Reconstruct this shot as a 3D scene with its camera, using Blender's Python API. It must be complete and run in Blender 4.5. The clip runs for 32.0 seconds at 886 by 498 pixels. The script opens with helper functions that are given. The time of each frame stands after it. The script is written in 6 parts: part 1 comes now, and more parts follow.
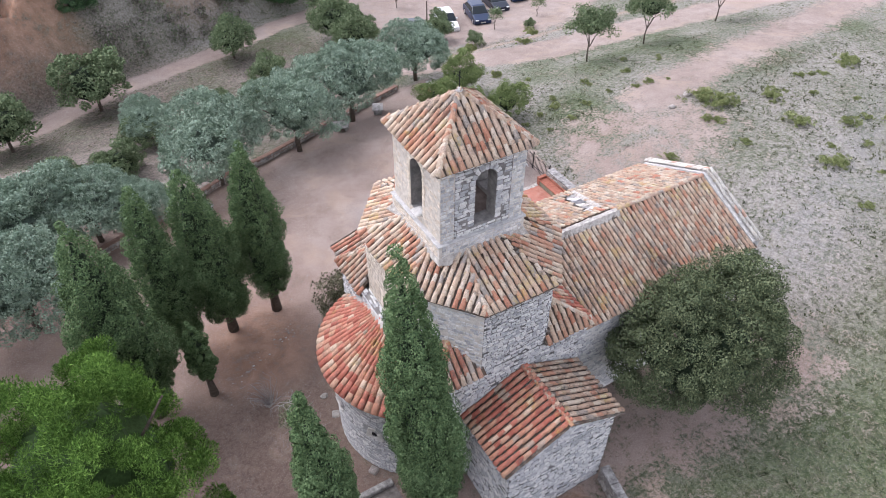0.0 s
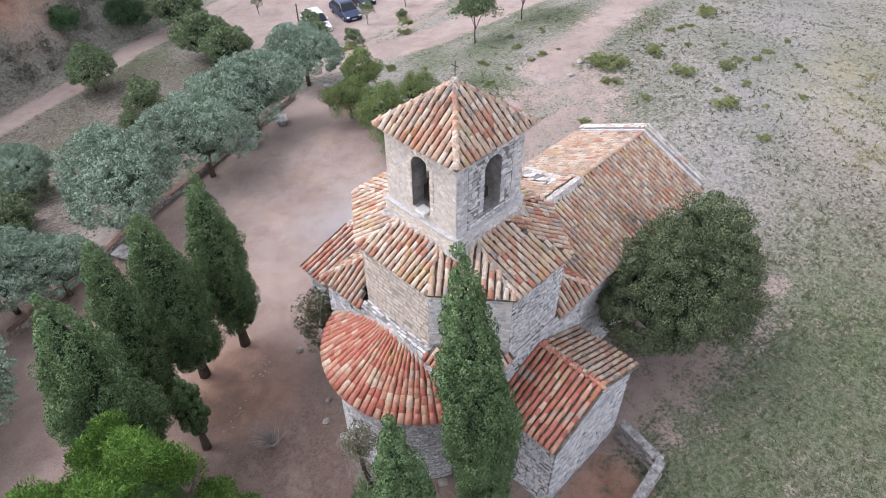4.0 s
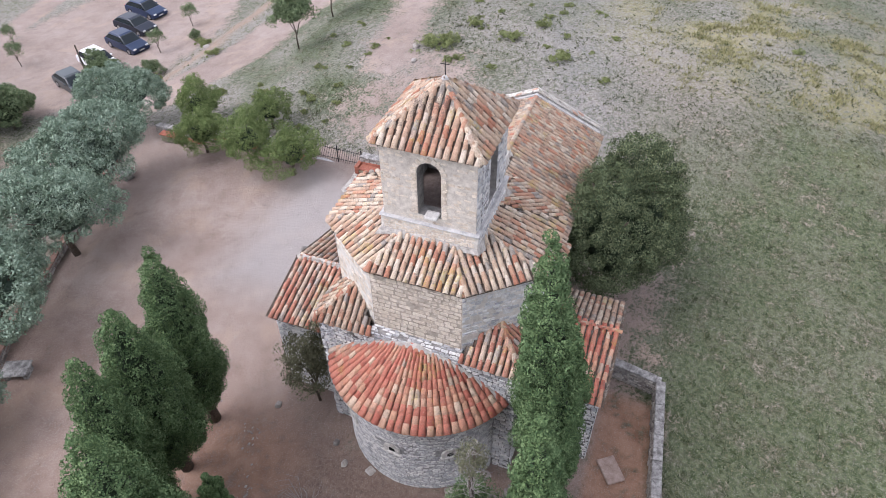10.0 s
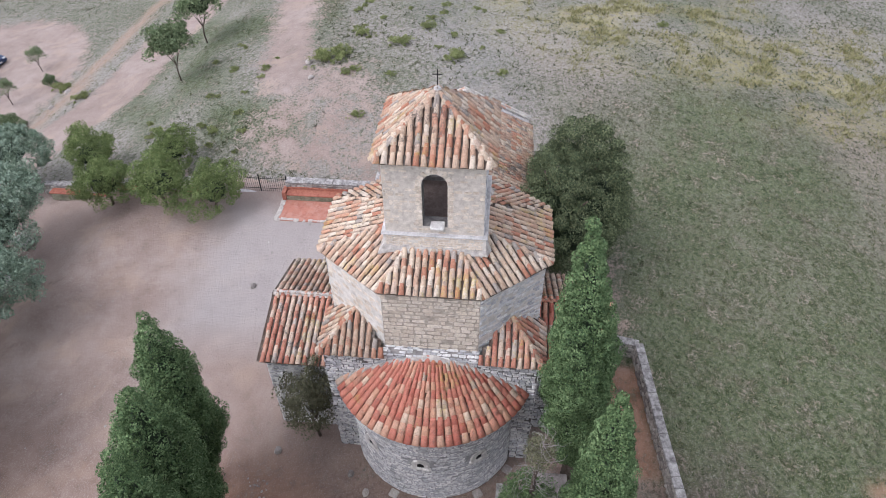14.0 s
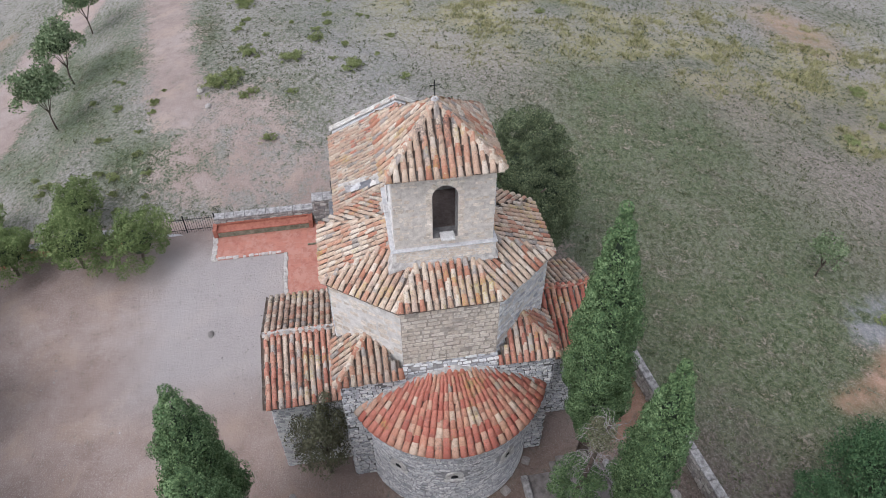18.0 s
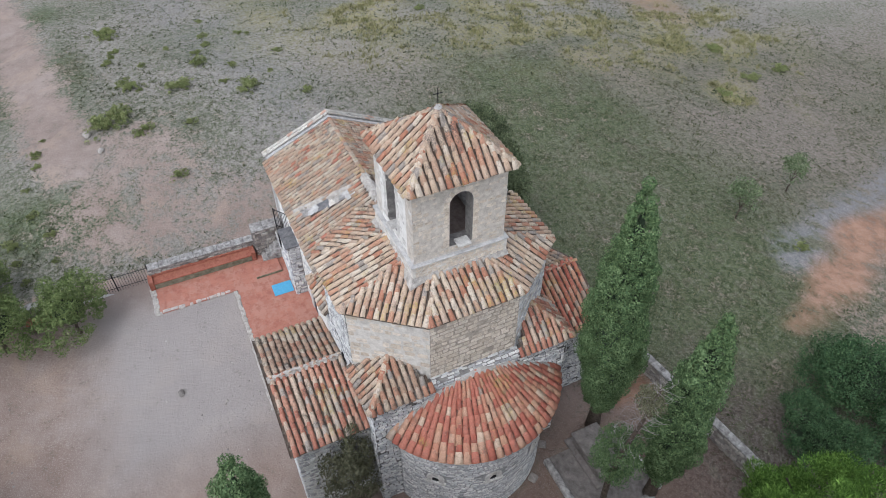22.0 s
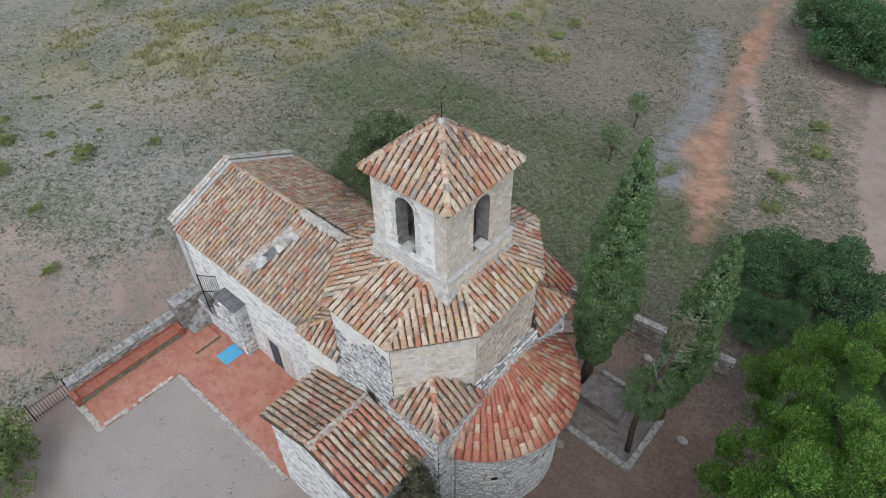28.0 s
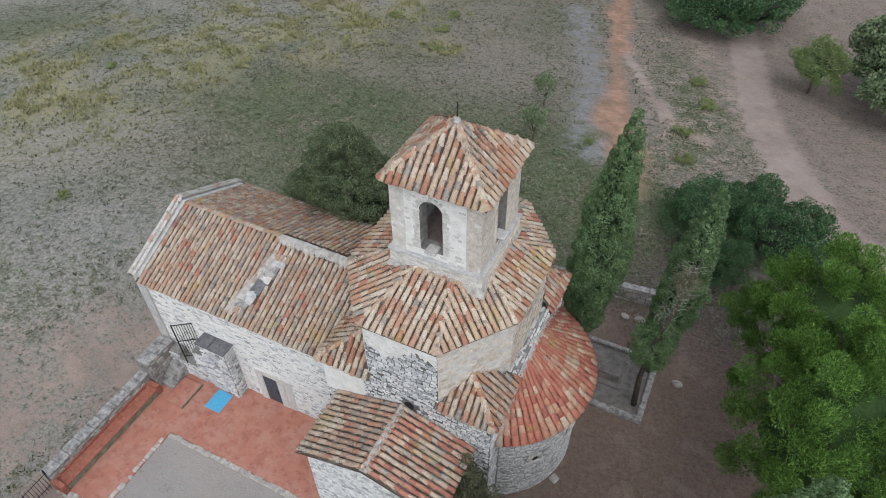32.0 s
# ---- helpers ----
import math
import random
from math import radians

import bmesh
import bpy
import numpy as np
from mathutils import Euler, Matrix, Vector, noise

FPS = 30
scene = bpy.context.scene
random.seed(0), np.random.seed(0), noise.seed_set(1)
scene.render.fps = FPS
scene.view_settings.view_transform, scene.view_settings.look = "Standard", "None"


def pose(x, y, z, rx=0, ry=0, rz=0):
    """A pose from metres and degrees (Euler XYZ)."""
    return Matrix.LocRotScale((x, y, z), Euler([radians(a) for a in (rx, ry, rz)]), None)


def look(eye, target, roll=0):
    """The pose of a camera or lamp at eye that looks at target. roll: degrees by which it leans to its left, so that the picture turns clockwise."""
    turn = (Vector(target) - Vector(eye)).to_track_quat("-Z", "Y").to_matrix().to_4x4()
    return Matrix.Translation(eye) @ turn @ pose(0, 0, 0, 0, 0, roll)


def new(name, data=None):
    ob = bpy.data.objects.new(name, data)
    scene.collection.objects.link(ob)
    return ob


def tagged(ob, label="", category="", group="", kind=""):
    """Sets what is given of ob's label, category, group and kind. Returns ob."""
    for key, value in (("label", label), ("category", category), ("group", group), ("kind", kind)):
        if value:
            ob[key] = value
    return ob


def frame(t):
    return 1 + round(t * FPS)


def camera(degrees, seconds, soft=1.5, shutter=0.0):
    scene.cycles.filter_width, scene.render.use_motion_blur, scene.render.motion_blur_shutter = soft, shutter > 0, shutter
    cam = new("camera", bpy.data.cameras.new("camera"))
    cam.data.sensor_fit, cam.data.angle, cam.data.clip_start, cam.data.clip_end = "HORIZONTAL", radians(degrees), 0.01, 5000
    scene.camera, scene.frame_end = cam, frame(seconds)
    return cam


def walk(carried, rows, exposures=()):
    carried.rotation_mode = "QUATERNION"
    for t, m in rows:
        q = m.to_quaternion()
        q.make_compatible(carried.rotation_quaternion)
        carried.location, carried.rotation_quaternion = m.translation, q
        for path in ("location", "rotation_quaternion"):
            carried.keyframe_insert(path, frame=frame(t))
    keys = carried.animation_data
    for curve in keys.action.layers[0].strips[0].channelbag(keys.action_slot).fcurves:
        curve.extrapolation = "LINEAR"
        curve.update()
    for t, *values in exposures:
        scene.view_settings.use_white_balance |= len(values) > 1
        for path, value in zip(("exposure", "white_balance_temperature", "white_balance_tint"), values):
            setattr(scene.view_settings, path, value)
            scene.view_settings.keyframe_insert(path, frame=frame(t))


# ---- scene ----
cam = camera(67.8, 32.0, soft=0.55)
PATH = [
    (0, (10.150, 16.691, 26.961), (2.718, 3.887, 13.515), 0.26),
    (1, (11.294, 16.070, 26.890), (3.039, 3.719, 13.501), 0.09),
    (2, (12.265, 15.285, 26.817), (3.238, 3.516, 13.401), -0.11),
    (3, (13.126, 14.385, 26.751), (3.373, 3.286, 13.271), -0.29),
    (4, (13.916, 13.402, 26.699), (3.483, 3.041, 13.142), -0.45),
    (5, (14.655, 12.365, 26.666), (3.583, 2.789, 13.038), -0.57),
    (6, (15.353, 11.292, 26.654), (3.688, 2.535, 12.970), -0.66),
    (7, (16.006, 10.195, 26.660), (3.795, 2.286, 12.936), -0.71),
    (8, (16.609, 9.080, 26.683), (3.900, 2.043, 12.937), -0.71),
    (9, (17.153, 7.953, 26.720), (3.999, 1.808, 12.965), -0.73),
    (10, (17.628, 6.815, 26.768), (4.080, 1.580, 13.018), -0.70),
    (11, (18.022, 5.664, 26.822), (4.141, 1.356, 13.083), -0.67),
    (12, (18.330, 4.503, 26.879), (4.177, 1.137, 13.155), -0.61),
    (13, (18.542, 3.327, 26.936), (4.185, 0.911, 13.223), -0.56),
    (14, (18.657, 2.139, 26.991), (4.161, 0.685, 13.289), -0.51),
    (15, (18.674, 0.940, 27.041), (4.109, 0.452, 13.343), -0.46),
    (16, (18.593, -0.266, 27.086), (4.027, 0.215, 13.389), -0.39),
    (17, (18.419, -1.479, 27.127), (3.921, -0.029, 13.427), -0.34),
    (18, (18.156, -2.690, 27.163), (3.795, -0.274, 13.454), -0.29),
    (19, (17.810, -3.892, 27.196), (3.655, -0.522, 13.475), -0.24),
    (20, (17.386, -5.079, 27.230), (3.502, -0.763, 13.496), -0.20),
    (21, (16.890, -6.240, 27.266), (3.346, -0.997, 13.516), -0.16),
    (22, (16.327, -7.368, 27.308), (3.185, -1.220, 13.543), -0.16),
    (23, (15.701, -8.451, 27.358), (3.023, -1.426, 13.577), -0.18),
    (24, (15.011, -9.482, 27.418), (2.858, -1.618, 13.618), -0.23),
    (25, (14.262, -10.457, 27.490), (2.686, -1.794, 13.672), -0.31),
    (26, (13.451, -11.368, 27.574), (2.503, -1.957, 13.732), -0.43),
    (27, (12.578, -12.219, 27.666), (2.304, -2.112, 13.799), -0.59),
    (28, (11.646, -13.015, 27.762), (2.082, -2.268, 13.868), -0.76),
    (29, (10.658, -13.767, 27.853), (1.838, -2.439, 13.929), -0.93),
    (30, (9.622, -14.495, 27.927), (1.569, -2.636, 13.980), -1.04),
    (31, (8.559, -15.229, 27.967), (1.296, -2.878, 14.012), -1.07),
    (32, (7.495, -16.007, 27.948), (1.045, -3.186, 14.018), -0.88),
]
walk(cam, [(t, look(eye, target, roll)) for t, eye, target, roll in PATH],
     [(0, 0.79, 6020, 18), (6, 0.73, 6050, 18), (13, 0.52, 6020, 17.5), (19, 0.23, 5930, 13.5), (25, 0.0, 5970, 8.5), (32, -0.06, 6040, 7.5)])

# ---- light ----
world = bpy.data.worlds.new("sky")
scene.world = world
world.use_nodes = True
wn = world.node_tree.nodes
sky = wn.new("ShaderNodeTexSky")
sky.sky_type = 'NISHITA'
sky.sun_disc = False
sky.sun_elevation = radians(54)
sky.sun_rotation = radians(148)
sky.air_density, sky.dust_density, sky.ozone_density = 1.0, 2.0, 1.0
hsv = wn.new("ShaderNodeHueSaturation")
hsv.inputs["Saturation"].default_value = 0.2
world.node_tree.links.new(sky.outputs[0], hsv.inputs["Color"])
world.node_tree.links.new(hsv.outputs[0], wn["Background"].inputs[0])
wn["Background"].inputs[1].default_value = 0.25

sun = new("sun", bpy.data.lights.new("sun", "SUN"))
sun.data.energy = 0.62
sun.data.angle = radians(38)
sun.data.color = (1.0, 0.97, 0.93)
sun.matrix_world = look((0, 0, 60), (-21, 34, 5))

# ---- materials ----


def ramp(nt, stops, interp="LINEAR"):
    n = nt.nodes.new("ShaderNodeValToRGB")
    n.color_ramp.interpolation = interp
    el = n.color_ramp.elements
    while len(el) < len(stops):
        el.new(0.5)
    for e, (p, c) in zip(el, stops):
        e.position = p
        e.color = (*c, 1) if len(c) == 3 else c
    return n


def mixc(nt, fac, a, b, mode="MIX"):
    m = nt.nodes.new("ShaderNodeMix")
    m.data_type = 'RGBA'
    m.blend_type = mode
    for sock, v in ((m.inputs[0], fac), (m.inputs[6], a), (m.inputs[7], b)):
        if isinstance(v, bpy.types.NodeSocket):
            nt.links.new(v, sock)
        elif isinstance(v, (int, float)):
            sock.default_value = v
        else:
            sock.default_value = (*v, 1)
    return m.outputs[2]


def noise_tex(nt, scale, detail=4.0, rough=0.6, coord=None, dist=0.0, contrast=2.6):
    n = nt.nodes.new("ShaderNodeTexNoise")
    n.inputs["Scale"].default_value = scale
    n.inputs["Detail"].default_value = detail
    n.inputs["Roughness"].default_value = rough
    n.inputs["Distortion"].default_value = dist
    if coord is not None:
        nt.links.new(coord, n.inputs["Vector"])
    k = nt.nodes.new("ShaderNodeMapRange")
    k.inputs[1].default_value, k.inputs[2].default_value = 0.5 - 0.5 / contrast, 0.5 + 0.5 / contrast
    nt.links.new(n.outputs["Fac"], k.inputs[0])
    return k.outputs[0]


def world_pos(nt):
    return nt.nodes.new("ShaderNodeNewGeometry").outputs["Position"]


def base_mat(name, rough=0.9, spec=0.3):
    m = bpy.data.materials.new(name)
    m.use_nodes = True
    b = m.node_tree.nodes["Principled BSDF"]
    b.inputs["Roughness"].default_value = rough
    b.inputs["Specular IOR Level"].default_value = spec
    return m, m.node_tree, b


def bump(nt, bsdf, height, strength=0.4, dist=0.02):
    n = nt.nodes.new("ShaderNodeBump")
    n.inputs["Strength"].default_value = strength
    n.inputs["Distance"].default_value = dist
    nt.links.new(height, n.inputs["Height"])
    nt.links.new(n.outputs[0], bsdf.inputs["Normal"])


def thresh(nt, v, lo, hi):
    n = nt.nodes.new("ShaderNodeMapRange")
    n.inputs[1].default_value, n.inputs[2].default_value = lo, hi
    nt.links.new(v, n.inputs[0])
    return n.outputs[0]


def mul(nt, a, b, op="MULTIPLY"):
    n = nt.nodes.new("ShaderNodeMath")
    n.operation = op
    n.use_clamp = True
    for sock, v in ((n.inputs[0], a), (n.inputs[1], b)):
        if isinstance(v, bpy.types.NodeSocket):
            nt.links.new(v, sock)
        else:
            sock.default_value = v
    return n.outputs[0]


def piece_random(nt, island=False):
    if island:
        return nt.nodes.new("ShaderNodeNewGeometry").outputs["Random Per Island"]
    return nt.nodes.new("ShaderNodeObjectInfo").outputs["Random"]


def tile_mat(name, stops, lichen=0.4, island=False):
    """Fired clay that differs tile by tile, with lichen, soot and pale bloom."""
    m, nt, b = base_mat(name, 0.92, 0.2)
    p = world_pos(nt)
    c = ramp(nt, stops, "CONSTANT")
    nt.links.new(piece_random(nt, island), c.inputs[0])
    n1 = noise_tex(nt, 9, 6, 0.7, p)
    col = mixc(nt, mul(nt, thresh(nt, n1, 0.5, 0.95), 0.6), c.outputs[0], mixc(nt, 1.0, c.outputs[0], (0.62, 0.56, 0.5), "MULTIPLY"))
    n6 = noise_tex(nt, 38, 3, 0.7, p)
    col = mixc(nt, mul(nt, thresh(nt, n6, 0.45, 0.8), 0.5), col, mixc(nt, 1.0, col, (0.55, 0.53, 0.52), "MULTIPLY"))
    n2 = noise_tex(nt, 3.1, 6, 0.75, p)
    col = mixc(nt, mul(nt, thresh(nt, n2, 0.64, 0.88), lichen), col, (0.13, 0.115, 0.10))
    n5 = noise_tex(nt, 24, 4, 0.75, p)
    blot = mul(nt, thresh(nt, n5, 0.6, 0.82), thresh(nt, noise_tex(nt, 1.3, 4, 0.65, p), 0.15, 0.75))
    col = mixc(nt, mul(nt, blot, lichen * 1.1), col, (0.10, 0.095, 0.085))
    n3 = noise_tex(nt, 16, 5, 0.8, p)
    col = mixc(nt, mul(nt, thresh(nt, n3, 0.78, 0.95), lichen), col, (0.62, 0.58, 0.52))
    n4 = noise_tex(nt, 0.8, 5, 0.7, p)
    col = mixc(nt, mul(nt, mul(nt, thresh(nt, n4, 0.68, 0.86), thresh(nt, n3, 0.35, 0.65)), 0.65), col, (0.45, 0.34, 0.09))
    n7 = noise_tex(nt, 0.55, 5, 0.7, p, 0.4)
    col = mixc(nt, mul(nt, mul(nt, thresh(nt, n7, 0.72, 0.9), thresh(nt, n5, 0.35, 0.6)), lichen), col, (0.075, 0.072, 0.068))
    nt.links.new(col, b.inputs["Base Color"])
    bump(nt, b, noise_tex(nt, 60, 4, 0.7, p), 0.5, 0.01)
    return m


PALE = [(0, (0.60, 0.43, 0.31)), (0.14, (0.67, 0.53, 0.40)), (0.27, (0.56, 0.365, 0.255)), (0.4, (0.62, 0.46, 0.335)),
        (0.52, (0.49, 0.225, 0.145)), (0.63, (0.70, 0.58, 0.46)), (0.72, (0.57, 0.315, 0.21)), (0.85, (0.58, 0.43, 0.33)), (0.94, (0.42, 0.36, 0.31))]
RED = [(0, (0.53, 0.20, 0.14)), (0.2, (0.57, 0.27, 0.18)), (0.36, (0.47, 0.15, 0.105)), (0.5, (0.61, 0.36, 0.25)),
       (0.62, (0.54, 0.20, 0.14)), (0.8, (0.60, 0.33, 0.215)), (0.88, (0.68, 0.50, 0.37)), (0.96, (0.48, 0.36, 0.28))]
NAVE = [(0, (0.49, 0.355, 0.26)), (0.18, (0.56, 0.44, 0.335)), (0.36, (0.45, 0.315, 0.23)), (0.54, (0.59, 0.49, 0.39)),
        (0.66, (0.51, 0.305, 0.21)), (0.79, (0.38, 0.32, 0.27)), (0.88, (0.53, 0.385, 0.285)), (0.95, (0.50, 0.21, 0.145))]
SOOT = [(0, (0.55, 0.375, 0.27)), (0.22, (0.61, 0.455, 0.34)), (0.44, (0.49, 0.32, 0.23)), (0.62, (0.55, 0.285, 0.19)), (0.76, (0.65, 0.53, 0.41)), (0.9, (0.40, 0.325, 0.27))]


def aged(stops, k=0.92):
    return [(q, (r * 0.98 * k, g * 1.0 * k, b * 1.01 * k)) for q, (r, g, b) in stops]


PALE, RED, NAVE, SOOT = aged(PALE, 0.9), aged(RED, 0.98), aged(NAVE, 0.93), aged(SOOT, 0.96)
M_TILE_PALE = tile_mat("clay_tile_pale", PALE, 0.65)
M_TILE_RED = tile_mat("clay_tile_red", RED, 0.45)
M_TILE_NAVE = tile_mat("clay_tile_nave", NAVE, 0.85)
M_TILE_SOOT = tile_mat("clay_tile_weathered", SOOT, 0.92)
BLEACH = [(0, (0.56, 0.53, 0.48)), (0.4, (0.64, 0.61, 0.555)), (0.75, (0.50, 0.46, 0.41)), (0.92, (0.55, 0.36, 0.28))]
M_TILE_BLEACH = tile_mat("clay_tile_bleached", BLEACH, 0.8)
ANNEX = [(0, (0.52, 0.235, 0.165)), (0.2, (0.58, 0.35, 0.255)), (0.38, (0.45, 0.19, 0.135)), (0.52, (0.64, 0.50, 0.385)), (0.72, (0.54, 0.28, 0.195)), (0.86, (0.50, 0.43, 0.37))]
M_TILE_ANNEX = tile_mat("clay_tile_annex", ANNEX, 0.75)
M_TILE_NAVE_J = tile_mat("clay_tile_nave_joined", NAVE, 0.85, True)
M_TILE_SOOT_J = tile_mat("clay_tile_weathered_joined", SOOT, 0.92, True)


# Pan clay coloured near black: shade between cover tiles painted in, with grey moss.
def shaded_pan_mat(name="shaded_pan_tile", k=(1, 1, 1)):
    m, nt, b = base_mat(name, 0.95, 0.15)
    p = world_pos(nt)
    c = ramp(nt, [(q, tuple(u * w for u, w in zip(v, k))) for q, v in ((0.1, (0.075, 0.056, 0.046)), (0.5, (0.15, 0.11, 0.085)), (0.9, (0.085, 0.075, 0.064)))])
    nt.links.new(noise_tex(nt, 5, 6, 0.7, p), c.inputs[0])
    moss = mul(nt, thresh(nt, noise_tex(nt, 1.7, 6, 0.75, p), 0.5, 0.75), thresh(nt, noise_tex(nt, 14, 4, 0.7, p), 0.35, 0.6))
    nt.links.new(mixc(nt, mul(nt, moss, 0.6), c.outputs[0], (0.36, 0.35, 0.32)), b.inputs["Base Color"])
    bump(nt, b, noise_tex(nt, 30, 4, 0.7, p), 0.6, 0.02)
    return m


M_SHADED_PAN = shaded_pan_mat()
M_SHADED_PAN_RED = shaded_pan_mat("shaded_red_pan_tile", (1.7, 1.15, 1.05))


def stone_mat(name, stops, dark=0.3, island=False, white=0.3):
    m, nt, b = base_mat(name, 0.95, 0.2)
    p = world_pos(nt)
    c = ramp(nt, stops)
    nt.links.new(piece_random(nt, island), c.inputs[0])
    n1 = noise_tex(nt, 7, 8, 0.75, p)
    col = mixc(nt, thresh(nt, n1, 0.3, 0.7), mixc(nt, 1.0, c.outputs[0], (0.78, 0.77, 0.76), "MULTIPLY"), c.outputs[0])
    n2 = noise_tex(nt, 2.2, 7, 0.8, p)
    col = mixc(nt, mul(nt, thresh(nt, n2, 0.6, 0.85), dark), col, (0.10, 0.095, 0.09))
    n3 = noise_tex(nt, 14, 6, 0.8, p)
    col = mixc(nt, mul(nt, thresh(nt, n3, 0.65, 0.85), white), col, (0.74, 0.71, 0.66))
    nt.links.new(col, b.inputs["Base Color"])
    bump(nt, b, noise_tex(nt, 25, 8, 0.75, p), 0.7, 0.03)
    return m


GREY = [(0, (0.42, 0.425, 0.44)), (0.3, (0.60, 0.60, 0.61)), (0.65, (0.72, 0.71, 0.695)), (1, (0.86, 0.84, 0.81))]
BUFF = [(0, (0.62, 0.525, 0.42)), (0.35, (0.73, 0.635, 0.52)), (0.7, (0.79, 0.705, 0.60)), (1, (0.66, 0.57, 0.47))]
SLATY = [(0, (0.38, 0.38, 0.39)), (0.3, (0.56, 0.56, 0.565)), (0.65, (0.72, 0.715, 0.70)), (1, (0.84, 0.83, 0.80))]
LIME = [(0, (0.58, 0.555, 0.52)), (0.5, (0.68, 0.655, 0.62)), (1, (0.76, 0.735, 0.69))]
M_STONE = stone_mat("grey_stone", GREY, 0.22, False, 0.45)
M_STONE_J = stone_mat("grey_stone_joined", GREY, 0.22, True, 0.45)
M_ASHLAR = stone_mat("buff_ashlar", BUFF, 0.3, False, 0.06)
M_SLATY = stone_mat("blue_grey_stone", SLATY, 0.15, False, 0.6)
M_SLATY_J = stone_mat("blue_grey_stone_joined", SLATY, 0.15, True, 0.6)
M_LIME = stone_mat("limewashed_stone", LIME, 0.12)
M_LIME_J = stone_mat("limewashed_stone_joined", LIME, 0.12, True)
M_ASHLAR_J = stone_mat("buff_ashlar_joined", BUFF, 0.15, True)


def mortar_mat(name, a, c, scale=3.0):
    m, nt, b = base_mat(name, 0.97, 0.15)
    p = world_pos(nt)
    r = ramp(nt, [(0.15, a), (0.85, c)])
    nt.links.new(noise_tex(nt, scale, 8, 0.75, p), r.inputs[0])
    nt.links.new(r.outputs[0], b.inputs["Base Color"])
    bump(nt, b, noise_tex(nt, 18, 7, 0.75, p), 0.7, 0.03)
    return m


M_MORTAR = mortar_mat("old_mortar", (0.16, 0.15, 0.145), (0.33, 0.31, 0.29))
M_MORTAR_GREY = mortar_mat("grey_mortar", (0.25, 0.245, 0.245), (0.44, 0.43, 0.42))
M_MORTAR_DARK = mortar_mat("dark_open_joints", (0.085, 0.08, 0.077), (0.22, 0.21, 0.2), 2.2)
M_MORTAR_BUFF = mortar_mat("buff_mortar", (0.29, 0.245, 0.20), (0.53, 0.46, 0.385))
M_GRAVE = mortar_mat("dark_weathered_concrete", (0.13, 0.115, 0.105), (0.27, 0.245, 0.228), 2.5)
M_RENDER = mortar_mat("rough_warm_plaster", (0.44, 0.39, 0.335), (0.69, 0.63, 0.555), 5)
M_RIDGE = mortar_mat("ridge_cement", (0.30, 0.275, 0.25), (0.58, 0.54, 0.49), 4)
M_MORTAR_PALE = mortar_mat("pale_mortar", (0.50, 0.46, 0.41), (0.74, 0.695, 0.635))
M_MORTAR_WHITE = mortar_mat("white_mortar", (0.68, 0.655, 0.615), (0.85, 0.83, 0.79))
M_CEMENT = mortar_mat("grey_cement", (0.38, 0.37, 0.36), (0.60, 0.58, 0.56), 4)
M_DARKROOM = mortar_mat("dark_inner_plaster", (0.13, 0.11, 0.10), (0.22, 0.19, 0.17))
M_WOODFLOOR = mortar_mat("tower_brick_floor", (0.15, 0.115, 0.10), (0.24, 0.19, 0.165), 6)
M_COPING = mortar_mat("weathered_coping", (0.15, 0.14, 0.135), (0.47, 0.45, 0.425), 3.5)
M_SLATE = mortar_mat("dark_slate", (0.10, 0.10, 0.11), (0.22, 0.215, 0.215), 5)


def plain_mat(name, col, rough=0.6, metal=0.0, var=0.2, scale=8.0):
    m, nt, b = base_mat(name, rough, 0.4)
    b.inputs["Metallic"].default_value = metal
    p = world_pos(nt)
    r = ramp(nt, [(0.3, tuple(v * (1 - var) for v in col)), (0.7, tuple(min(1, v * (1 + var)) for v in col))])
    nt.links.new(noise_tex(nt, scale, 5, 0.65, p), r.inputs[0])
    nt.links.new(r.outputs[0], b.inputs["Base Color"])
    return m


# Near-black for solid blocks set as openings: their inner darkness is only colour.
M_PAINTED_DARK = plain_mat("painted_dark_opening", (0.012, 0.012, 0.013), 0.95)
M_IRON = plain_mat("black_iron", (0.02, 0.02, 0.022), 0.6, 0.6)
M_BLUE = plain_mat("blue_mat_fabric", (0.10, 0.37, 0.58), 0.9, 0.0, 0.05)
M_DOOR = plain_mat("dark_door_wood", (0.07, 0.075, 0.09), 0.7)
M_BARK = mortar_mat("bark", (0.05, 0.04, 0.032), (0.15, 0.12, 0.095), 9)
M_DEAD = plain_mat("dead_branch", (0.26, 0.235, 0.22), 0.95)


def leaf_mat(name, stops, rough=0.9, scale=1.3, dim=(0.72, 0.74, 0.7)):
    m, nt, b = base_mat(name, rough, 0.12)
    r = ramp(nt, stops)
    nt.links.new(piece_random(nt, True), r.inputs[0])
    p = world_pos(nt)
    n = noise_tex(nt, scale, 4, 0.6, p)
    col = mixc(nt, thresh(nt, n, 0.35, 0.65), mixc(nt, 1.0, r.outputs[0], dim, "MULTIPLY"), r.outputs[0])
    nt.links.new(col, b.inputs["Base Color"])
    return m


M_CYP = leaf_mat("cypress_leaf", [(0, (0.064, 0.112, 0.05)), (0.5, (0.112, 0.172, 0.076)), (1, (0.2, 0.275, 0.128))])
M_OLIVE = leaf_mat("olive_leaf", [(0, (0.17, 0.235, 0.175)), (0.5, (0.245, 0.318, 0.24)), (1, (0.35, 0.425, 0.325))])
M_OAK = leaf_mat("oak_leaf", [(0, (0.058, 0.078, 0.042)), (0.5, (0.108, 0.136, 0.072)), (1, (0.205, 0.23, 0.125))])
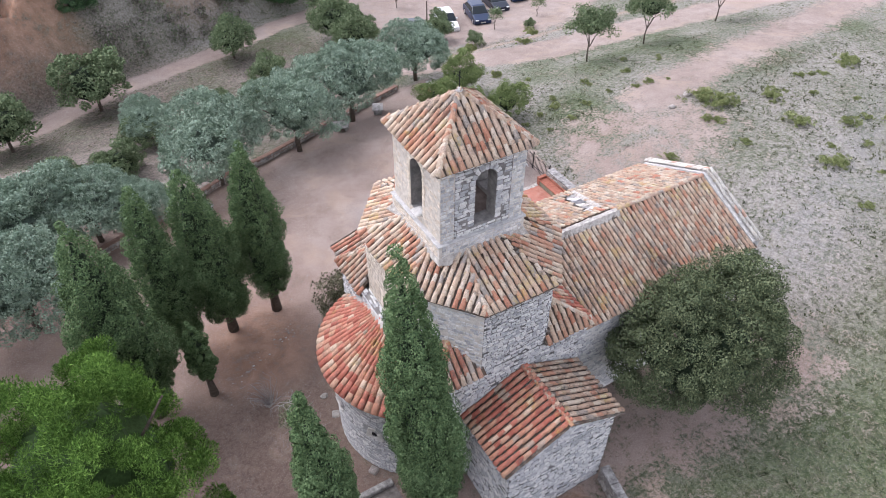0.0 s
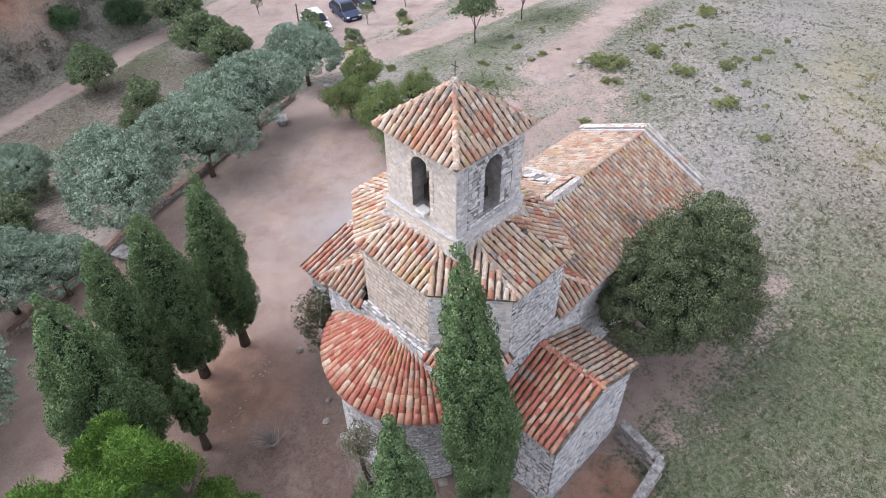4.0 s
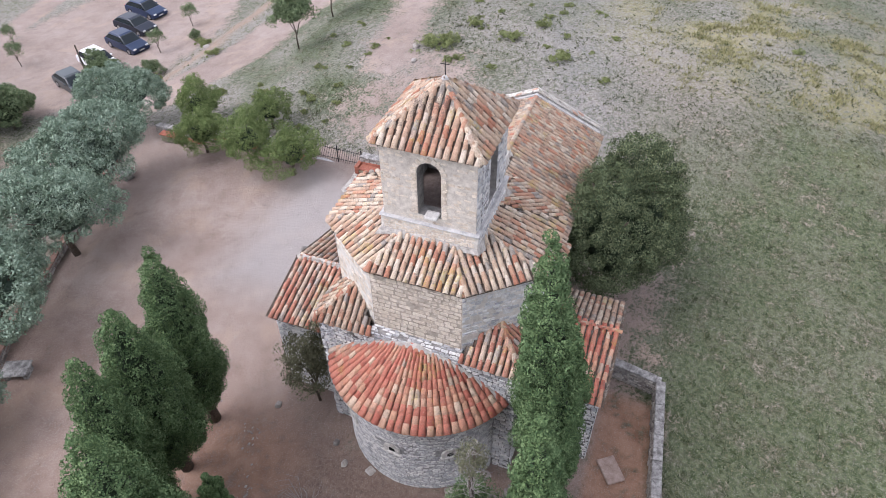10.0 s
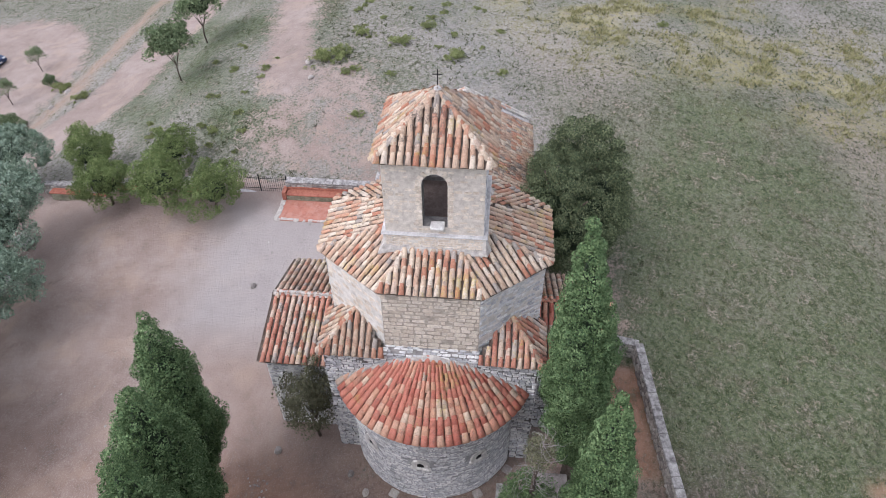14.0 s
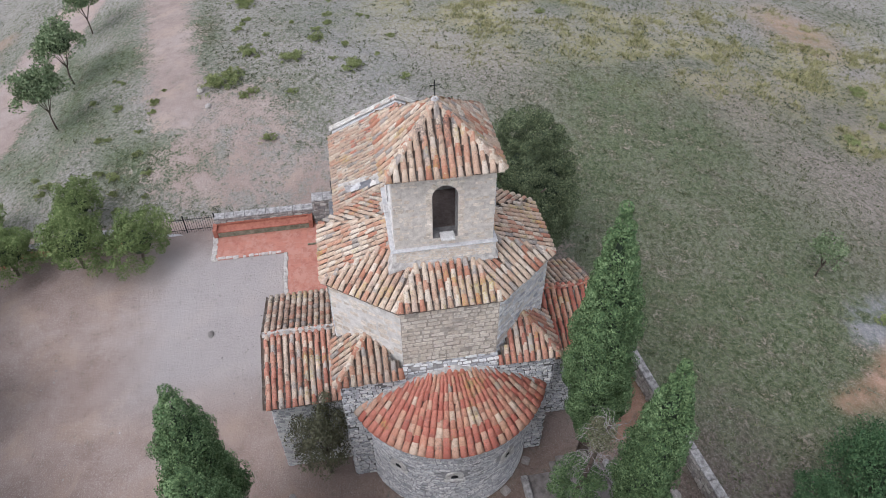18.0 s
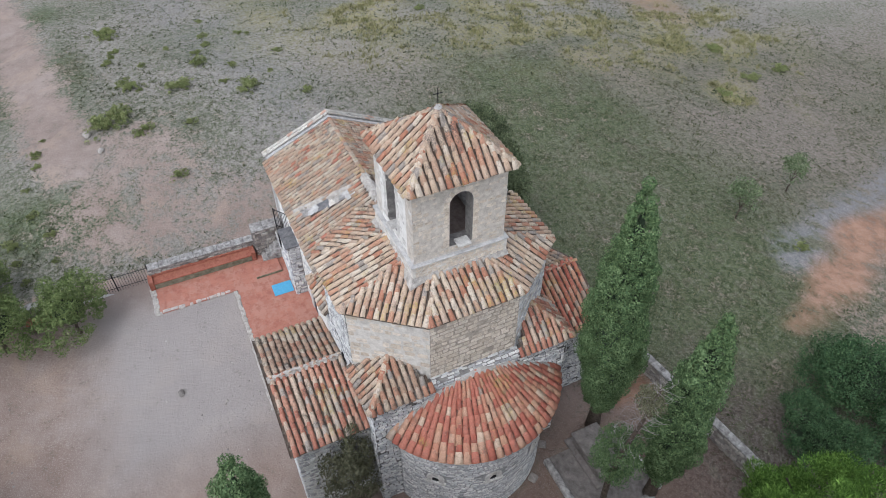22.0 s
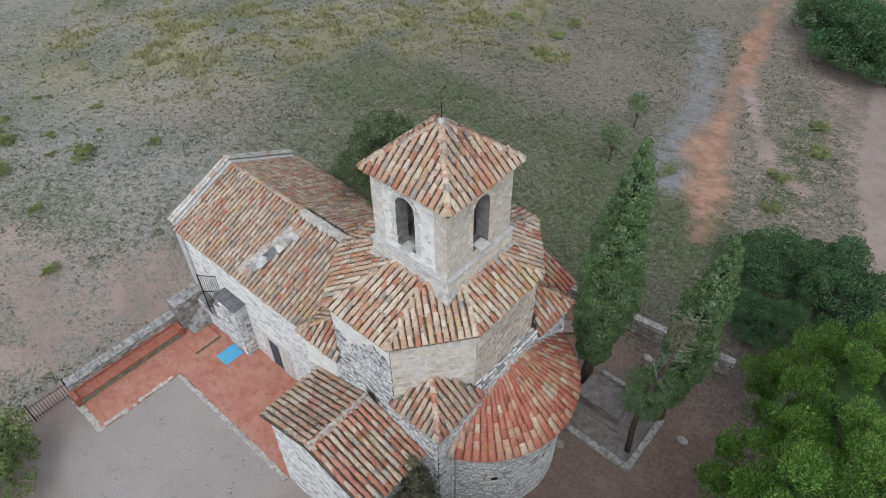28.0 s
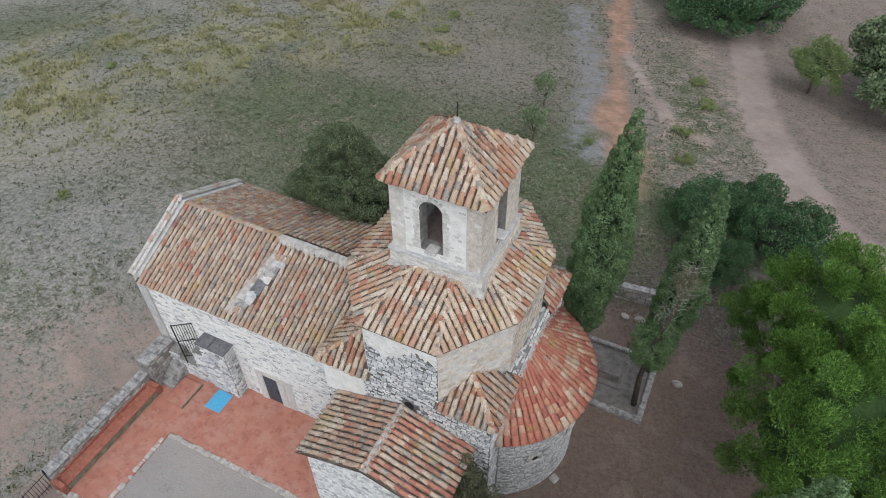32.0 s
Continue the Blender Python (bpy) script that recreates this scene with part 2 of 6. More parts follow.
M_ROADTREE = leaf_mat("roadside_leaf", [(0, (0.1, 0.14, 0.074)), (0.5, (0.16, 0.21, 0.11)), (1, (0.25, 0.295, 0.165))])
M_DRYGRASS = leaf_mat("dry_yellow_grass", [(0, (0.19, 0.185, 0.085)), (0.5, (0.27, 0.255, 0.125)), (1, (0.37, 0.34, 0.185))])
M_PINE = leaf_mat("pine_needle", [(0, (0.05, 0.1, 0.02)), (0.5, (0.105, 0.195, 0.037)), (1, (0.22, 0.36, 0.075))], scale=0.9, dim=(0.68, 0.72, 0.68))
M_BUSH = leaf_mat("bush_leaf", [(0, (0.035, 0.075, 0.034)), (0.5, (0.065, 0.122, 0.055)), (1, (0.125, 0.195, 0.09))])
M_GREEN = leaf_mat("bright_leaf", [(0, (0.11, 0.155, 0.055)), (0.5, (0.165, 0.215, 0.08)), (1, (0.245, 0.29, 0.12))])
M_WEED = leaf_mat("pale_weed", [(0, (0.17, 0.21, 0.085)), (0.5, (0.245, 0.278, 0.118)), (1, (0.34, 0.352, 0.17))])
M_GRASS = leaf_mat("field_grass", [(0, (0.046, 0.058, 0.029)), (0.45, (0.08, 0.092, 0.046)), (0.8, (0.115, 0.124, 0.066)), (1, (0.19, 0.178, 0.11))])
M_TUSSOCK = leaf_mat("dry_tussock", [(0, (0.1, 0.102, 0.072)), (0.5, (0.15, 0.148, 0.108)), (1, (0.21, 0.2, 0.15))])
M_SCRUB = leaf_mat("dry_scrub", [(0, (0.14, 0.125, 0.112)), (0.4, (0.23, 0.204, 0.184)), (0.62, (0.31, 0.275, 0.246)), (0.74, (0.13, 0.165, 0.095)), (1, (0.19, 0.225, 0.13))])

# ---- helpers ----


def mesh_of(name, verts, faces, mat=None, smooth=False):
    me = bpy.data.meshes.new(name)
    me.from_pydata([tuple(v) for v in verts], [], [tuple(f) for f in faces])
    me.update()
    if mat:
        me.materials.append(mat)
    if smooth:
        me.shade_smooth()
    return me


def quads_mesh(name, verts, mat):
    """A mesh of loose quads from an array (n, 4, 3)."""
    n = len(verts)
    me = bpy.data.meshes.new(name)
    me.vertices.add(4 * n)
    me.vertices.foreach_set("co", verts.reshape(-1).astype(np.float32))
    me.loops.add(4 * n)
    me.loops.foreach_set("vertex_index", np.arange(4 * n, dtype=np.int32))
    me.polygons.add(n)
    me.polygons.foreach_set("loop_start", np.arange(0, 4 * n, 4, dtype=np.int32))
    me.update(calc_edges=True)
    me.materials.append(mat)
    return me


def thing(name, label, category, at=(0, 0, 0), group="", kind=""):
    ob = new(name)
    ob.location = at
    return tagged(ob, label, category, group, kind)


def part(name, me, parent, label="", mat=None, m=None):
    if isinstance(me, bmesh.types.BMesh):
        data = bpy.data.meshes.new(name)
        me.normal_update()
        me.to_mesh(data)
        me.free()
        me = data
    if mat and not me.materials:
        me.materials.append(mat)
    ob = new(name, me)
    ob.parent = parent
    if m is not None:
        ob.matrix_basis = m
    if label:
        ob["label"] = label
    return ob


def box(x0, x1, y0, y1, z0, z1, bev=0.0, bm=None):
    bm2 = bmesh.new()
    bmesh.ops.create_cube(bm2, size=1, matrix=Matrix.LocRotScale(((x0 + x1) / 2, (y0 + y1) / 2, (z0 + z1) / 2), None, (x1 - x0, y1 - y0, z1 - z0)))
    if bev:
        bmesh.ops.bevel(bm2, geom=bm2.edges[:], offset=bev, segments=1, affect='EDGES')
    if bm is None:
        return bm2
    tmp = bpy.data.meshes.new("tmp")
    bm2.to_mesh(tmp)
    bm2.free()
    bm.from_mesh(tmp)
    bpy.data.meshes.remove(tmp)
    return bm


def prism(poly, z0, z1, top=None):
    """A solid from a ground plan, counter-clockwise; top: heights of its upper corners."""
    n = len(poly)
    tops = top or [z1] * n
    v = [(x, y, z0) for x, y in poly] + [(x, y, z) for (x, y), z in zip(poly, tops)]
    f = [tuple(reversed(range(n))), tuple(range(n, 2 * n))] + [(i, (i + 1) % n, n + (i + 1) % n, n + i) for i in range(n)]
    return v, f


def slab(poly, thick):
    """A flat roof face, given counter-clockwise from above, with thickness downward."""
    n = len(poly)
    v = [tuple(p) for p in poly] + [(p[0], p[1], p[2] - thick) for p in poly]
    f = [tuple(range(n)), tuple(reversed(range(n, 2 * n)))] + [(n + i, n + (i + 1) % n, (i + 1) % n, i) for i in range(n)]
    return v, f


def tube(points, radius, sides=6, taper=1.0):
    v, f = [], []
    n = len(points)
    for i, p in enumerate(points):
        p = Vector(p)
        d = (Vector(points[min(i + 1, n - 1)]) - Vector(points[max(i - 1, 0)])).normalized()
        a = d.orthogonal().normalized()
        b = d.cross(a)
        r = radius * (1 + (taper - 1) * i / max(1, n - 1))
        for k in range(sides):
            an = 2 * math.pi * k / sides
            v.append(p + (a * math.cos(an) + b * math.sin(an)) * r)
    for i in range(n - 1):
        for k in range(sides):
            f.append((i * sides + k, i * sides + (k + 1) % sides, (i + 1) * sides + (k + 1) % sides, (i + 1) * sides + k))
    f.append(tuple(reversed(range(sides))))
    f.append(tuple(range((n - 1) * sides, n * sides)))
    return v, f


def join(*parts):
    v, f = [], []
    for pv, pf in parts:
        o = len(v)
        v += [tuple(p) for p in pv]
        f += [tuple(i + o for i in q) for q in pf]
    return v, f


def terr(x, y):
    """Height of the land: a level yard, a rise to the west, falls to the south and the north."""
    west = np.clip((-14 - x) / 14, 0, 1)
    west = west * west * (3 - 2 * west)
    fade = np.clip((y + 27) / 12, 0, 1) * np.clip((36 - y) / 24, 0, 1) * np.clip((75 + x) / 35, 0, 1)
    fall = np.interp(y, [-120, -70, -56, -46, -38.5, -34.5, -26, -22, 20, 31, 47, 56, 120], [-7.5, -6.6, -6.0, -5.3, -4.3, -2.3, -0.8, 0, 0, -1.2, -3.8, -5.0, -6.0])
    return 1.7 * west * fade + fall


# ---- ground ----


def seg_dist(x, y, pts):
    best = np.full(x.shape, 1e9)
    for (ax, ay), (bx, by) in zip(pts, pts[1:]):
        dx, dy = bx - ax, by - ay
        t = np.clip(((x - ax) * dx + (y - ay) * dy) / (dx * dx + dy * dy), 0, 1)
        best = np.minimum(best, np.hypot(x - ax - t * dx, y - ay - t * dy))
    return best


ROAD_W = [(-12, -38), (-18, -34.5), (-21, -33), (-28, -30.3), (-39, -29.8), (-52, -28.5), (-70, -25), (-130, -13)]
ROAD_S = [(60, -33), (28, -41), (16.5, -46), (9.5, -50.5), (-3, -55), (-10, -58.5), (-18, -61), (-60, -72)]
TRACK = [(-26, -14.4), (-29.4, -15.3), (-39.4, -17), (-49.3, -18.7), (-80, -24)]
PATH_N = [(0, 72), (4, 63), (7, 56.5), (8.3, 48), (9.8, 39), (11.2, 33), (13, 27.8), (15.2, 22.5), (21, 17), (34, 12)]
RED_N = [(-9, 70), (-7.7, 63), (-3.7, 45.1), (-1.6, 36), (0, 30), (2, 24.5), (3.6, 19.3)]


def soft(d, lo, hi):
    return np.clip((hi - d) / (hi - lo), 0, 1)


def axis_steps(lo, hi, fine, far):
    a = list(np.arange(lo, hi + fine / 2, fine))
    s = fine
    while a[-1] < far:
        s *= 1.25
        a.append(a[-1] + s)
    s = fine
    while a[0] > -far:
        s *= 1.25
        a.insert(0, a[0] - s)
    return np.array(a)


gx, gy = axis_steps(-52, 24, 0.4, 1500), axis_steps(-66, 60, 0.4, 1500)
X, Y = np.meshgrid(gx, gy)
rng = np.random.default_rng(4)


def wave_noise(x, y, scale, seed):
    r = np.random.default_rng(seed)
    out = np.zeros_like(x)
    for k in range(10):
        an, ph, fr = r.uniform(0, 6.28), r.uniform(0, 6.28), scale * r.uniform(0.5, 2.2)
        out += np.sin((x * np.cos(an) + y * np.sin(an)) * fr + ph)
    return out / 4.5


Z = terr(X, Y) + 0.05 * wave_noise(X, Y, 1.1, 3) * np.clip((np.hypot(X + 3, Y) - 11) / 8, 0.15, 1)


def bank_mask(x, y):
    foot = np.interp(x, [-60, -20, -10, -3, 9.5, 16.5, 28, 60], [-75, -65, -62, -58.5, -54, -49.5, -44.5, -36])
    return np.clip((foot - y) / 5, 0, 1) * np.clip((x + 22) / 7, 0, 1)


def bank_rise(x, y):
    return bank_mask(x, y) * (8 + 1.6 * wave_noise(x, y, 0.35, 9) + 0.9 * wave_noise(x, y, 1.1, 10))


bank = bank_mask(X, Y)
Z = Z + bank_rise(X, Y)
far = np.clip((np.hypot(X, Y) - 90) / 300, 0, 1)
Z = Z + far * 6 * wave_noise(X, Y, 0.012, 5)

edge_s = np.interp(X, [-15, -12.4, -7.5, -2.8, 1.3, 4.5, 8.2, 14, 27], [-31, -30.4, -28.2, -26, -23.9, -22.6, -20.6, -18.4, -14])
yard = np.clip(soft(np.maximum.reduce([X - 27 + 2.5 * wave_noise(X, Y, 0.3, 72), -15.5 - X, Y + 3.0, edge_s - Y]), -0.5, 0.6), 0, 1)
rag = 2.2 * wave_noise(X, Y, 0.28, 71) * np.clip((X - 9) / 8, 0, 1)
east = soft(np.maximum.reduce([4.0 - X, X - 27, Y - 9, -22 - Y]) + rag, -2, 3.0)
ring = soft(np.maximum(np.abs(X + 5) - 11, np.abs(Y - 1) - 6.5), -0.3, 3.5) * 0.75
west = soft(seg_dist(X, Y, [(-16.5, 1), (-18, -3), (-19, -9), (-26, -10.8), (-20, -14)]) + 1.6 * wave_noise(X, Y, 0.55, 77), 0.8, 4.0) * 0.6
road = np.maximum.reduce([soft(seg_dist(X, Y, ROAD_W), 1.9, 3.0), soft(seg_dist(X, Y, ROAD_S), 1.2, 2.0), soft(seg_dist(X, Y, TRACK), 0.9, 3.2) * 0.9,
                          soft(seg_dist(X, Y, PATH_N), 1.3, 2.0),
                          0.8 * soft(seg_dist(X, Y, [(-3.5, 47), (0.6, 38), (3.4, 31.5), (6.8, 29.6)]) + 0.4 * wave_noise(X, Y, 1.1, 81), 0.3, 1.1),
                          soft(np.hypot((X + 33) / 17, (Y + 51) / 12), 0.9, 1.08)])
north_side = soft(np.maximum(11.5 + (35 - Y) * 0.42 - X, 14 - Y), -1, 1.5)
northeast = 0.25 * soft(np.maximum(9.5 + (35 - Y) * 0.4 - X, 14 - Y), -1, 2) + 0.3 * soft(np.maximum(-1.0 - X + (35 - Y) * 0.2, 22 - Y), -1, 2)
slope = 0.2 * soft(np.maximum.reduce([X - 30, -13 - X, Y + 24, -52 - Y]), -1, 3)
dirt = np.clip(np.maximum.reduce([northeast, slope, yard, east, ring, west, road]), 0, 1)
cliff = np.clip(0.6 + 1.5 * wave_noise(X, Y, 0.22, 45), 0, 1)
redness = np.clip(np.maximum.reduce([soft(seg_dist(X, Y, RED_N) + 0.7 * wave_noise(X, Y, 0.9, 51) - 0.5 * soft(Y, 28, 36) + 1.5 * soft(Y, 20, 25), 0.2, 1.5), bank * cliff, soft(np.hypot(X - 7.5, Y + 7.2), 1.5, 4.5) * 0.85,
                                     soft(seg_dist(X, Y, [(-20, -37.6), (-28, -36.6), (-36, -36.4), (-50, -36)]) + 0.5 * wave_noise(X, Y, 0.9, 53), 0.5, 2.6) * 0.45,
                                     soft(np.maximum(np.abs(X - 0.9) - 2.9, np.abs(Y - 8.7) - 1.25), -0.2, 0.3) * 1.0,
                                     0.5 * soft(np.hypot((X + 40) / 8, (Y - 44) / 5), 0.3, 1.1), east * 0.22]), 0, 1)
gravel = np.clip(np.maximum.reduce([soft(seg_dist(X, Y, [(-11, 56), (-8.8, 49), (-4.8, 40.5), (-2.6, 32), (-0.8, 24)]) + 0.7 * wave_noise(X, Y, 0.8, 52), 0.7, 2.2),
                                    soft(seg_dist(X, Y, [(-22, 2), (-30, 0), (-44, -4), (-60, -8)]), 1, 5) * 0.4, road * 0.15,
                                    soft(np.maximum.reduce([X + 3.2, -11.6 - X, Y + 7.2, -13.5 - Y]), -0.3, 3) * 0.85]), 0, 1)
dry = np.clip(soft(seg_dist(X, Y, [(-43, 9), (-39.5, 14), (-38, 22), (-33, 28), (-35.5, 36), (-34, 46)]), 3, 14) * np.clip(0.6 + 0.9 * wave_noise(X, Y, 0.5, 31), 0, 1) + soft(np.hypot(X + 18.8, Y - 36), 0.8, 2.6)
              + 0.5 * soft(np.hypot((X + 24) / 12, (Y - 40) / 8), 0.3, 1.2) * np.clip(0.2 + 0.9 * wave_noise(X, Y, 0.9, 36), 0, 1), 0, 1)
lush = np.clip(0.6 * soft(np.hypot((X - 3) / 7, (Y - 16) / 6), 0.5, 1.2) + soft(np.hypot((X + 9) / 18, (Y - 17) / 11), 0.6, 1.3) * np.clip(0.95 + 0.4 * wave_noise(X, Y, 0.3, 33), 0.3, 1)
               + np.maximum.reduce([0.8 * soft(np.hypot((X + 22) / 9, (Y - 20) / 6), 0.3, 1.2), 0.9 * soft(np.hypot((X + 51) / 12, (Y - 17) / 12), 0.3, 1.2), soft(seg_dist(X, Y, [(-36, -21.2), (-28, -23), (-19, -19), (-21, -15.5)]), 1.5, 5),
                                    0.8 * soft(seg_dist(X, Y, [(-60, -17.5), (-44, -14.6), (-32, -13.4)]), 0.5, 2.4)]) * np.clip(0.6 + 0.7 * wave_noise(X, Y, 0.6, 34), 0.1, 1)
               + 0.8 * soft(seg_dist(X, Y, [(0.5, 46), (4.0, 37), (6.8, 26)]), 0.6, 2.4) * np.clip(0.6 + 0.6 * wave_noise(X, Y, 0.9, 82), 0, 1)
               + 0.45 * np.clip(wave_noise(X, Y, 0.3, 35) + 0.2, 0, 1) + 0.7 * soft(np.maximum.reduce([X - 40, -13 - X, Y + 25.5, -56 - Y]), -1, 2.5) * np.clip(0.3 + 1.2 * wave_noise(X, Y, 0.33, 83), 0, 1)
               + 0.8 * soft(seg_dist(X, Y, [(-40, -24), (-30, -26), (-20, -26.5)]), 1.5, 5) * np.clip(0.6 + 0.8 * wave_noise(X, Y, 0.6, 84), 0, 1), 0, 1)
loam = np.maximum(0.9 * soft(np.maximum(-26 - X, 10 - Y), -4, 9), 0.8 * soft(np.maximum.reduce([X - 40, -13 - X, Y + 25.5, -56 - Y]), -1, 2.5))
# Dark soil, with tree shade put into the ground colour by pines and cypresses.
humus_shade = np.clip(np.maximum(0.6 * soft(np.maximum.reduce([X - 40, -11 - X, Y + 25.5, -54 - Y]), -1, 2.5), np.maximum(soft(np.maximum.reduce([4.6 - X, X - 21 + rag, Y - 16 + 0.6 * np.clip(9 - X, 0, 9), -5 - Y]), -1.5, 3.5), 0.3 * soft(np.hypot(X - 9, Y + 7.5), 2, 5.5))), 0, 1) * (1 - soft(np.maximum(np.abs(X - 1) - 2.9, np.abs(Y - 8.6) - 1.3), -0.2, 0.4))

humus_shade = np.maximum.reduce([humus_shade, 0.5 * north_side, 0.3 * bank * (1 - cliff)]) * (1 - 0.85 * road)

nxv, nyv = len(gx), len(gy)
me = bpy.data.meshes.new("ground")
idx = np.arange(nxv * nyv).reshape(nyv, nxv)
fq = np.stack([idx[:-1, :-1], idx[:-1, 1:], idx[1:, 1:], idx[1:, :-1]], -1).reshape(-1, 4)
me.vertices.add(nxv * nyv)
me.vertices.foreach_set("co", np.stack([X, Y, Z], -1).reshape(-1).astype(np.float32))
me.loops.add(fq.size)
me.loops.foreach_set("vertex_index", fq.reshape(-1).astype(np.int32))
me.polygons.add(len(fq))
me.polygons.foreach_set("loop_start", np.arange(0, fq.size, 4, dtype=np.int32))
me.update(calc_edges=True)
for nm, arr in (("dirt", dirt), ("redness", redness), ("gravel", gravel), ("dry", dry), ("lush", lush), ("humus_shade", humus_shade), ("loam", loam)):
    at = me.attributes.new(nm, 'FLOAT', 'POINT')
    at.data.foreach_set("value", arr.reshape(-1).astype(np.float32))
me.shade_smooth()


def ground_mat():
    m, nt, b = base_mat("ground_soil", 0.97, 0.12)
    p = world_pos(nt)

    def attr(n):
        a = nt.nodes.new("ShaderNodeAttribute")
        a.attribute_name = n
        return a.outputs["Fac"]
    big = noise_tex(nt, 0.16, 5, 0.6, p, 0.4, 3.5)
    mid = noise_tex(nt, 0.9, 6, 0.65, p, 0.3, 4.0)
    fine = noise_tex(nt, 5.5, 5, 0.65, p, 0.2, 4.5)
    vfine = noise_tex(nt, 17, 4, 0.7, p, 0.0, 4.5)
    clump = noise_tex(nt, 2.7, 5, 0.72, p, 0.3, 3.6)
    soil = ramp(nt, [(0.0, (0.208, 0.150, 0.122)), (0.5, (0.278, 0.213, 0.18)), (1.0, (0.352, 0.288, 0.252))])
    nt.links.new(mixc(nt, 0.3, mixc(nt, 0.45, big, mid), vfine), soil.inputs[0])
    stony = ramp(nt, [(0.0, (0.152, 0.14, 0.118)), (0.45, (0.23, 0.214, 0.186)), (1.0, (0.335, 0.312, 0.278))])
    nt.links.new(mixc(nt, 0.3, fine, vfine), stony.inputs[0])
    patchy = mixc(nt, 0.45, mid, noise_tex(nt, 0.42, 5, 0.65, p, 0.6, 3.2))
    green = mixc(nt, mul(nt, thresh(nt, patchy, 0.45, 0.85), 0.6), mixc(nt, fine, (0.044, 0.07, 0.027), (0.092, 0.122, 0.05)), mixc(nt, fine, (0.085, 0.076, 0.052), (0.168, 0.15, 0.105)))
    col = mixc(nt, mul(nt, mul(nt, attr("lush"), thresh(nt, mixc(nt, 0.5, mid, clump), -0.4, 0.3)), 0.78), mixc(nt, attr("loam"), stony.outputs[0], mixc(nt, 1.0, stony.outputs[0], (0.78, 0.72, 0.68), "MULTIPLY")), green)
    tuft = nt.nodes.new("ShaderNodeMath")
    tuft.operation = 'MULTIPLY_ADD'
    nt.links.new(mixc(nt, 0.4, big, mid), tuft.inputs[0])
    tuft.inputs[1].default_value = 0.55
    nt.links.new(clump, tuft.inputs[2])
    col = mixc(nt, mul(nt, thresh(nt, tuft.outputs[0], 0.86, 1.0), 0.7), col, mixc(nt, 1.0, col, mixc(nt, vfine, (0.36, 0.43, 0.29), (0.56, 0.64, 0.46)), "MULTIPLY"))
    col = mixc(nt, mul(nt, mul(nt, attr("dry"), thresh(nt, clump, 0.1, 0.6)), 0.85), col, mixc(nt, vfine, (0.20, 0.18, 0.085), (0.36, 0.32, 0.17)))
    col = mixc(nt, mul(nt, mul(nt, attr("gravel"), thresh(nt, mid, 0.1, 0.7)), 0.8), col, mixc(nt, vfine, (0.14, 0.14, 0.148), (0.28, 0.276, 0.28)))
    edge = nt.nodes.new("ShaderNodeMath")
    edge.operation = 'ADD'
    nt.links.new(attr("dirt"), edge.inputs[0])
    nt.links.new(mixc(nt, 0.5, mid, fine), edge.inputs[1])
    warm = noise_tex(nt, 0.35, 5, 0.6, p, 0.5, 3.0)
    dmask = thresh(nt, edge.outputs[0], 0.75, 1.2)
    col = mixc(nt, dmask, col, mixc(nt, mul(nt, attr("gravel"), 0.7), mixc(nt, mul(nt, thresh(nt, warm, 0.55, 0.9), 0.45), soil.outputs[0], (0.37, 0.275, 0.21)), (0.36, 0.345, 0.338)))
    # Humus brown, which also carries the painted shade round the trees.
    col = mixc(nt, mul(nt, mul(nt, attr("humus_shade"), thresh(nt, mid, -0.3, 0.5)), 0.85), col, mixc(nt, fine, (0.065, 0.05, 0.043), (0.135, 0.11, 0.097)))
    col = mixc(nt, mul(nt, attr("redness"), thresh(nt, mixc(nt, 0.55, mid, clump), -0.05, 0.45)), col, mixc(nt, mid, (0.24, 0.133, 0.086), (0.375, 0.23, 0.16)))
    col = mixc(nt, mul(nt, thresh(nt, vfine, 0.8, 0.95), 0.22), col, (0.5, 0.47, 0.44))
    nt.links.new(col, b.inputs["Base Color"])
    bump(nt, b, mixc(nt, 0.3, fine, vfine), 0.5, 0.06)
    return m


M_GROUND = ground_mat()
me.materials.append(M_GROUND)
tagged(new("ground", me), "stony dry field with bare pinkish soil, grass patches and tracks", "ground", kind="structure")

# ---- clay roof tiles ----


def arch_tile(r0, r1, length, thick=0.02, seg=6):
    """A tapered half-round cover tile: wide end at y=0, narrow end up the slope."""
    v, f = [], []
    for y, r in ((0, r0), (length, r1)):
        for rr in (r, r - thick):
            for k in range(seg + 1):
                a = math.pi * k / seg
                v.append((rr * math.cos(a), y, rr * 0.82 * math.sin(a)))
    n = seg + 1
    for k in range(seg):
        f.append((k + 1, k, 2 * n + k, 2 * n + k + 1))
        f.append((n + k, n + k + 1, 3 * n + k + 1, 3 * n + k))
        f.append((k, k + 1, n + k + 1, n + k))
    return v, f


def tile_meshes(mat, name="tile"):
    out = []
    for r0, r1, ln in ((0.107, 0.078, 0.42), (0.101, 0.074, 0.40), (0.112, 0.082, 0.43)):
        out.append(mesh_of(name, *arch_tile(r0, r1, ln), mat, True))
    return out


TILES = {id(m): tile_meshes(m) for m in (M_TILE_PALE, M_TILE_RED, M_TILE_NAVE, M_TILE_SOOT, M_TILE_BLEACH, M_TILE_ANNEX)}
PITCH, COURSE = 0.25, 0.325
trand = random.Random(11)


def tile_frame(u, v):
    n = u.cross(v).normalized()
    return Matrix((u, v, n)).transposed()


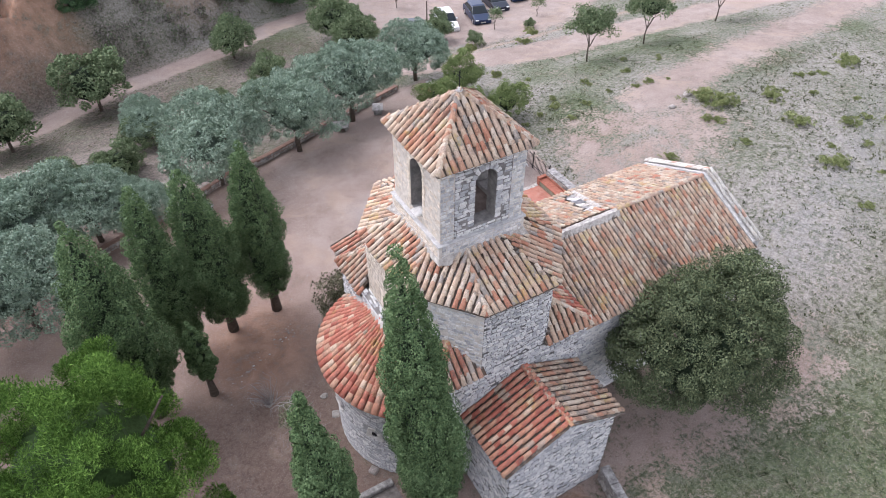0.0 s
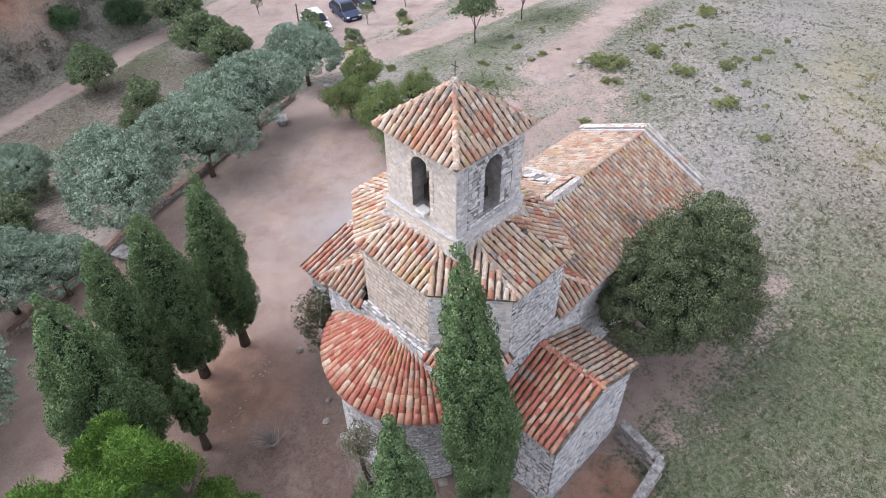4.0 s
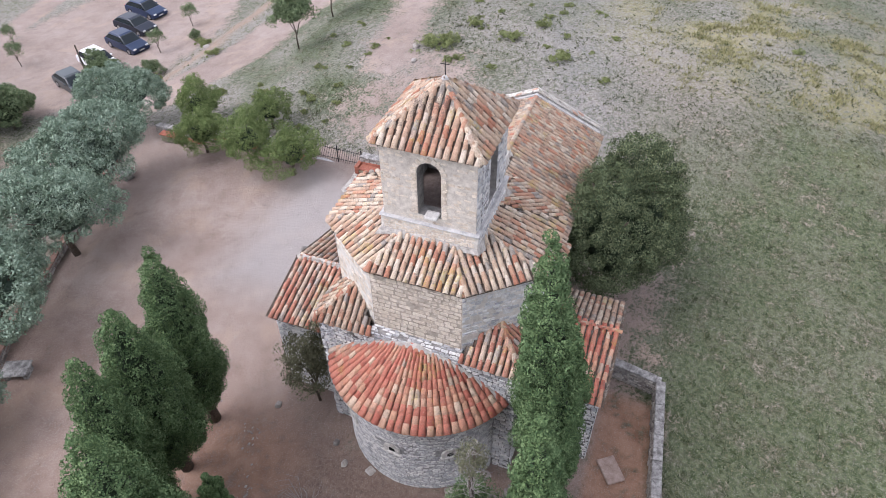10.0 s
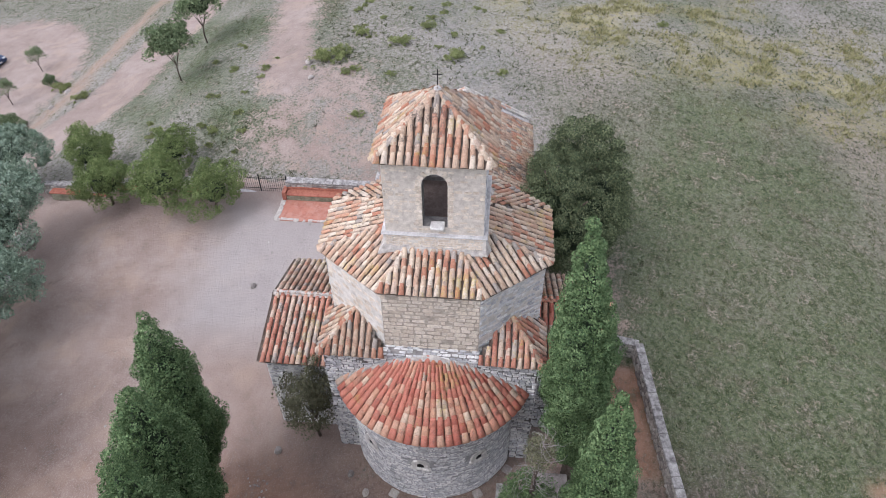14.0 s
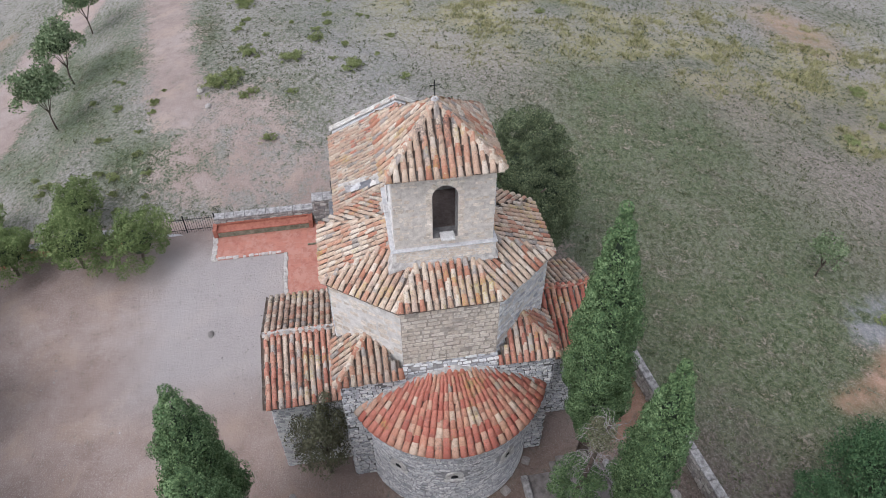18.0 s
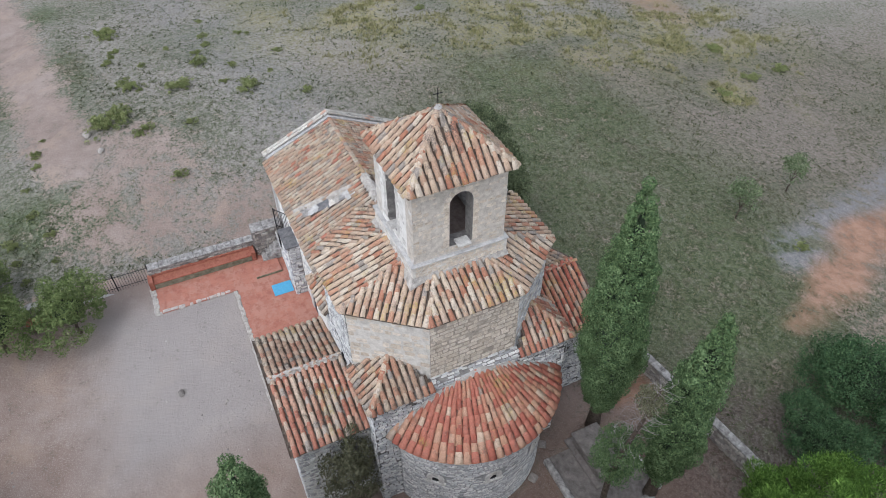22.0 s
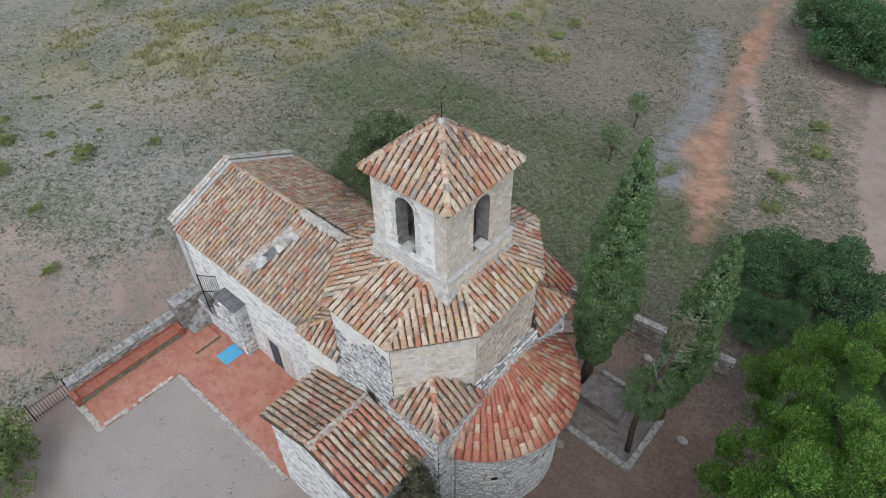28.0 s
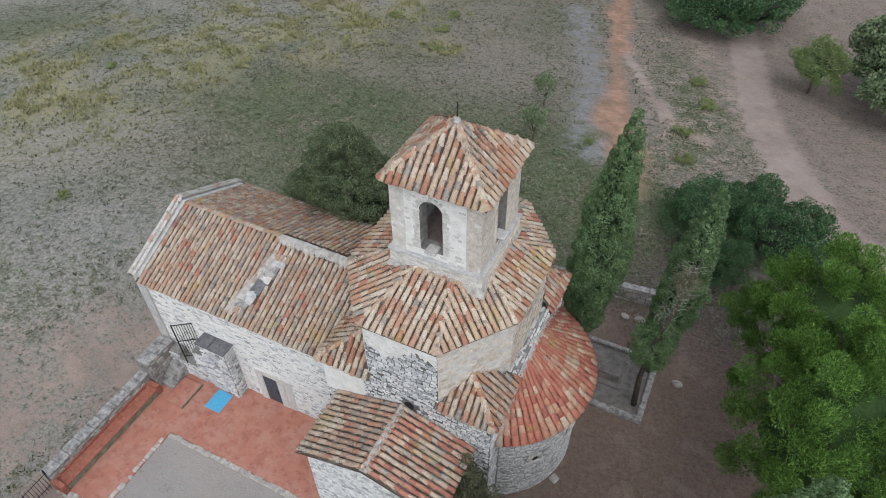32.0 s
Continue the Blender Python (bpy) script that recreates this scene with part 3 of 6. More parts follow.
def put_tile(parent, pos, rot, mat, sx=1.0):
    me = trand.choice(TILES[id(mat)])
    jit = Euler((radians(5.4 + trand.uniform(-1.6, 2.4)), radians(trand.uniform(-4, 4)), radians(trand.uniform(-3.6, 3.6)))).to_matrix()
    m = Matrix.Translation(pos) @ (rot @ jit).to_4x4() @ Matrix.Diagonal((sx * trand.uniform(0.94, 1.06), trand.uniform(0.95, 1.05), 1, 1))
    ob = new("tile", me)
    ob.parent = parent
    ob.matrix_basis = m
    return ob


def inside(poly, x, y):
    c = False
    for (ax, ay), (bx, by) in zip(poly, poly[1:] + poly[:1]):
        if (ay > y) != (by > y) and x < (bx - ax) * (y - ay) / (by - ay) + ax:
            c = not c
    return c


def roof_face(parent, poly, mat, joined_mat=None, keep=None, gaps=None, overhang=0.07, lift=0.03):
    """Lays tile courses on a flat face; its first edge is the eave, given so that the face is counter-clockwise from above.
    keep: how many tiles stay single objects; the others are joined."""
    P = [Vector(p) for p in poly]
    u = (P[1] - P[0]).normalized()
    n = Vector((0, 0, 0))
    for a, b in zip(P, P[1:] + P[:1]):
        n += a.cross(b)
    n.normalize()
    v = n.cross(u).normalized()
    flat = [((p - P[0]).dot(u), (p - P[0]).dot(v)) for p in P]
    rot = tile_frame(u, v)
    x0, x1 = min(p[0] for p in flat), max(p[0] for p in flat)
    y1 = max(p[1] for p in flat)
    cols = max(1, round((x1 - x0) / PITCH))
    step = (x1 - x0) / cols
    made, rest = 0, ([], [])
    spots = []
    for i in range(cols):
        x = x0 + (i + 0.5) * step
        for j in range(int(y1 / COURSE) + 1):
            y = j * COURSE - overhang
            if j and not inside(flat, x, y + 0.16):
                continue
            if j == 0 and not inside(flat, x, 0.08):
                continue
            if gaps and gaps(P[0] + u * x + v * (y + 0.2)):
                continue
            spots.append((x, y))
    for x, y in spots:
        pos = P[0] + u * (x + trand.uniform(-0.012, 0.012)) + v * (y + trand.uniform(-0.02, 0.02)) + n * (lift + 0.035)
        if keep is None or made < keep:
            put_tile(parent, pos, rot, mat)
            made += 1
        else:
            tv, tf = arch_tile(0.107, 0.078, 0.42, 0.02, 4)
            jit = rot @ Euler((radians(5.4 + trand.uniform(-1.5, 2.2)), radians(trand.uniform(-4, 4)), radians(trand.uniform(-2.5, 2.5)))).to_matrix()
            o = len(rest[0])
            rest[0].extend(tuple(pos + jit @ Vector(q)) for q in tv)
            rest[1].extend(tuple(k + o for k in q) for q in tf)
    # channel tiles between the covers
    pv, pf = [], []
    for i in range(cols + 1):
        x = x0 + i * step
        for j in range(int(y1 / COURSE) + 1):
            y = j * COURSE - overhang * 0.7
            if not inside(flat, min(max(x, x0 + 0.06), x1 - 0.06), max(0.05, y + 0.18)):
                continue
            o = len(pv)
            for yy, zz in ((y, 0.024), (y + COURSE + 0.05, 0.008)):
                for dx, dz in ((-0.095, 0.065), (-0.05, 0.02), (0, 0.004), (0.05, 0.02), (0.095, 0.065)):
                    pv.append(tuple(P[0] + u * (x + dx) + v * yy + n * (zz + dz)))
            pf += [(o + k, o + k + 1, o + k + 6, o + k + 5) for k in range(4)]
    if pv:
        tagged(part("channel_tiling", mesh_of("channel_tiling", pv, pf, M_SHADED_PAN, True), parent), kind="stuff")
    if rest[0]:
        tagged(part("tile_field", mesh_of("tile_field", *rest, joined_mat or mat, True), parent), kind="stuff")


def ridge_tiles(parent, a, b, mat, lift=0.06, step=0.32, sx=1.2, name="ridge_tile"):
    a, b = Vector(a), Vector(b)
    d = (b - a).normalized()
    u = d.cross(Vector((0, 0, 1))).normalized()
    rot = tile_frame(u, d)
    n = u.cross(d)
    k, ln = 0, (b - a).length
    while k * step < ln - 0.15:
        ob = put_tile(parent, a + d * (k * step - 0.05) + n * lift, rot, mat, sx)
        ob.name = name
        k += 1


def stone_mesh(mat, seed):
    r = random.Random(seed)
    c = 0.12
    v = []
    for z, s in ((0.0, 1.0), (0.75, 1.0), (1.0, 0.86)):
        for x, y in ((-.5 + c, -.5), (.5 - c, -.5), (.5, -.5 + c * 1.5), (.5, .5 - c * 1.5), (.5 - c, .5), (-.5 + c, .5), (-.5, .5 - c * 1.5), (-.5, -.5 + c * 1.5)):
            v.append(((x + r.uniform(-.05, .05)) * s, (y + r.uniform(-.07, .07)) * s, z + (r.uniform(-.18, .12) if z == 1.0 else 0)))
    f = [tuple(range(16, 24))]
    for l in (0, 8):
        f += [(l + i, l + (i + 1) % 8, l + 8 + (i + 1) % 8, l + 8 + i) for i in range(8)]
    return mesh_of("stone", v, f, mat), (v, f)


STONES = {id(m): [stone_mesh(m, 30 + k) for k in range(7)] for m in (M_STONE, M_ASHLAR, M_LIME, M_SLATY)}
JOINED = {id(M_STONE): M_STONE_J, id(M_ASHLAR): M_ASHLAR_J, id(M_LIME): M_LIME_J, id(M_SLATY): M_SLATY_J}
srand = random.Random(5)


def lay_stones(parent, where, width, height, mat, course=(0.14, 0.25), length=(0.2, 0.48), keep=150, skip=None, proud=0.035, miss=0.06, top_first=True):
    """Courses of stones over a surface: where(s, h) gives place, along, up and outward for a spot of it."""
    spots = []
    h = 0.01
    while h < height - 0.06:
        ch = min(srand.uniform(*course), height - h)
        s = -srand.uniform(0, 0.2)
        while s < width:
            ln = srand.uniform(*length) * srand.choice((0.7, 1, 1, 1.35))
            a, b = max(s, 0.0), min(s + ln, width)
            if b - a > 0.09 and srand.random() > miss and not (skip and skip((a + b) / 2, h + ch / 2, (b - a) / 2, ch / 2)):
                spots.append((a, b, h, ch))
            s += ln
        h += ch
    if top_first:
        spots.sort(key=lambda q: -q[2])
    rest = ([], [])
    for k, (a, b, h, ch) in enumerate(spots):
        p, u, w, n = where((a + b) / 2, h + ch / 2)
        sx, sy, sz = (b - a) * srand.uniform(0.82, 0.95), ch * srand.uniform(0.7, 0.92), proud * srand.uniform(0.4, 1.6)
        tw_ = srand.gauss(0, 0.02)
        u, w = u * math.cos(tw_) + w * math.sin(tw_), w * math.cos(tw_) - u * math.sin(tw_)
        p = p + w * srand.uniform(-0.02, 0.02)
        m = Matrix((u * sx, w * sy, n * (sz + 0.05))).transposed().to_4x4()
        m.translation = p - n * 0.05
        me, (tv, tf) = srand.choice(STONES[id(mat)])
        if k < keep:
            ob = new("stone", me)
            ob.parent = parent
            ob.matrix_basis = m
        else:
            o = len(rest[0])
            rest[0].extend(tuple(m @ Vector(q)) for q in tv)
            rest[1].extend(tuple(i + o for i in q) for q in tf)
    if rest[0]:
        tagged(part("masonry", mesh_of("masonry", *rest, JOINED[id(mat)]), parent), kind="stuff")


def flat_where(a, b, z0):
    a, b = Vector((*a, z0)), Vector((*b, z0))
    u = (b - a).normalized()
    up = Vector((0, 0, 1))
    n = u.cross(up)
    return (lambda s, h: (a + u * s + up * h, u, up, n)), (b - a).length


def wall_stones(parent, a, b, z0, z1, mat, **kw):
    """Stones on a plain upright face that runs from a to b, with its outside to the right."""
    wh, w = flat_where(a, b, z0)
    lay_stones(parent, wh, w, z1 - z0, mat, **kw)


# ---- church ----
church = thing("church", "old stone church with octagonal drum, bell tower and clay tile roofs", "church")
CY = 0.1
# crossing block
BX0, BX1, BY0, BY1, BZ = -3.95, 3.34, -4.1, 4.2, 6.75
core = part("crossing_wall", mesh_of("crossing_wall", *prism([(BX0, BY0), (BX1, BY0), (BX1, BY1), (BX0, BY1)], -0.3, BZ), M_MORTAR_DARK), church, "weathered grey rubble stone walls")
OCT = [(3.06, -1.68), (3.06, 1.88), (1.2, BY1 - 0.03), (-1.75, BY1 - 0.03), (-3.5, 1.88), (-3.5, -1.68), (-1.75, BY0 + 0.03), (1.2, BY0 + 0.03)]
DZ = 10.1
drum = part("drum_wall", mesh_of("drum_wall", *prism(OCT, BZ - 0.2, DZ), M_MORTAR_PALE), church, "octagonal drum of buff ashlar and grey rubble")
for k_, mt in enumerate((M_MORTAR_DARK, M_MORTAR_BUFF, M_MORTAR_WHITE)):
    drum.data.materials.append(mt)
for k_, slot in enumerate((2, 0, 1, 1, 1, 1, 1, 0)):
    drum.data.polygons[2 + k_].material_index = slot
wall_stones(core, (BX1, BY0), (BX1, BY1), 0, BZ, M_STONE, keep=150, course=(.085, .145), length=(.14, .32), skip=lambda s, h, a, b: 0.9 < s < 7.4 and h < 4.9)
wall_stones(core, (BX1, BY1), (BX0, BY1), 0, BZ, M_STONE, keep=150, course=(.085, .145), length=(.14, .32), skip=lambda s, h, a, b: 1.9 < s < 6.6 and h < 4.6)
wall_stones(core, (BX0, BY0), (BX1, BY0), 0, BZ, M_STONE, keep=150, course=(.085, .145), length=(.14, .32), skip=lambda s, h, a, b: 1.2 < s < 6.3 and h < 4.7 or (abs(s - 3.9) < 0.35 and abs(h - 6.0) < 0.35), proud=0.025)
for i in range(8):
    a, b = OCT[i], OCT[(i + 1) % 8]
    # face order: east, north-east, north, north-west, west, south-west, south, south-east
    mat, crs, ln = [(M_ASHLAR, (0.17, 0.25), (0.24, 0.46)), (M_STONE, (0.1, 0.16), (0.16, 0.36)), (M_STONE, (0.08, 0.135), (0.13, 0.3)),
                    (M_STONE, (0.1, 0.18), (0.18, 0.4)), (M_STONE, (0.1, 0.18), (0.18, 0.4)), (M_SLATY, (0.1, 0.17), (0.16, 0.36)), (M_SLATY, (0.1, 0.17), (0.16, 0.34)),
                    (M_ASHLAR, (0.18, 0.3), (0.25, 0.55))][i]
    wall_stones(drum, a, b, BZ - 0.05, DZ - 0.05, mat, course=crs, length=ln, keep=62, proud=0.012 if mat is M_ASHLAR else 0.026, miss=(.03, .35, .03, .03, .03, .06, .06, .4)[i],
                skip=(lambda s, h, p, q: h > 2.6 and srand.random() < .75) if i in (5, 6) else None)
    if i in (5, 6):
        # worn limewash that still covers the upper part
        pa, pb = Vector((*a, 0)), Vector((*b, 0))
        out = (pb - pa).cross(Vector((0, 0, 1))).normalized()
        lv, lf = [], []
        for k in range(33):
            q = pa + (pb - pa) * (k / 32)
            foot = DZ - 1.15 - .4 * math.sin(k * .21 + i) - srand.uniform(-.16, .16)
            for zz, d_ in ((foot, .006), (foot + .05, .03), (DZ - .06, .032)):
                lv.append(tuple(q + out * d_ + Vector((0, 0, zz))))
        lf = [(3 * k + e_, 3 * k + 3 + e_, 3 * k + 4 + e_, 3 * k + 1 + e_) for k in range(32) for e_ in (0, 1)]
        part("limewash", mesh_of("limewash", lv, lf, M_MORTAR_WHITE), drum, "worn white limewash over stone")

# cornice of the east wall above the apse
cornice = part("cornice", box(BX1 - 0.42, BX1 + 0.05, -1.75, 1.95, BZ - 0.02, BZ + 0.25, 0.04), church, "", M_MORTAR)
lay_stones(cornice, lambda s_, h_: (Vector((BX1 + .05 - h_, -1.75 + s_, BZ + .25)), Vector((0, 1, 0)), Vector((-1, 0, 0)), Vector((0, 0, 1))), 3.7, .42, M_SLATY, course=(.09, .15), length=(.16, .4), keep=30, proud=.03, miss=.12)
wall_stones(core, (BX1 + .05, -1.75), (BX1 + .05, 1.95), BZ - .02, BZ + .24, M_STONE, keep=40, course=(.1, .14), length=(.2, .45))

# drum roof
EAVE = [(x * 1.045 if abs(x) > 2 else x * 1.04, (y - CY) * 1.045 + CY, DZ + 0.02) for x, y in OCT]
TOP_IN = [(1.5, -0.75), (1.5, 0.95), (0.65, 1.7), (-0.75, 1.7), (-1.6, 0.95), (-1.6, -0.75), (-0.75, -1.45), (0.65, -1.45)]
TZ = 11.0
drum_roof = part("drum_roof", mesh_of("drum_roof", [*EAVE, *[(*p, TZ) for p in TOP_IN], *[(p[0], p[1], p[2] - .12) for p in EAVE]], [(i, (i + 1) % 8, 8 + (i + 1) % 8, 8 + i) for i in range(8)] + [(16 + i, 16 + (i + 1) % 8, (i + 1) % 8, i) for i in range(8)] + [tuple(range(8, 16))], M_SHADED_PAN), church, "octagonal roof of pale curved clay tiles")
for i in range(8):
    roof_face(drum_roof, [EAVE[i], EAVE[(i + 1) % 8], (*TOP_IN[(i + 1) % 8], TZ), (*TOP_IN[i], TZ)], M_TILE_PALE)
    if i in (0, 1, 2, 6, 7, 5):
        ridge_tiles(drum_roof, EAVE[i], (*TOP_IN[i], TZ), M_TILE_PALE, 0.02, name="tile", sx=0.8)

# bell tower with four arched openings
TX0, TX1, TY0, TY1, TTOP = -1.75, 1.65, -1.58, 1.85, 14.62
tower = part("bell_tower", mesh_of("bell_tower", *prism([(TX0 - .1, TY0 - .1), (TX1 + .1, TY0 - .1), (TX1 + .1, TY1 + .1), (TX0 - .1, TY1 + .1)], 9.6, 11.62), M_MORTAR_PALE), church, "square bell tower with arched openings on four sides")


def arched_wall(a, b, z0, z1, cx, half, sill, spring, thick, mat, name):
    """A wall from a to b, outside to its right, with a round-headed opening."""
    a3, b3 = Vector((*a, 0)), Vector((*b, 0))
    u = (b3 - a3).normalized()
    n = u.cross(Vector((0, 0, 1)))
    w = (b3 - a3).length
    arc = [(cx + half * math.cos(t), spring + half * math.sin(t)) for t in [math.pi * k / 10 for k in range(11)]]
    outline = [(0, z0), (w, z0), (w, z1), (0, z1)]
    hole = [(cx - half, sill), (cx + half, sill)] + arc
    polys = [[(0, z0), (cx - half, z0), (cx - half, z1), (0, z1)], [(cx + half, z0), (w, z0), (w, z1), (cx + half, z1)], [(cx - half, z0), (cx + half, z0), (cx + half, sill), (cx - half, sill)]]
    for p, q in zip(arc, arc[1:]):
        polys.append([(q[0], q[1]), (p[0], p[1]), (p[0], z1), (q[0], z1)])
    v, f = [], []
    for d in (0, -thick):
        for pl in polys:
            o = len(v)
            v += [tuple(a3 + u * s + Vector((0, 0, h)) + n * d) for s, h in pl]
            f.append(tuple(range(o, o + 4)) if d == 0 else tuple(reversed(range(o, o + 4))))
    for loop in (hole, list(reversed(outline))):
        for p, q in zip(loop, loop[1:] + loop[:1]):
            o = len(v)
            v += [tuple(a3 + u * s + Vector((0, 0, h)) + n * d) for (s, h), d in ((p, 0), (q, 0), (q, -thick), (p, -thick))]
            f.append((o, o + 1, o + 2, o + 3))
    return mesh_of(name, v, f, mat)


corners = [(TX1, TY0), (TX1, TY1), (TX0, TY1), (TX0, TY0)]
openings = [1.75, 1.8, 1.7, 2.17 - 0.62]
th = 0.55
for i, cx in enumerate(openings):
    a, b = Vector((*corners[i], 0)), Vector((*corners[(i + 1) % 4], 0))
    u = (b - a).normalized()
    if i % 2:
        a, b, cx0 = a + u * th, b - u * th, cx - th
    else:
        cx0 = cx
    white = i == 3
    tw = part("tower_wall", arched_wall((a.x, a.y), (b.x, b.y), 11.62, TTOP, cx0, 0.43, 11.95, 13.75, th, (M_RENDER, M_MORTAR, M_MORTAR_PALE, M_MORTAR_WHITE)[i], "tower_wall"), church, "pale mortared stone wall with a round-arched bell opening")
    # bare rubble inside and in the reveals
    tw.data.materials.append(M_MORTAR)
    for k_ in range(13, 39):
        tw.data.polygons[k_].material_index = 1
    hole = lambda s, h, p, q, c=cx0: abs(s - c) < 0.56 + p * 0.8 and 11.9 - 11.62 - q < h < 14.2 - 11.62 + q * 0.5
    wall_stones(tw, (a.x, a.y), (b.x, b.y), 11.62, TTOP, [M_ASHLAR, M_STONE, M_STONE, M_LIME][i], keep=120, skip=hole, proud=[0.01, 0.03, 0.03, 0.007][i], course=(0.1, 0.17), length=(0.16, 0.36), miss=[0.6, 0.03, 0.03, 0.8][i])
    if i % 2:
        c0, c1 = Vector((*corners[i], 0)), Vector((*corners[(i + 1) % 4], 0))
        for p0, p1 in ((c0, a), (b, c1)):
            wall_stones(tw, (p0.x, p0.y), (p1.x, p1.y), 11.62, TTOP, [M_STONE, M_LIME][i // 2], keep=30, proud=0.02 if i == 1 else .007, course=(0.1, 0.17), length=(0.16, 0.36), miss=0.03 if i == 1 else .75)
    # dressed stones round the opening
    n_ = u.cross(Vector((0, 0, 1)))
    jm = [M_ASHLAR, M_STONE, M_STONE, M_LIME][i]
    for side in (-1, 1):
        z_ = 11.95
        while z_ < 13.7:
            sh, sw = srand.uniform(.13, .22), srand.uniform(.15, .3)
            m = Matrix((u * sw, Vector((0, 0, sh - .02)), n_ * .08)).transposed().to_4x4()
            m.translation = a + u * (cx0 + side * (.44 + sw / 2)) + Vector((0, 0, z_ + sh / 2)) - n_ * .05
            ob = new('stone', srand.choice(STONES[id(jm)])[0])
            ob.parent, ob.matrix_basis = tw, m
            z_ += sh
    for k_ in range(9):
        t_ = math.pi * (k_ + .5) / 9
        du, dz_ = u * math.cos(t_) + Vector((0, 0, math.sin(t_))), Vector((0, 0, math.cos(t_))) - u * math.sin(t_)
        m = Matrix((dz_ * .15, du * .2, n_ * .08)).transposed().to_4x4()
        m.translation = a + u * cx0 + Vector((0, 0, 13.75)) + du * .545 - n_ * .05
        ob = new('stone', srand.choice(STONES[id(jm)])[0])
        ob.parent, ob.matrix_basis = tw, m
for i in range(4):
    a, b = corners[i], corners[(i + 1) % 4]
    dx, dy = [(0.1, 0), (0, 0.1), (-0.1, 0), (0, -0.1)][i]
    wall_stones(tower, (a[0] + dx, a[1] + dy), (b[0] + dx, b[1] + dy), 10.3, 11.6, [M_ASHLAR, M_STONE, M_STONE, M_LIME][i], keep=36, proud=0.018, course=(0.1, 0.16), length=(0.16, 0.36), miss=0.08)
bm = box(TX0 - .16, TX1 + .16, TY0 - .16, TY1 + .16, 11.57, 11.64, 0.025)
part("ledge", bm, church, "thin projecting stone ledge", M_CEMENT)
part("tower_floor", box(TX0 + .5, TX1 - .5, TY0 + .5, TY1 - .5, 11.67, 11.76), church, "", M_WOODFLOOR)
part("tower_ceiling", box(TX0 + .5, TX1 - .5, TY0 + .5, TY1 - .5, 14.4, 14.5), church, "", M_DARKROOM)
for sx, sy in ((1.63, 0.25), (-0.2, -1.52)):
    part("sill_stone", box(sx - .22, sx + .22, sy - .25, sy + .25, 11.93, 12.03, 0.03), church, "broken pale sill stone", M_LIME)

# tower roof
TE = 14.72
tcx, tcy = (TX0 + TX1) / 2, (TY0 + TY1) / 2
tr = [(tcx + 1.9, tcy - 1.9, TE), (tcx + 1.9, tcy + 1.9, TE), (tcx - 1.9, tcy + 1.9, TE), (tcx - 1.9, tcy - 1.9, TE)]
apex = (tcx, tcy, 16.22)
tower_roof = part("tower_roof", mesh_of("tower_roof", *join(*[slab([tr[i], tr[(i + 1) % 4], apex], 0.1) for i in range(4)]), M_SHADED_PAN), church, "pyramidal roof of pale and red curved clay tiles")
for i in range(4):
    roof_face(tower_roof, [tr[i], tr[(i + 1) % 4], apex], M_TILE_PALE, overhang=0.1)
    ridge_tiles(tower_roof, tr[i], apex, M_TILE_PALE, 0.06, name="tile")
bm = bmesh.new()
bmesh.ops.create_icosphere(bm, subdivisions=2, radius=0.13, matrix=Matrix.Translation((tcx, tcy, 16.32)))
part("finial", bm, church, "small round cement cap", M_CEMENT)
part("iron_cross", mesh_of("iron_cross", *join(tube([(tcx, tcy, 16.3), (tcx, tcy, 17.0)], 0.016), tube([(tcx, tcy - 0.16, 16.82), (tcx, tcy + 0.16, 16.82)], 0.014)), M_IRON), church, "thin black iron cross")

# corner roofs of the crossing
CORN = [((BX1, BY0), (BX1, -1.68), (1.2, BY0), (1.85, -2.75)), ((BX1, BY1), (1.2, BY1), (BX1, 1.88), (1.85, 2.95)),
        ((BX0, BY1), (BX0, 1.88), (-1.75, BY1), (-2.35, 2.95)), ((BX0, BY0), (-1.75, BY0), (BX0, -1.68), (-2.35, -2.75))]
for c, p, q, top in CORN:
    sx, sy = math.copysign(0.14, c[0]), math.copysign(0.14, c[1])
    C = (c[0] + sx, c[1] + sy, BZ + 0.06)
    Pp = (p[0] + (sx if abs(p[0]) > 3.2 else 0), p[1] + (sy if abs(p[1]) > 3.2 else 0), BZ + 0.06)
    Q = (q[0] + (sx if abs(q[0]) > 3.2 else 0), q[1] + (sy if abs(q[1]) > 3.2 else 0), BZ + 0.06)
    T = (*top, 8.0)
    cr = part("corner_roof", mesh_of("corner_roof", *join(slab([C, Pp, T], 0.1), slab([Q, C, T], 0.1)), M_SHADED_PAN), church, "small hipped corner roof of clay tiles")
    roof_face(cr, [C, Pp, T], M_TILE_PALE if c[0] > 0 and c[1] < 0 else M_TILE_ANNEX if c[0] > 0 else (M_TILE_PALE if c[1] < 0 else M_TILE_RED))
    roof_face(cr, [Q, C, T], M_TILE_ANNEX if c[0] > 0 and c[1] > 0 else M_TILE_PALE)
    ridge_tiles(cr, C, T, M_TILE_PALE, 0.06, name="tile")

# apse
AX, AY, AR = 1.95, 0.1, 3.62
ARC = [radians(-66 + 132 * k / 36) for k in range(37)]
pl = [(AX + AR * math.cos(t), AY + AR * math.sin(t)) for t in ARC]
apse = part("apse_wall", mesh_of("apse_wall", *prism([(3.3, pl[0][1])] + pl + [(3.3, pl[-1][1])], -0.3, 5.0), M_MORTAR_GREY), church, "rounded apse wall of coursed grey stone")


def apse_where(s, h):
    t = -radians(66) + s / AR
    n = Vector((math.cos(t), math.sin(t), 0))
    return Vector((AX, AY, h)) + n * AR, Vector((-n.y, n.x, 0)), Vector((0, 0, 1)), n


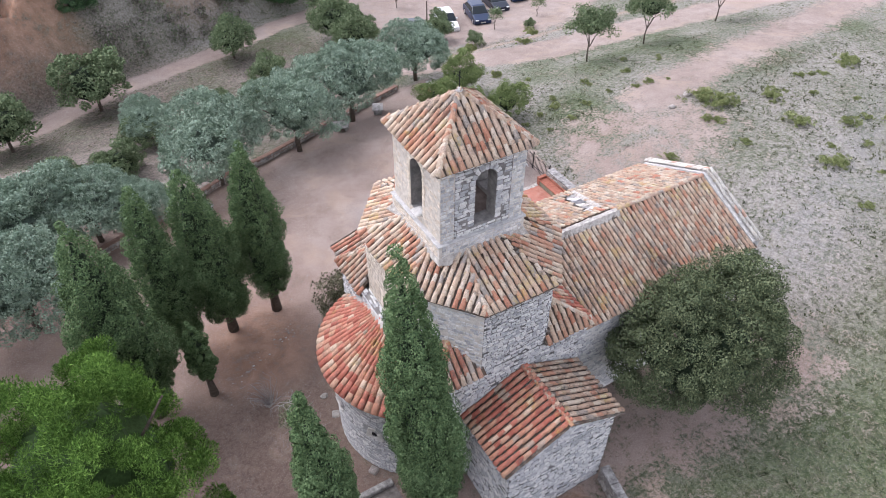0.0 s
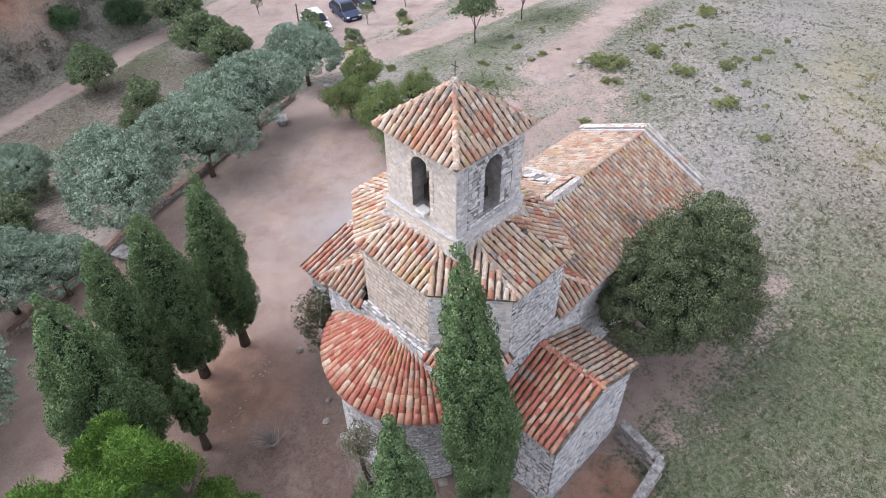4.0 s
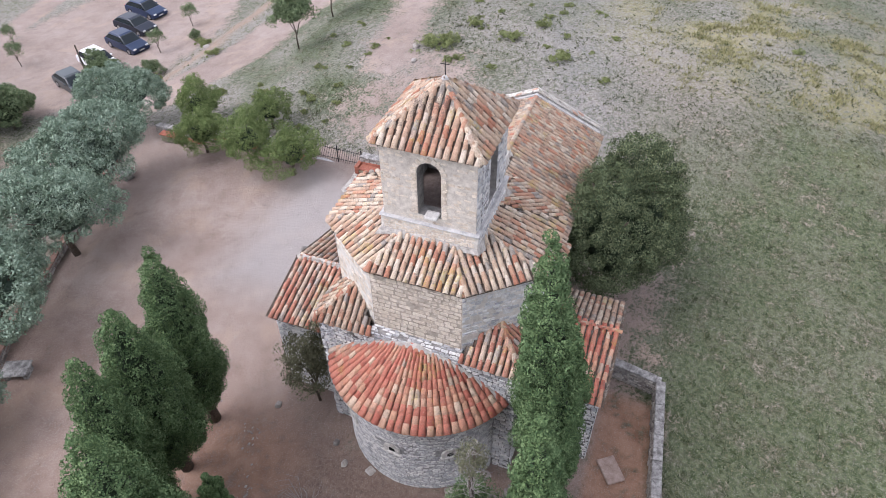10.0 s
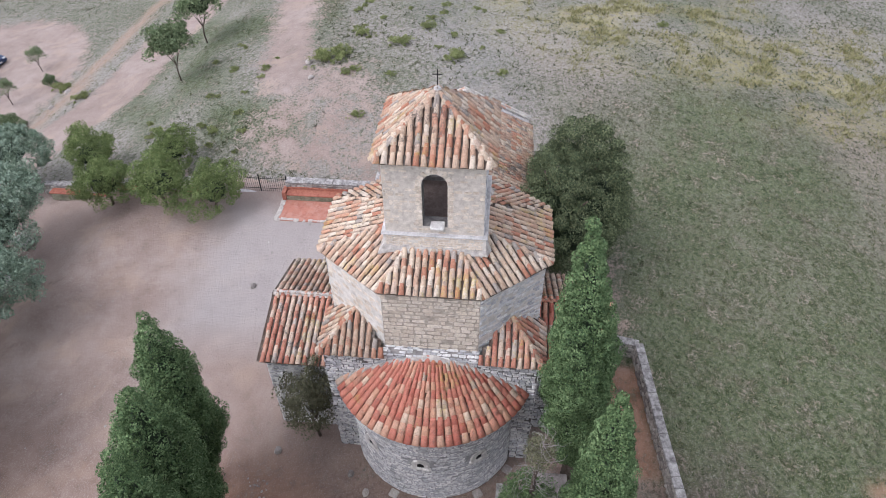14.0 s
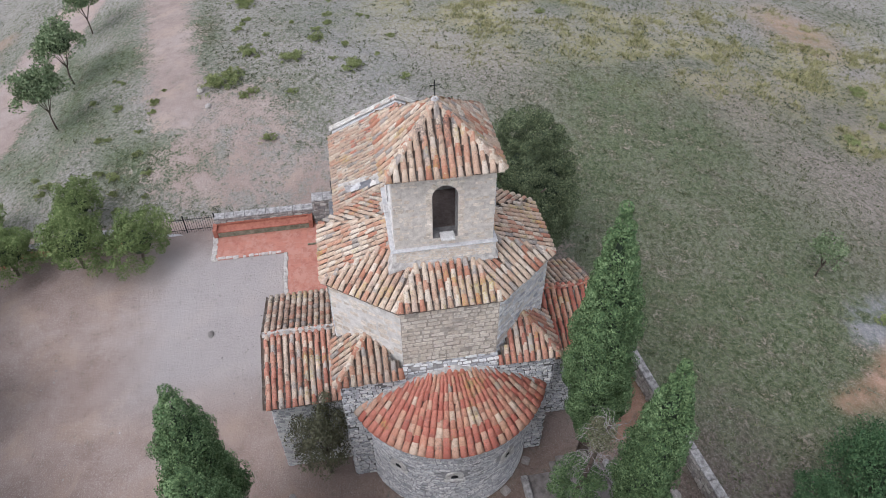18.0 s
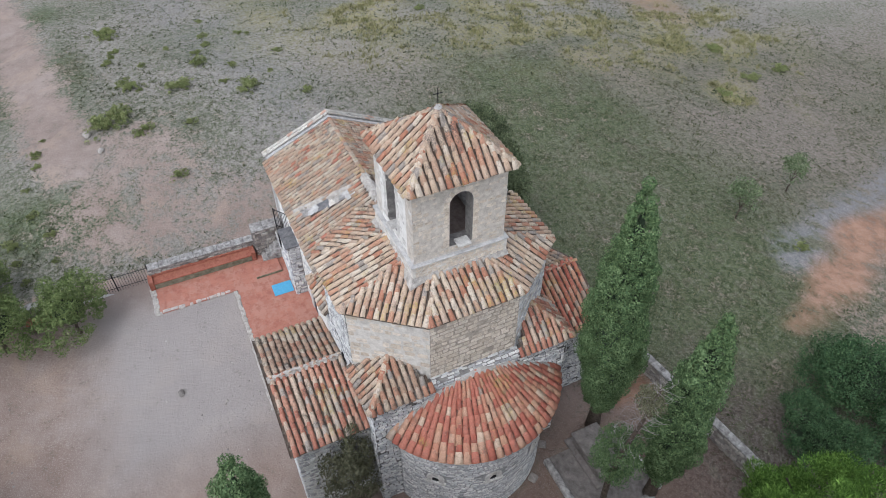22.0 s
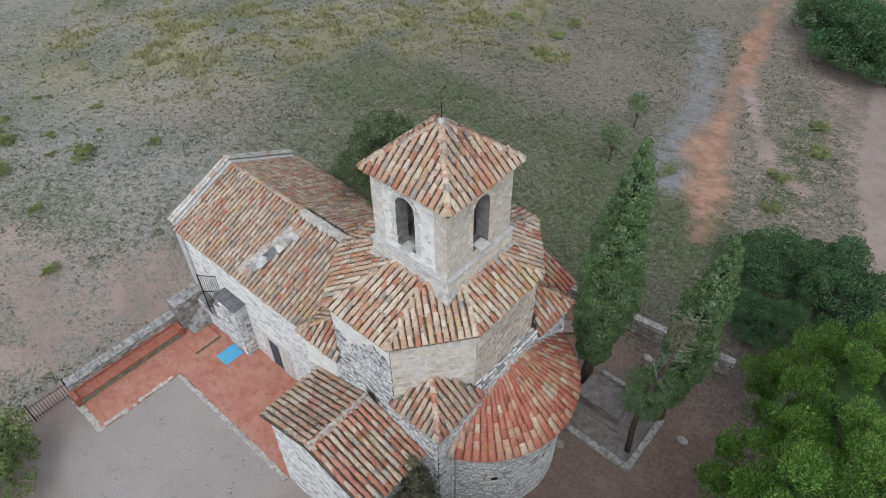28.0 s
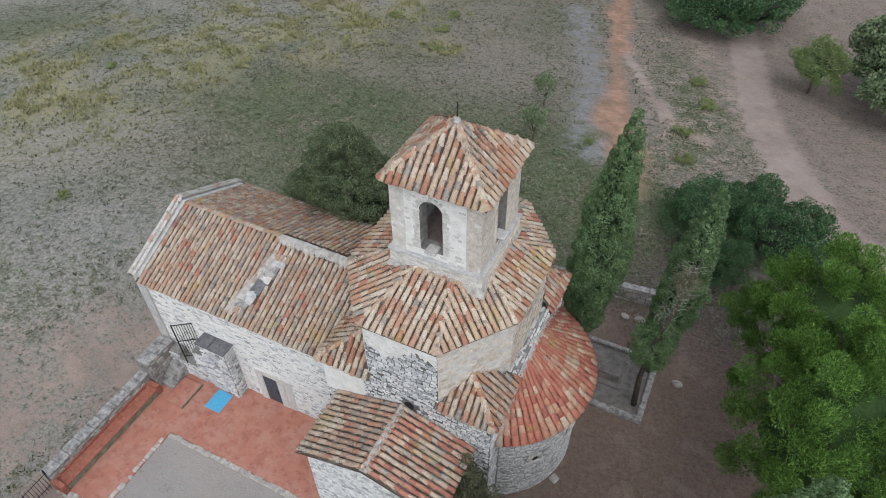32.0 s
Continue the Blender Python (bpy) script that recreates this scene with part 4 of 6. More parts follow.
WINS = [radians(-41), radians(-4), radians(34)]
lay_stones(apse, apse_where, AR * radians(132), 4.95, M_STONE, keep=260, course=(0.075, 0.125), length=(0.13, 0.34),
           skip=lambda s, h, p, q: any(abs(s / AR - radians(66) - w) * AR < 0.38 + p * 0.8 and 2.38 < h < 3.05 for w in WINS), proud=0.012, miss=0.02)
for w in WINS:
    rotm = Matrix.Translation((AX + (AR - 0.02) * math.cos(w), AY + (AR - 0.02) * math.sin(w), 2.7)) @ Matrix.Rotation(w, 4, 'Z')
    win = part("apse_window", box(-.1, .1, -.42, .42, -.3, -.17, .03), apse, "pale stone window surround", M_LIME, rotm)
    # Block flush with the wall; the opening's shade is put into its colour.
    part("window_dark_block", box(-.1, 0.022, -.15, .15, -.18, .16), win, "narrow opening, its darkness painted near black", M_PAINTED_DARK)
    for y in (-1, 1):
        part("jamb", box(-.1, .085, min(y * .14, y * .36), max(y * .14, y * .36), -.17, .08, .03), win, "", M_LIME)
    for k in range(5):
        a0, a1 = math.pi * (k + .06) / 5, math.pi * (k + .94) / 5
        ring = [(r * math.cos(t), .07 + r * .82 * math.sin(t)) for r, t in ((.15, a0), (.37, a0), (.37, a1), (.15, a1))]
        part("voussoir", mesh_of("voussoir", [(x, y, z) for x in (-.1, .085) for y, z in ring], [(3, 2, 1, 0), (4, 5, 6, 7), (0, 1, 5, 4), (1, 2, 6, 5), (2, 3, 7, 6), (3, 0, 4, 7)], M_LIME), win)
    for y in (-.05, .05):
        part("window_bar", mesh_of("window_bar", *tube([(0.05, y, -.17), (0.05, y, .17)], 0.01), M_IRON), win)
AE, AEZ = 4.02, 4.98
WALLX, WALLZ = BX1 + 0.02, 6.8
ASL = (WALLZ - AEZ) / (AE - (WALLX - AX))
apx = Vector((AX, AY, AEZ + AE * ASL))
NA = 31
ANG = [radians(-69 + 138 * k / NA) for k in range(NA + 1)]
E0 = [Vector((AX + AE * math.cos(t), AY + AE * math.sin(t), AEZ)) for t in ANG]
IN = [Vector((WALLX, AY + (WALLX - AX) * math.tan(t), AEZ + (AE - (WALLX - AX) / math.cos(t)) * ASL)) for t in ANG]
fan = [tuple(p) for p in E0 + IN] + [(p.x, p.y, p.z - .1) for p in E0]
apse_roof = part("apse_roof", mesh_of("apse_roof", fan, [(k, k + 1, NA + 2 + k, NA + 1 + k) for k in range(NA)] + [(2 * NA + 2 + k, 2 * NA + 3 + k, k + 1, k) for k in range(NA)], M_SHADED_PAN_RED, True), church, "half-cone roof of red curved clay tiles over the apse")
for k in range(NA):
    e = (E0[k] + E0[k + 1]) / 2
    d = apx - e
    L = d.length
    v = d.normalized()
    u = (E0[k + 1] - E0[k]).normalized()
    u = (u - v * u.dot(v)).normalized()
    n = u.cross(v)
    rot = tile_frame(u, v)
    w0 = (E0[k + 1] - E0[k]).length
    j = 0
    while True:
        y = j * COURSE - 0.07
        pos = e + v * y + n * 0.075 + u * trand.uniform(-.01, .01)
        if (pos + v * .3).x < WALLX - .02 or j > 14:
            break
        wd = w0 * (1 - max(0, y) / L)
        stop = 1 if wd > 0.135 else 2
        if k % stop == 0:
            put_tile(apse_roof, pos, rot, M_TILE_RED, min(1.5, max(0.62, wd * stop / 0.205)))
        j += 1
part("roof_flashing", mesh_of("roof_flashing", [tuple(p + Vector((dx, 0, dz))) for p in IN for dx, dz in ((0.0, .2), (.1, .16), (.2, .02))],
     [(3 * k + q, 3 * k + q + 1, 3 * k + q + 4, 3 * k + q + 3) for k in range(NA) for q in range(2)], M_RIDGE), apse_roof, "strip of old grey mortar against the wall")

# dry weeds rooted near the top of the apse roof
wv, wf = [], []
for k in range(260):
    t, q = radians(srand.gauss(12, 13)), min(.6, max(.28, srand.gauss(.48, .09)))
    e = Vector((AX + AE * math.cos(t), AY + AE * math.sin(t), AEZ))
    b0 = e + (apx - e) * q + Vector((0, 0, .1))
    d = Vector((srand.uniform(-1, 1), srand.uniform(-1, 1), srand.uniform(.1, .8))).normalized() * srand.uniform(.12, .3)
    sd = d.cross(Vector((0, 0, 1))).normalized() * .009
    o = len(wv)
    wv += [b0 - sd, b0 + sd, b0 + d]
    wf.append((o, o + 1, o + 2))
tagged(part('dry_weed', mesh_of('dry_weed', wv, wf, M_DRYGRASS), apse_roof, 'dead straw-coloured weeds'), kind='stuff')

# nave
NX0, NX1, NY0, NY1, NZ = -14.3, -3.9, -3.5, 3.75, 5.95
RID = 7.72
ncy = (NY0 + NY1) / 2
nave = part("nave_wall", mesh_of("nave_wall", *prism([(NX0, NY0), (NX1, NY0), (NX1, NY1), (NX0, NY1)], -0.3, NZ), M_MORTAR_WHITE), church, "long nave walls of pale limewashed rubble")
DOORX = -8.05
skipd = lambda s, h, p, q: (abs(s - (DOORX - NX0)) < 1.0 + p * .3 and h < 2.75) or (abs(s + 14.3 - 3.95) < 0.3 and abs(h - 4.8) < 0.6)
wall_stones(nave, (NX0, NY0), (NX1, NY0), 0, NZ, M_SLATY, keep=230, skip=skipd, proud=0.012, miss=0.42, course=(0.08, 0.15), length=(.12, .36))
wall_stones(nave, (NX1, NY1), (NX0, NY1), 0, NZ, M_STONE, keep=120, proud=0.025, course=(.1, .18), length=(.16, .4))
v, f = prism([(NX0 - .5, NY0 - .15), (NX0, NY0 - .15), (NX0, NY1 + .15), (NX0 - .5, NY1 + .15)], -0.3, 6.3)
gable = [(NX0 - .45, NY0 - .1, -.3), (NX0 - .45, NY1 + .1, -.3), (NX0 - .45, NY1 + .1, 6.3), (NX0 - .45, ncy, 7.95), (NX0 - .45, NY0 - .1, 6.3)]
gv = gable + [(x + 0.5, y, z) for x, y, z in gable]
part("gable_wall", mesh_of("gable_wall", gv, [(4, 3, 2, 1, 0), (5, 6, 7, 8, 9)] + [(i, (i + 1) % 5, 5 + (i + 1) % 5, 5 + i) for i in range(5)], M_CEMENT), church, "raised stone gable parapet")
nave_roof = part("nave_roof", mesh_of("nave_roof", *join(slab([(NX0, NY0 - .25, NZ + .08), (NX1 + .6, NY0 - .25, NZ + .08), (NX1 + .6, ncy, RID), (NX0, ncy, RID)], .12),
                 slab([(NX1 + .6, NY1 + .25, NZ + .08), (NX0, NY1 + .25, NZ + .08), (NX0, ncy, RID), (NX1 + .6, ncy, RID)], .12)), M_SHADED_PAN), church, "long gabled roof of pale curved clay tiles")


def repair(p):
    c = -8.9 + (p.y - NY0) * 0.28
    return (abs(p.x - c) < 0.36 and -3.3 < p.y < -0.7) or (p.y > -0.2 and p.x > -8.8) or (p.x > -3.7)


def repair_n(p):
    return (p.y < 0.35 and p.x > -8.8)


slope_s = part("roof_slope", mesh_of("roof_slope", *slab([(NX0 + .02, NY0 - .27, NZ + .085), (NX1 + .2, NY0 - .27, NZ + .085), (NX1 + .2, ncy, RID + .005), (NX0 + .02, ncy, RID + .005)], .02), M_SHADED_PAN), nave_roof)
roof_face(slope_s, [(NX1 + .2, NY0 - .27, NZ + .085), (NX1 + .2, ncy, RID + .005), (NX0 + .02, ncy, RID + .005), (NX0 + .02, NY0 - .27, NZ + .085)][3:] + [(NX1 + .2, NY0 - .27, NZ + .085), (NX1 + .2, ncy, RID + .005), (NX0 + .02, ncy, RID + .005)], M_TILE_NAVE, M_TILE_NAVE_J, keep=300, gaps=repair)
slope_n = part("roof_slope", mesh_of("roof_slope", *slab([(NX1 + .2, NY1 + .27, NZ + .085), (NX0 + .02, NY1 + .27, NZ + .085), (NX0 + .02, ncy, RID + .005), (NX1 + .2, ncy, RID + .005)], .02), M_SHADED_PAN), nave_roof)
roof_face(slope_n, [(NX1 + .2, NY1 + .27, NZ + .085), (NX0 + .02, NY1 + .27, NZ + .085), (NX0 + .02, ncy, RID + .005), (NX1 + .2, ncy, RID + .005)], M_TILE_SOOT, M_TILE_SOOT_J, keep=300, gaps=repair_n)
ridge_tiles(nave_roof, (NX0 + .1, ncy, RID + .06), (-8.8, ncy, RID + .06), M_TILE_NAVE, 0.05)
rv, rf_ = [], []
for i in range(44):
    x = -8.9 + 5.5 * i / 43
    w0, w1 = srand.uniform(.16, .4), srand.uniform(.16, .4)
    for y, zz in ((-w0 - .12, -.06), (-w0, .05), (-.1, .16), (.1, .17), (w1, .05), (w1 + .12, -.06)):
        rv.append((x, ncy + y, RID - abs(y) * .46 + zz + .03 + srand.uniform(-.025, .025)))
rf_ = [(6 * i + k, 6 * i + 6 + k, 6 * i + 7 + k, 6 * i + 1 + k) for i in range(43) for k in range(5)]
part("ridge_mortar", mesh_of("ridge_mortar", rv, rf_, M_RIDGE), nave_roof, "lump of old cement along the ridge")
# collar of old mortar round the foot of the tower
cv, cf = [], []
for i in range(60):
    t = i / 60 * 4
    k, q = int(t), t - int(t)
    ca, cb = [(TX1, TY0), (TX1, TY1), (TX0, TY1), (TX0, TY0)][k], [(TX1, TY1), (TX0, TY1), (TX0, TY0), (TX1, TY0)][k]
    x, y = ca[0] + (cb[0] - ca[0]) * q, ca[1] + (cb[1] - ca[1]) * q
    ww = srand.uniform(.04, .2)
    dx, dy = ((1, 0), (0, 1), (-1, 0), (0, -1))[k]
    if q < .04:
        pk = ((0, -1), (1, 0), (0, 1), (-1, 0))[k]
        dx, dy = dx + pk[0], dy + pk[1]
    cv += [(x + dx * .06, y + dy * .06, 11.16 + srand.uniform(-.03, .05)), (x + dx * (.1 + ww * .5), y + dy * (.1 + ww * .5), 10.98 - ww * .18), (x + dx * (.12 + ww), y + dy * (.12 + ww), 10.86 - ww * .5)]
cf = [(3 * i + k, 3 * ((i + 1) % 60) + k, 3 * ((i + 1) % 60) + k + 1, 3 * i + k + 1) for i in range(60) for k in range(2)]
part("mortar_collar", mesh_of("mortar_collar", cv, [tuple(reversed(q)) for q in cf], M_RIDGE), tower, "broken old mortar collar")
# parapet coping along the gable, tiled
for s in (-1, 1):
    y0 = NY0 - .15 if s < 0 else NY1 + .15
    for dx in (-0.36, -0.12):
        a, b = (NX0 - .08 + dx, y0, 6.34), (NX0 - .08 + dx, ncy, 8.0)
        ridge_tiles(nave_roof, a, b, M_TILE_BLEACH, 0.02, sx=1.0, name="coping_tile")
# repair slates
for k in range(11):
    y = -3.3 + 2.55 * k / 10
    xx = -8.9 + (y - NY0) * 0.28
    zz = NZ + .1 + (y - NY0 + .27) * (RID - NZ - .08) / (ncy - NY0 + .27)
    hw = srand.uniform(.24, .34)
    part("slate", box(-hw, hw, -.17, .17, 0, .03, .01), nave_roof, "", [M_RIDGE, M_SLATE, M_CEMENT, M_COPING, M_MORTAR_PALE, M_SLATE, M_CEMENT][k * 3 % 7],
         Matrix.Translation((xx + srand.uniform(-.06, .06), y, zz + .05)) @ Euler((radians(24), radians(srand.uniform(-7, 7)), radians(srand.uniform(-16, 16)))).to_matrix().to_4x4())
bv = []
for k in range(25):
    y = -3.55 + 2.9 * k / 24
    xx = -9.33 + (y - NY0) * 0.28
    zz = NZ + .12 + (y - NY0 + .27) * (RID - NZ - .08) / (ncy - NY0 + .27)
    for dx, dz in ((-.16 - srand.uniform(0, .1), .02), (-.06, .15), (.08, .14), (.16 + srand.uniform(0, .1), .02)):
        bv.append((xx + dx, y, zz + dz + srand.uniform(-.02, .02)))
part("mortar_band", mesh_of("mortar_band", bv, [(4 * k + q, 4 * k + 1 + q, 4 * k + 5 + q, 4 * k + 4 + q) for k in range(24) for q in range(3)], M_RIDGE), nave_roof, "rough grey mortar beside the mended strip")
# door
dr = part("church_door", box(DOORX - .42, DOORX + .42, NY0 - .015, NY0 + .06, 0.02, 2.1), church, "dark wooden door in a pale stone frame", M_DOOR)
for a, b, c, d in ((DOORX - .8, DOORX - .42, 0.0, 2.2), (DOORX + .42, DOORX + .8, 0.0, 2.2), (DOORX - .8, DOORX + .8, 2.1, 2.45)):
    part("door_frame", box(a, b, NY0 - .07, NY0 + .05, c, d, .02), dr, "pale dressed stone", M_LIME)
part("door_frame", box(DOORX + .8, DOORX + 1.25, NY0 - .05, NY0 + .05, 0.0, 2.3, .02), dr, "pale dressed stone", M_LIME)
part("plaster_patch", box(BX0 + .03, -2.05, BY0 - .055, BY0 + .05, 4.9, BZ - .05, .01), church, "smooth patch of pale plaster", M_MORTAR_WHITE)
part("door_handle", box(DOORX + .28, DOORX + .34, NY0 - .06, NY0 - .01, 1.0, 1.12, .01), dr, "", M_IRON)
for k in range(1, 5):
    part("door_board", box(DOORX - .42 + .17 * k - .006, DOORX - .42 + .17 * k + .006, NY0 - .022, NY0 - .01, .03, 2.09), dr, "", M_IRON)
# Slit and round windows are solids with their darkness painted on.
part("slit_window", box(-3.95 - .11, -3.95 + .11, NY0 - .03, NY0 + .05, 4.4, 5.2, .01), church, "narrow slit window, its darkness painted near black", M_PAINTED_DARK)
part("round_window", mesh_of("round_window", *tube([(-0.05, BY0 - .05, 6.0), (-0.05, BY0 + .05, 6.0)], .2, 14), M_PAINTED_DARK), church, "small round window, its darkness painted near black")

# south annex and north sacristy


def lean_to(name, x0, x1, y0, y1, zc, zr, rx, walls, tile, label, stone, keep=90):
    """A small gabled room whose ridge runs towards the church; y1 is its outer end."""
    s = 1 if y1 > y0 else -1
    lo, hi = min(y0, y1), max(y0, y1)
    base = part(name, mesh_of(name, *prism([(x0, lo), (x1, lo), (x1, hi), (x0, hi)], -0.3, zc), walls), church, label)
    ye = y1
    tri = [(x0, ye, zc), (x1, ye, zc), (rx, ye, zr)]
    inner = [(x0, ye - s * .35, zc), (x1, ye - s * .35, zc), (rx, ye - s * .35, zr)]
    part("gable_end", mesh_of("gable_end", tri + inner, [(0, 1, 2), (5, 4, 3), (0, 3, 4, 1), (1, 4, 5, 2), (2, 5, 3, 0)], walls), base)
    if s > 0:
        runs = [((x1, y0), (x1, y1)), ((x1, y1), (x0, y1)), ((x0, y1), (x0, y0))]
    else:
        runs = [((x0, y0), (x0, y1)), ((x0, y1), (x1, y1)), ((x1, y1), (x1, y0))]
    for a, b in runs:
        wall_stones(base, a, b, 0, zc - .02, stone, keep=keep, proud=0.025, course=(.085, .145), length=(.14, .32))
    wh, w = flat_where(*runs[1], zc)
    k = abs(rx - runs[1][0][0])
    lay_stones(base, wh, w, zr - zc, stone, keep=25, course=(.085, .145), length=(.14, .32), skip=lambda q, h, p, g: h + g > (zr - zc) * (q - p if q < k else (w - q - p)) / (k if q < k else w - k))
    ov, oe = 0.28, 0.12
    rf = part(name.split("_")[0] + "_roof", mesh_of("roof", *join(slab([(x0 - ov, y0, zc - .05), (x0 - ov, y1 + s * oe, zc - .05), (rx, y1 + s * oe, zr + .06), (rx, y0, zr + .06)][::s * -1], .1),
              slab([(x1 + ov, y0, zc - .05), (x1 + ov, y1 + s * oe, zc - .05), (rx, y1 + s * oe, zr + .06), (rx, y0, zr + .06)][::s], .1)), M_SHADED_PAN), church, "gabled roof of red and pale curved clay tiles")
    for xe, flip in ((x0 - ov, s > 0), (x1 + ov, s < 0)):
        A, B = (xe, y0, zc - .05), (xe, y1 + s * oe, zc - .05)
        C, D = (rx, y1 + s * oe, zr + .06), (rx, y0, zr + .06)
        roof_face(rf, [B, A, D, C] if flip else [A, B, C, D], M_TILE_SOOT if xe < rx else tile)
    if s > 0:
        ridge_tiles(rf, (rx, y1 + oe + .05, zr + .1), (rx, y0, zr + .1), tile, 0.03, sx=0.95)
    else:
        cv, cf = [], []
        for i in range(24):
            y = y1 - oe - .03 + (y0 - y1 + oe) * i / 23
            for dx, dz in ((-.15, .07), (-.07, .17), (.07, .18), (.15, .07)):
                cv.append((rx + dx + srand.uniform(-.02, .02), y, zr + .06 + dz + srand.uniform(-.02, .02)))
        cf = [(4 * i + k, 4 * i + k + 1, 4 * i + k + 5, 4 * i + k + 4) for i in range(23) for k in range(3)] + [(0, 3, 2, 1)]
        part("ridge_cap", mesh_of("ridge_cap", cv, cf, M_RIDGE), rf, "thin cap of old grey mortar")
    return base


annex = lean_to("annex_wall", -3.0, 2.42, BY0, -7.05, 4.95, 5.75, -0.3, M_MORTAR_WHITE, M_TILE_ANNEX, "small stone annex on the south side", M_SLATY)
sac = lean_to("sacristy_wall", -3.3, 1.72, BY1, 7.2, 4.65, 5.85, -0.75, M_MORTAR_DARK, M_TILE_RED, "small stone sacristy on the north side", M_STONE, 120)

# ---- foliage ----


def leaf_cloud(centres, radii, per, size, aspect, rng, up=0.0, flat=1.0, droop=0.0, shell=0.68, radial=0.0, rand=0.32):
    """Leaves round clump centres: an array of quads (n, 4, 3)."""
    n = len(centres) * per
    c = np.repeat(centres, per, 0)
    r = np.repeat(radii, per)
    d = rng.normal(size=(n, 3))
    d /= np.linalg.norm(d, axis=1)[:, None]
    q = c + d * (r * rng.uniform(shell, 1.0, n))[:, None] * (1, 1, flat)
    nn = d * (1 - radial) + rng.normal(size=(n, 3)) * (rand + radial)
    nn /= np.linalg.norm(nn, axis=1)[:, None]
    ax = rng.normal(size=(n, 3)) * 0.6 + d * (0.5 + 1.6 * radial) + (0, 0, up - droop)
    nn -= ax * ((ax * nn).sum(1) / ((ax * ax).sum(1) + 1e-9))[:, None] * radial
    ax -= nn * (ax * nn).sum(1)[:, None] * 0.8 * (1 - radial)
    ax /= np.linalg.norm(ax, axis=1)[:, None] + 1e-9
    side = np.cross(ax, nn)
    side /= np.linalg.norm(side, axis=1)[:, None] + 1e-9
    s = size * rng.uniform(0.6, 1.3, n)[:, None]
    return np.stack([q, q + (ax * 0.5 + side * aspect) * s, q + ax * s, q + (ax * 0.5 - side * aspect) * s], 1)


def spread_out(pool, n, tries=10):
    """Picks n clump centres that keep apart from one another."""
    pick = np.random.default_rng(n)
    keep = [0]
    near = np.linalg.norm(pool - pool[0], axis=1)
    for i in range(1, n):
        lot = pick.integers(0, len(pool), tries)
        j = int(lot[np.argmax(near[lot])])
        keep.append(j)
        near = np.minimum(near, np.linalg.norm(pool - pool[j], axis=1))
    return pool[keep]


def outside(q, centre, radii):
    """Drops the leaves that lie inside an ellipsoid."""
    d = (q[:, 2] - np.array(centre)) / np.array(radii)
    return q[(d * d).sum(1) > 1.0]


def lump(profile, h0, h1, sides=14, rings=12, seed=1, rough=0.1, squash=1.0):
    """A lumpy solid inside a crown."""
    r = random.Random(seed)
    v, f = [], []
    for i in range(rings + 1):
        t = i / rings
        for k in range(sides):
            a = 2 * math.pi * k / sides
            rr = max(0.02, profile(t)) * (1 + r.uniform(-rough, rough))
            v.append((rr * math.cos(a), rr * math.sin(a) * squash, h0 + (h1 - h0) * t))
    for i in range(rings):
        for k in range(sides):
            f.append((i * sides + k, i * sides + (k + 1) % sides, (i + 1) * sides + (k + 1) % sides, (i + 1) * sides + k))
    f.append(tuple(reversed(range(sides))))
    f.append(tuple(range(rings * sides, (rings + 1) * sides)))
    return v, f


def crown_mesh(name, quads, mat, solid=None, solid_mat=None):
    me = quads_mesh(name, quads, mat)
    if solid:
        bm = bmesh.new()
        bm.from_mesh(me)
        tmp = mesh_of("tmp", *solid)
        k = len(bm.faces)
        bm.from_mesh(tmp)
        bm.faces.ensure_lookup_table()
        me.materials.append(solid_mat or mat)
        for fc in bm.faces[k:]:
            fc.material_index = 1
        bm.to_mesh(me)
        bm.free()
        bpy.data.meshes.remove(tmp)
    return me


# Cores darker than the leaves, so inner crown shade is put into their colour.
M_INNER_SHADE = plain_mat("inner_shade_foliage", (0.02, 0.034, 0.016), 0.95)
M_INNER_SHADE_PINE = plain_mat("inner_shade_pine", (0.035, 0.068, 0.016), 0.95)
M_INNER_SHADE_OLIVE = plain_mat("inner_shade_olive", (0.075, 0.105, 0.078), 0.95)


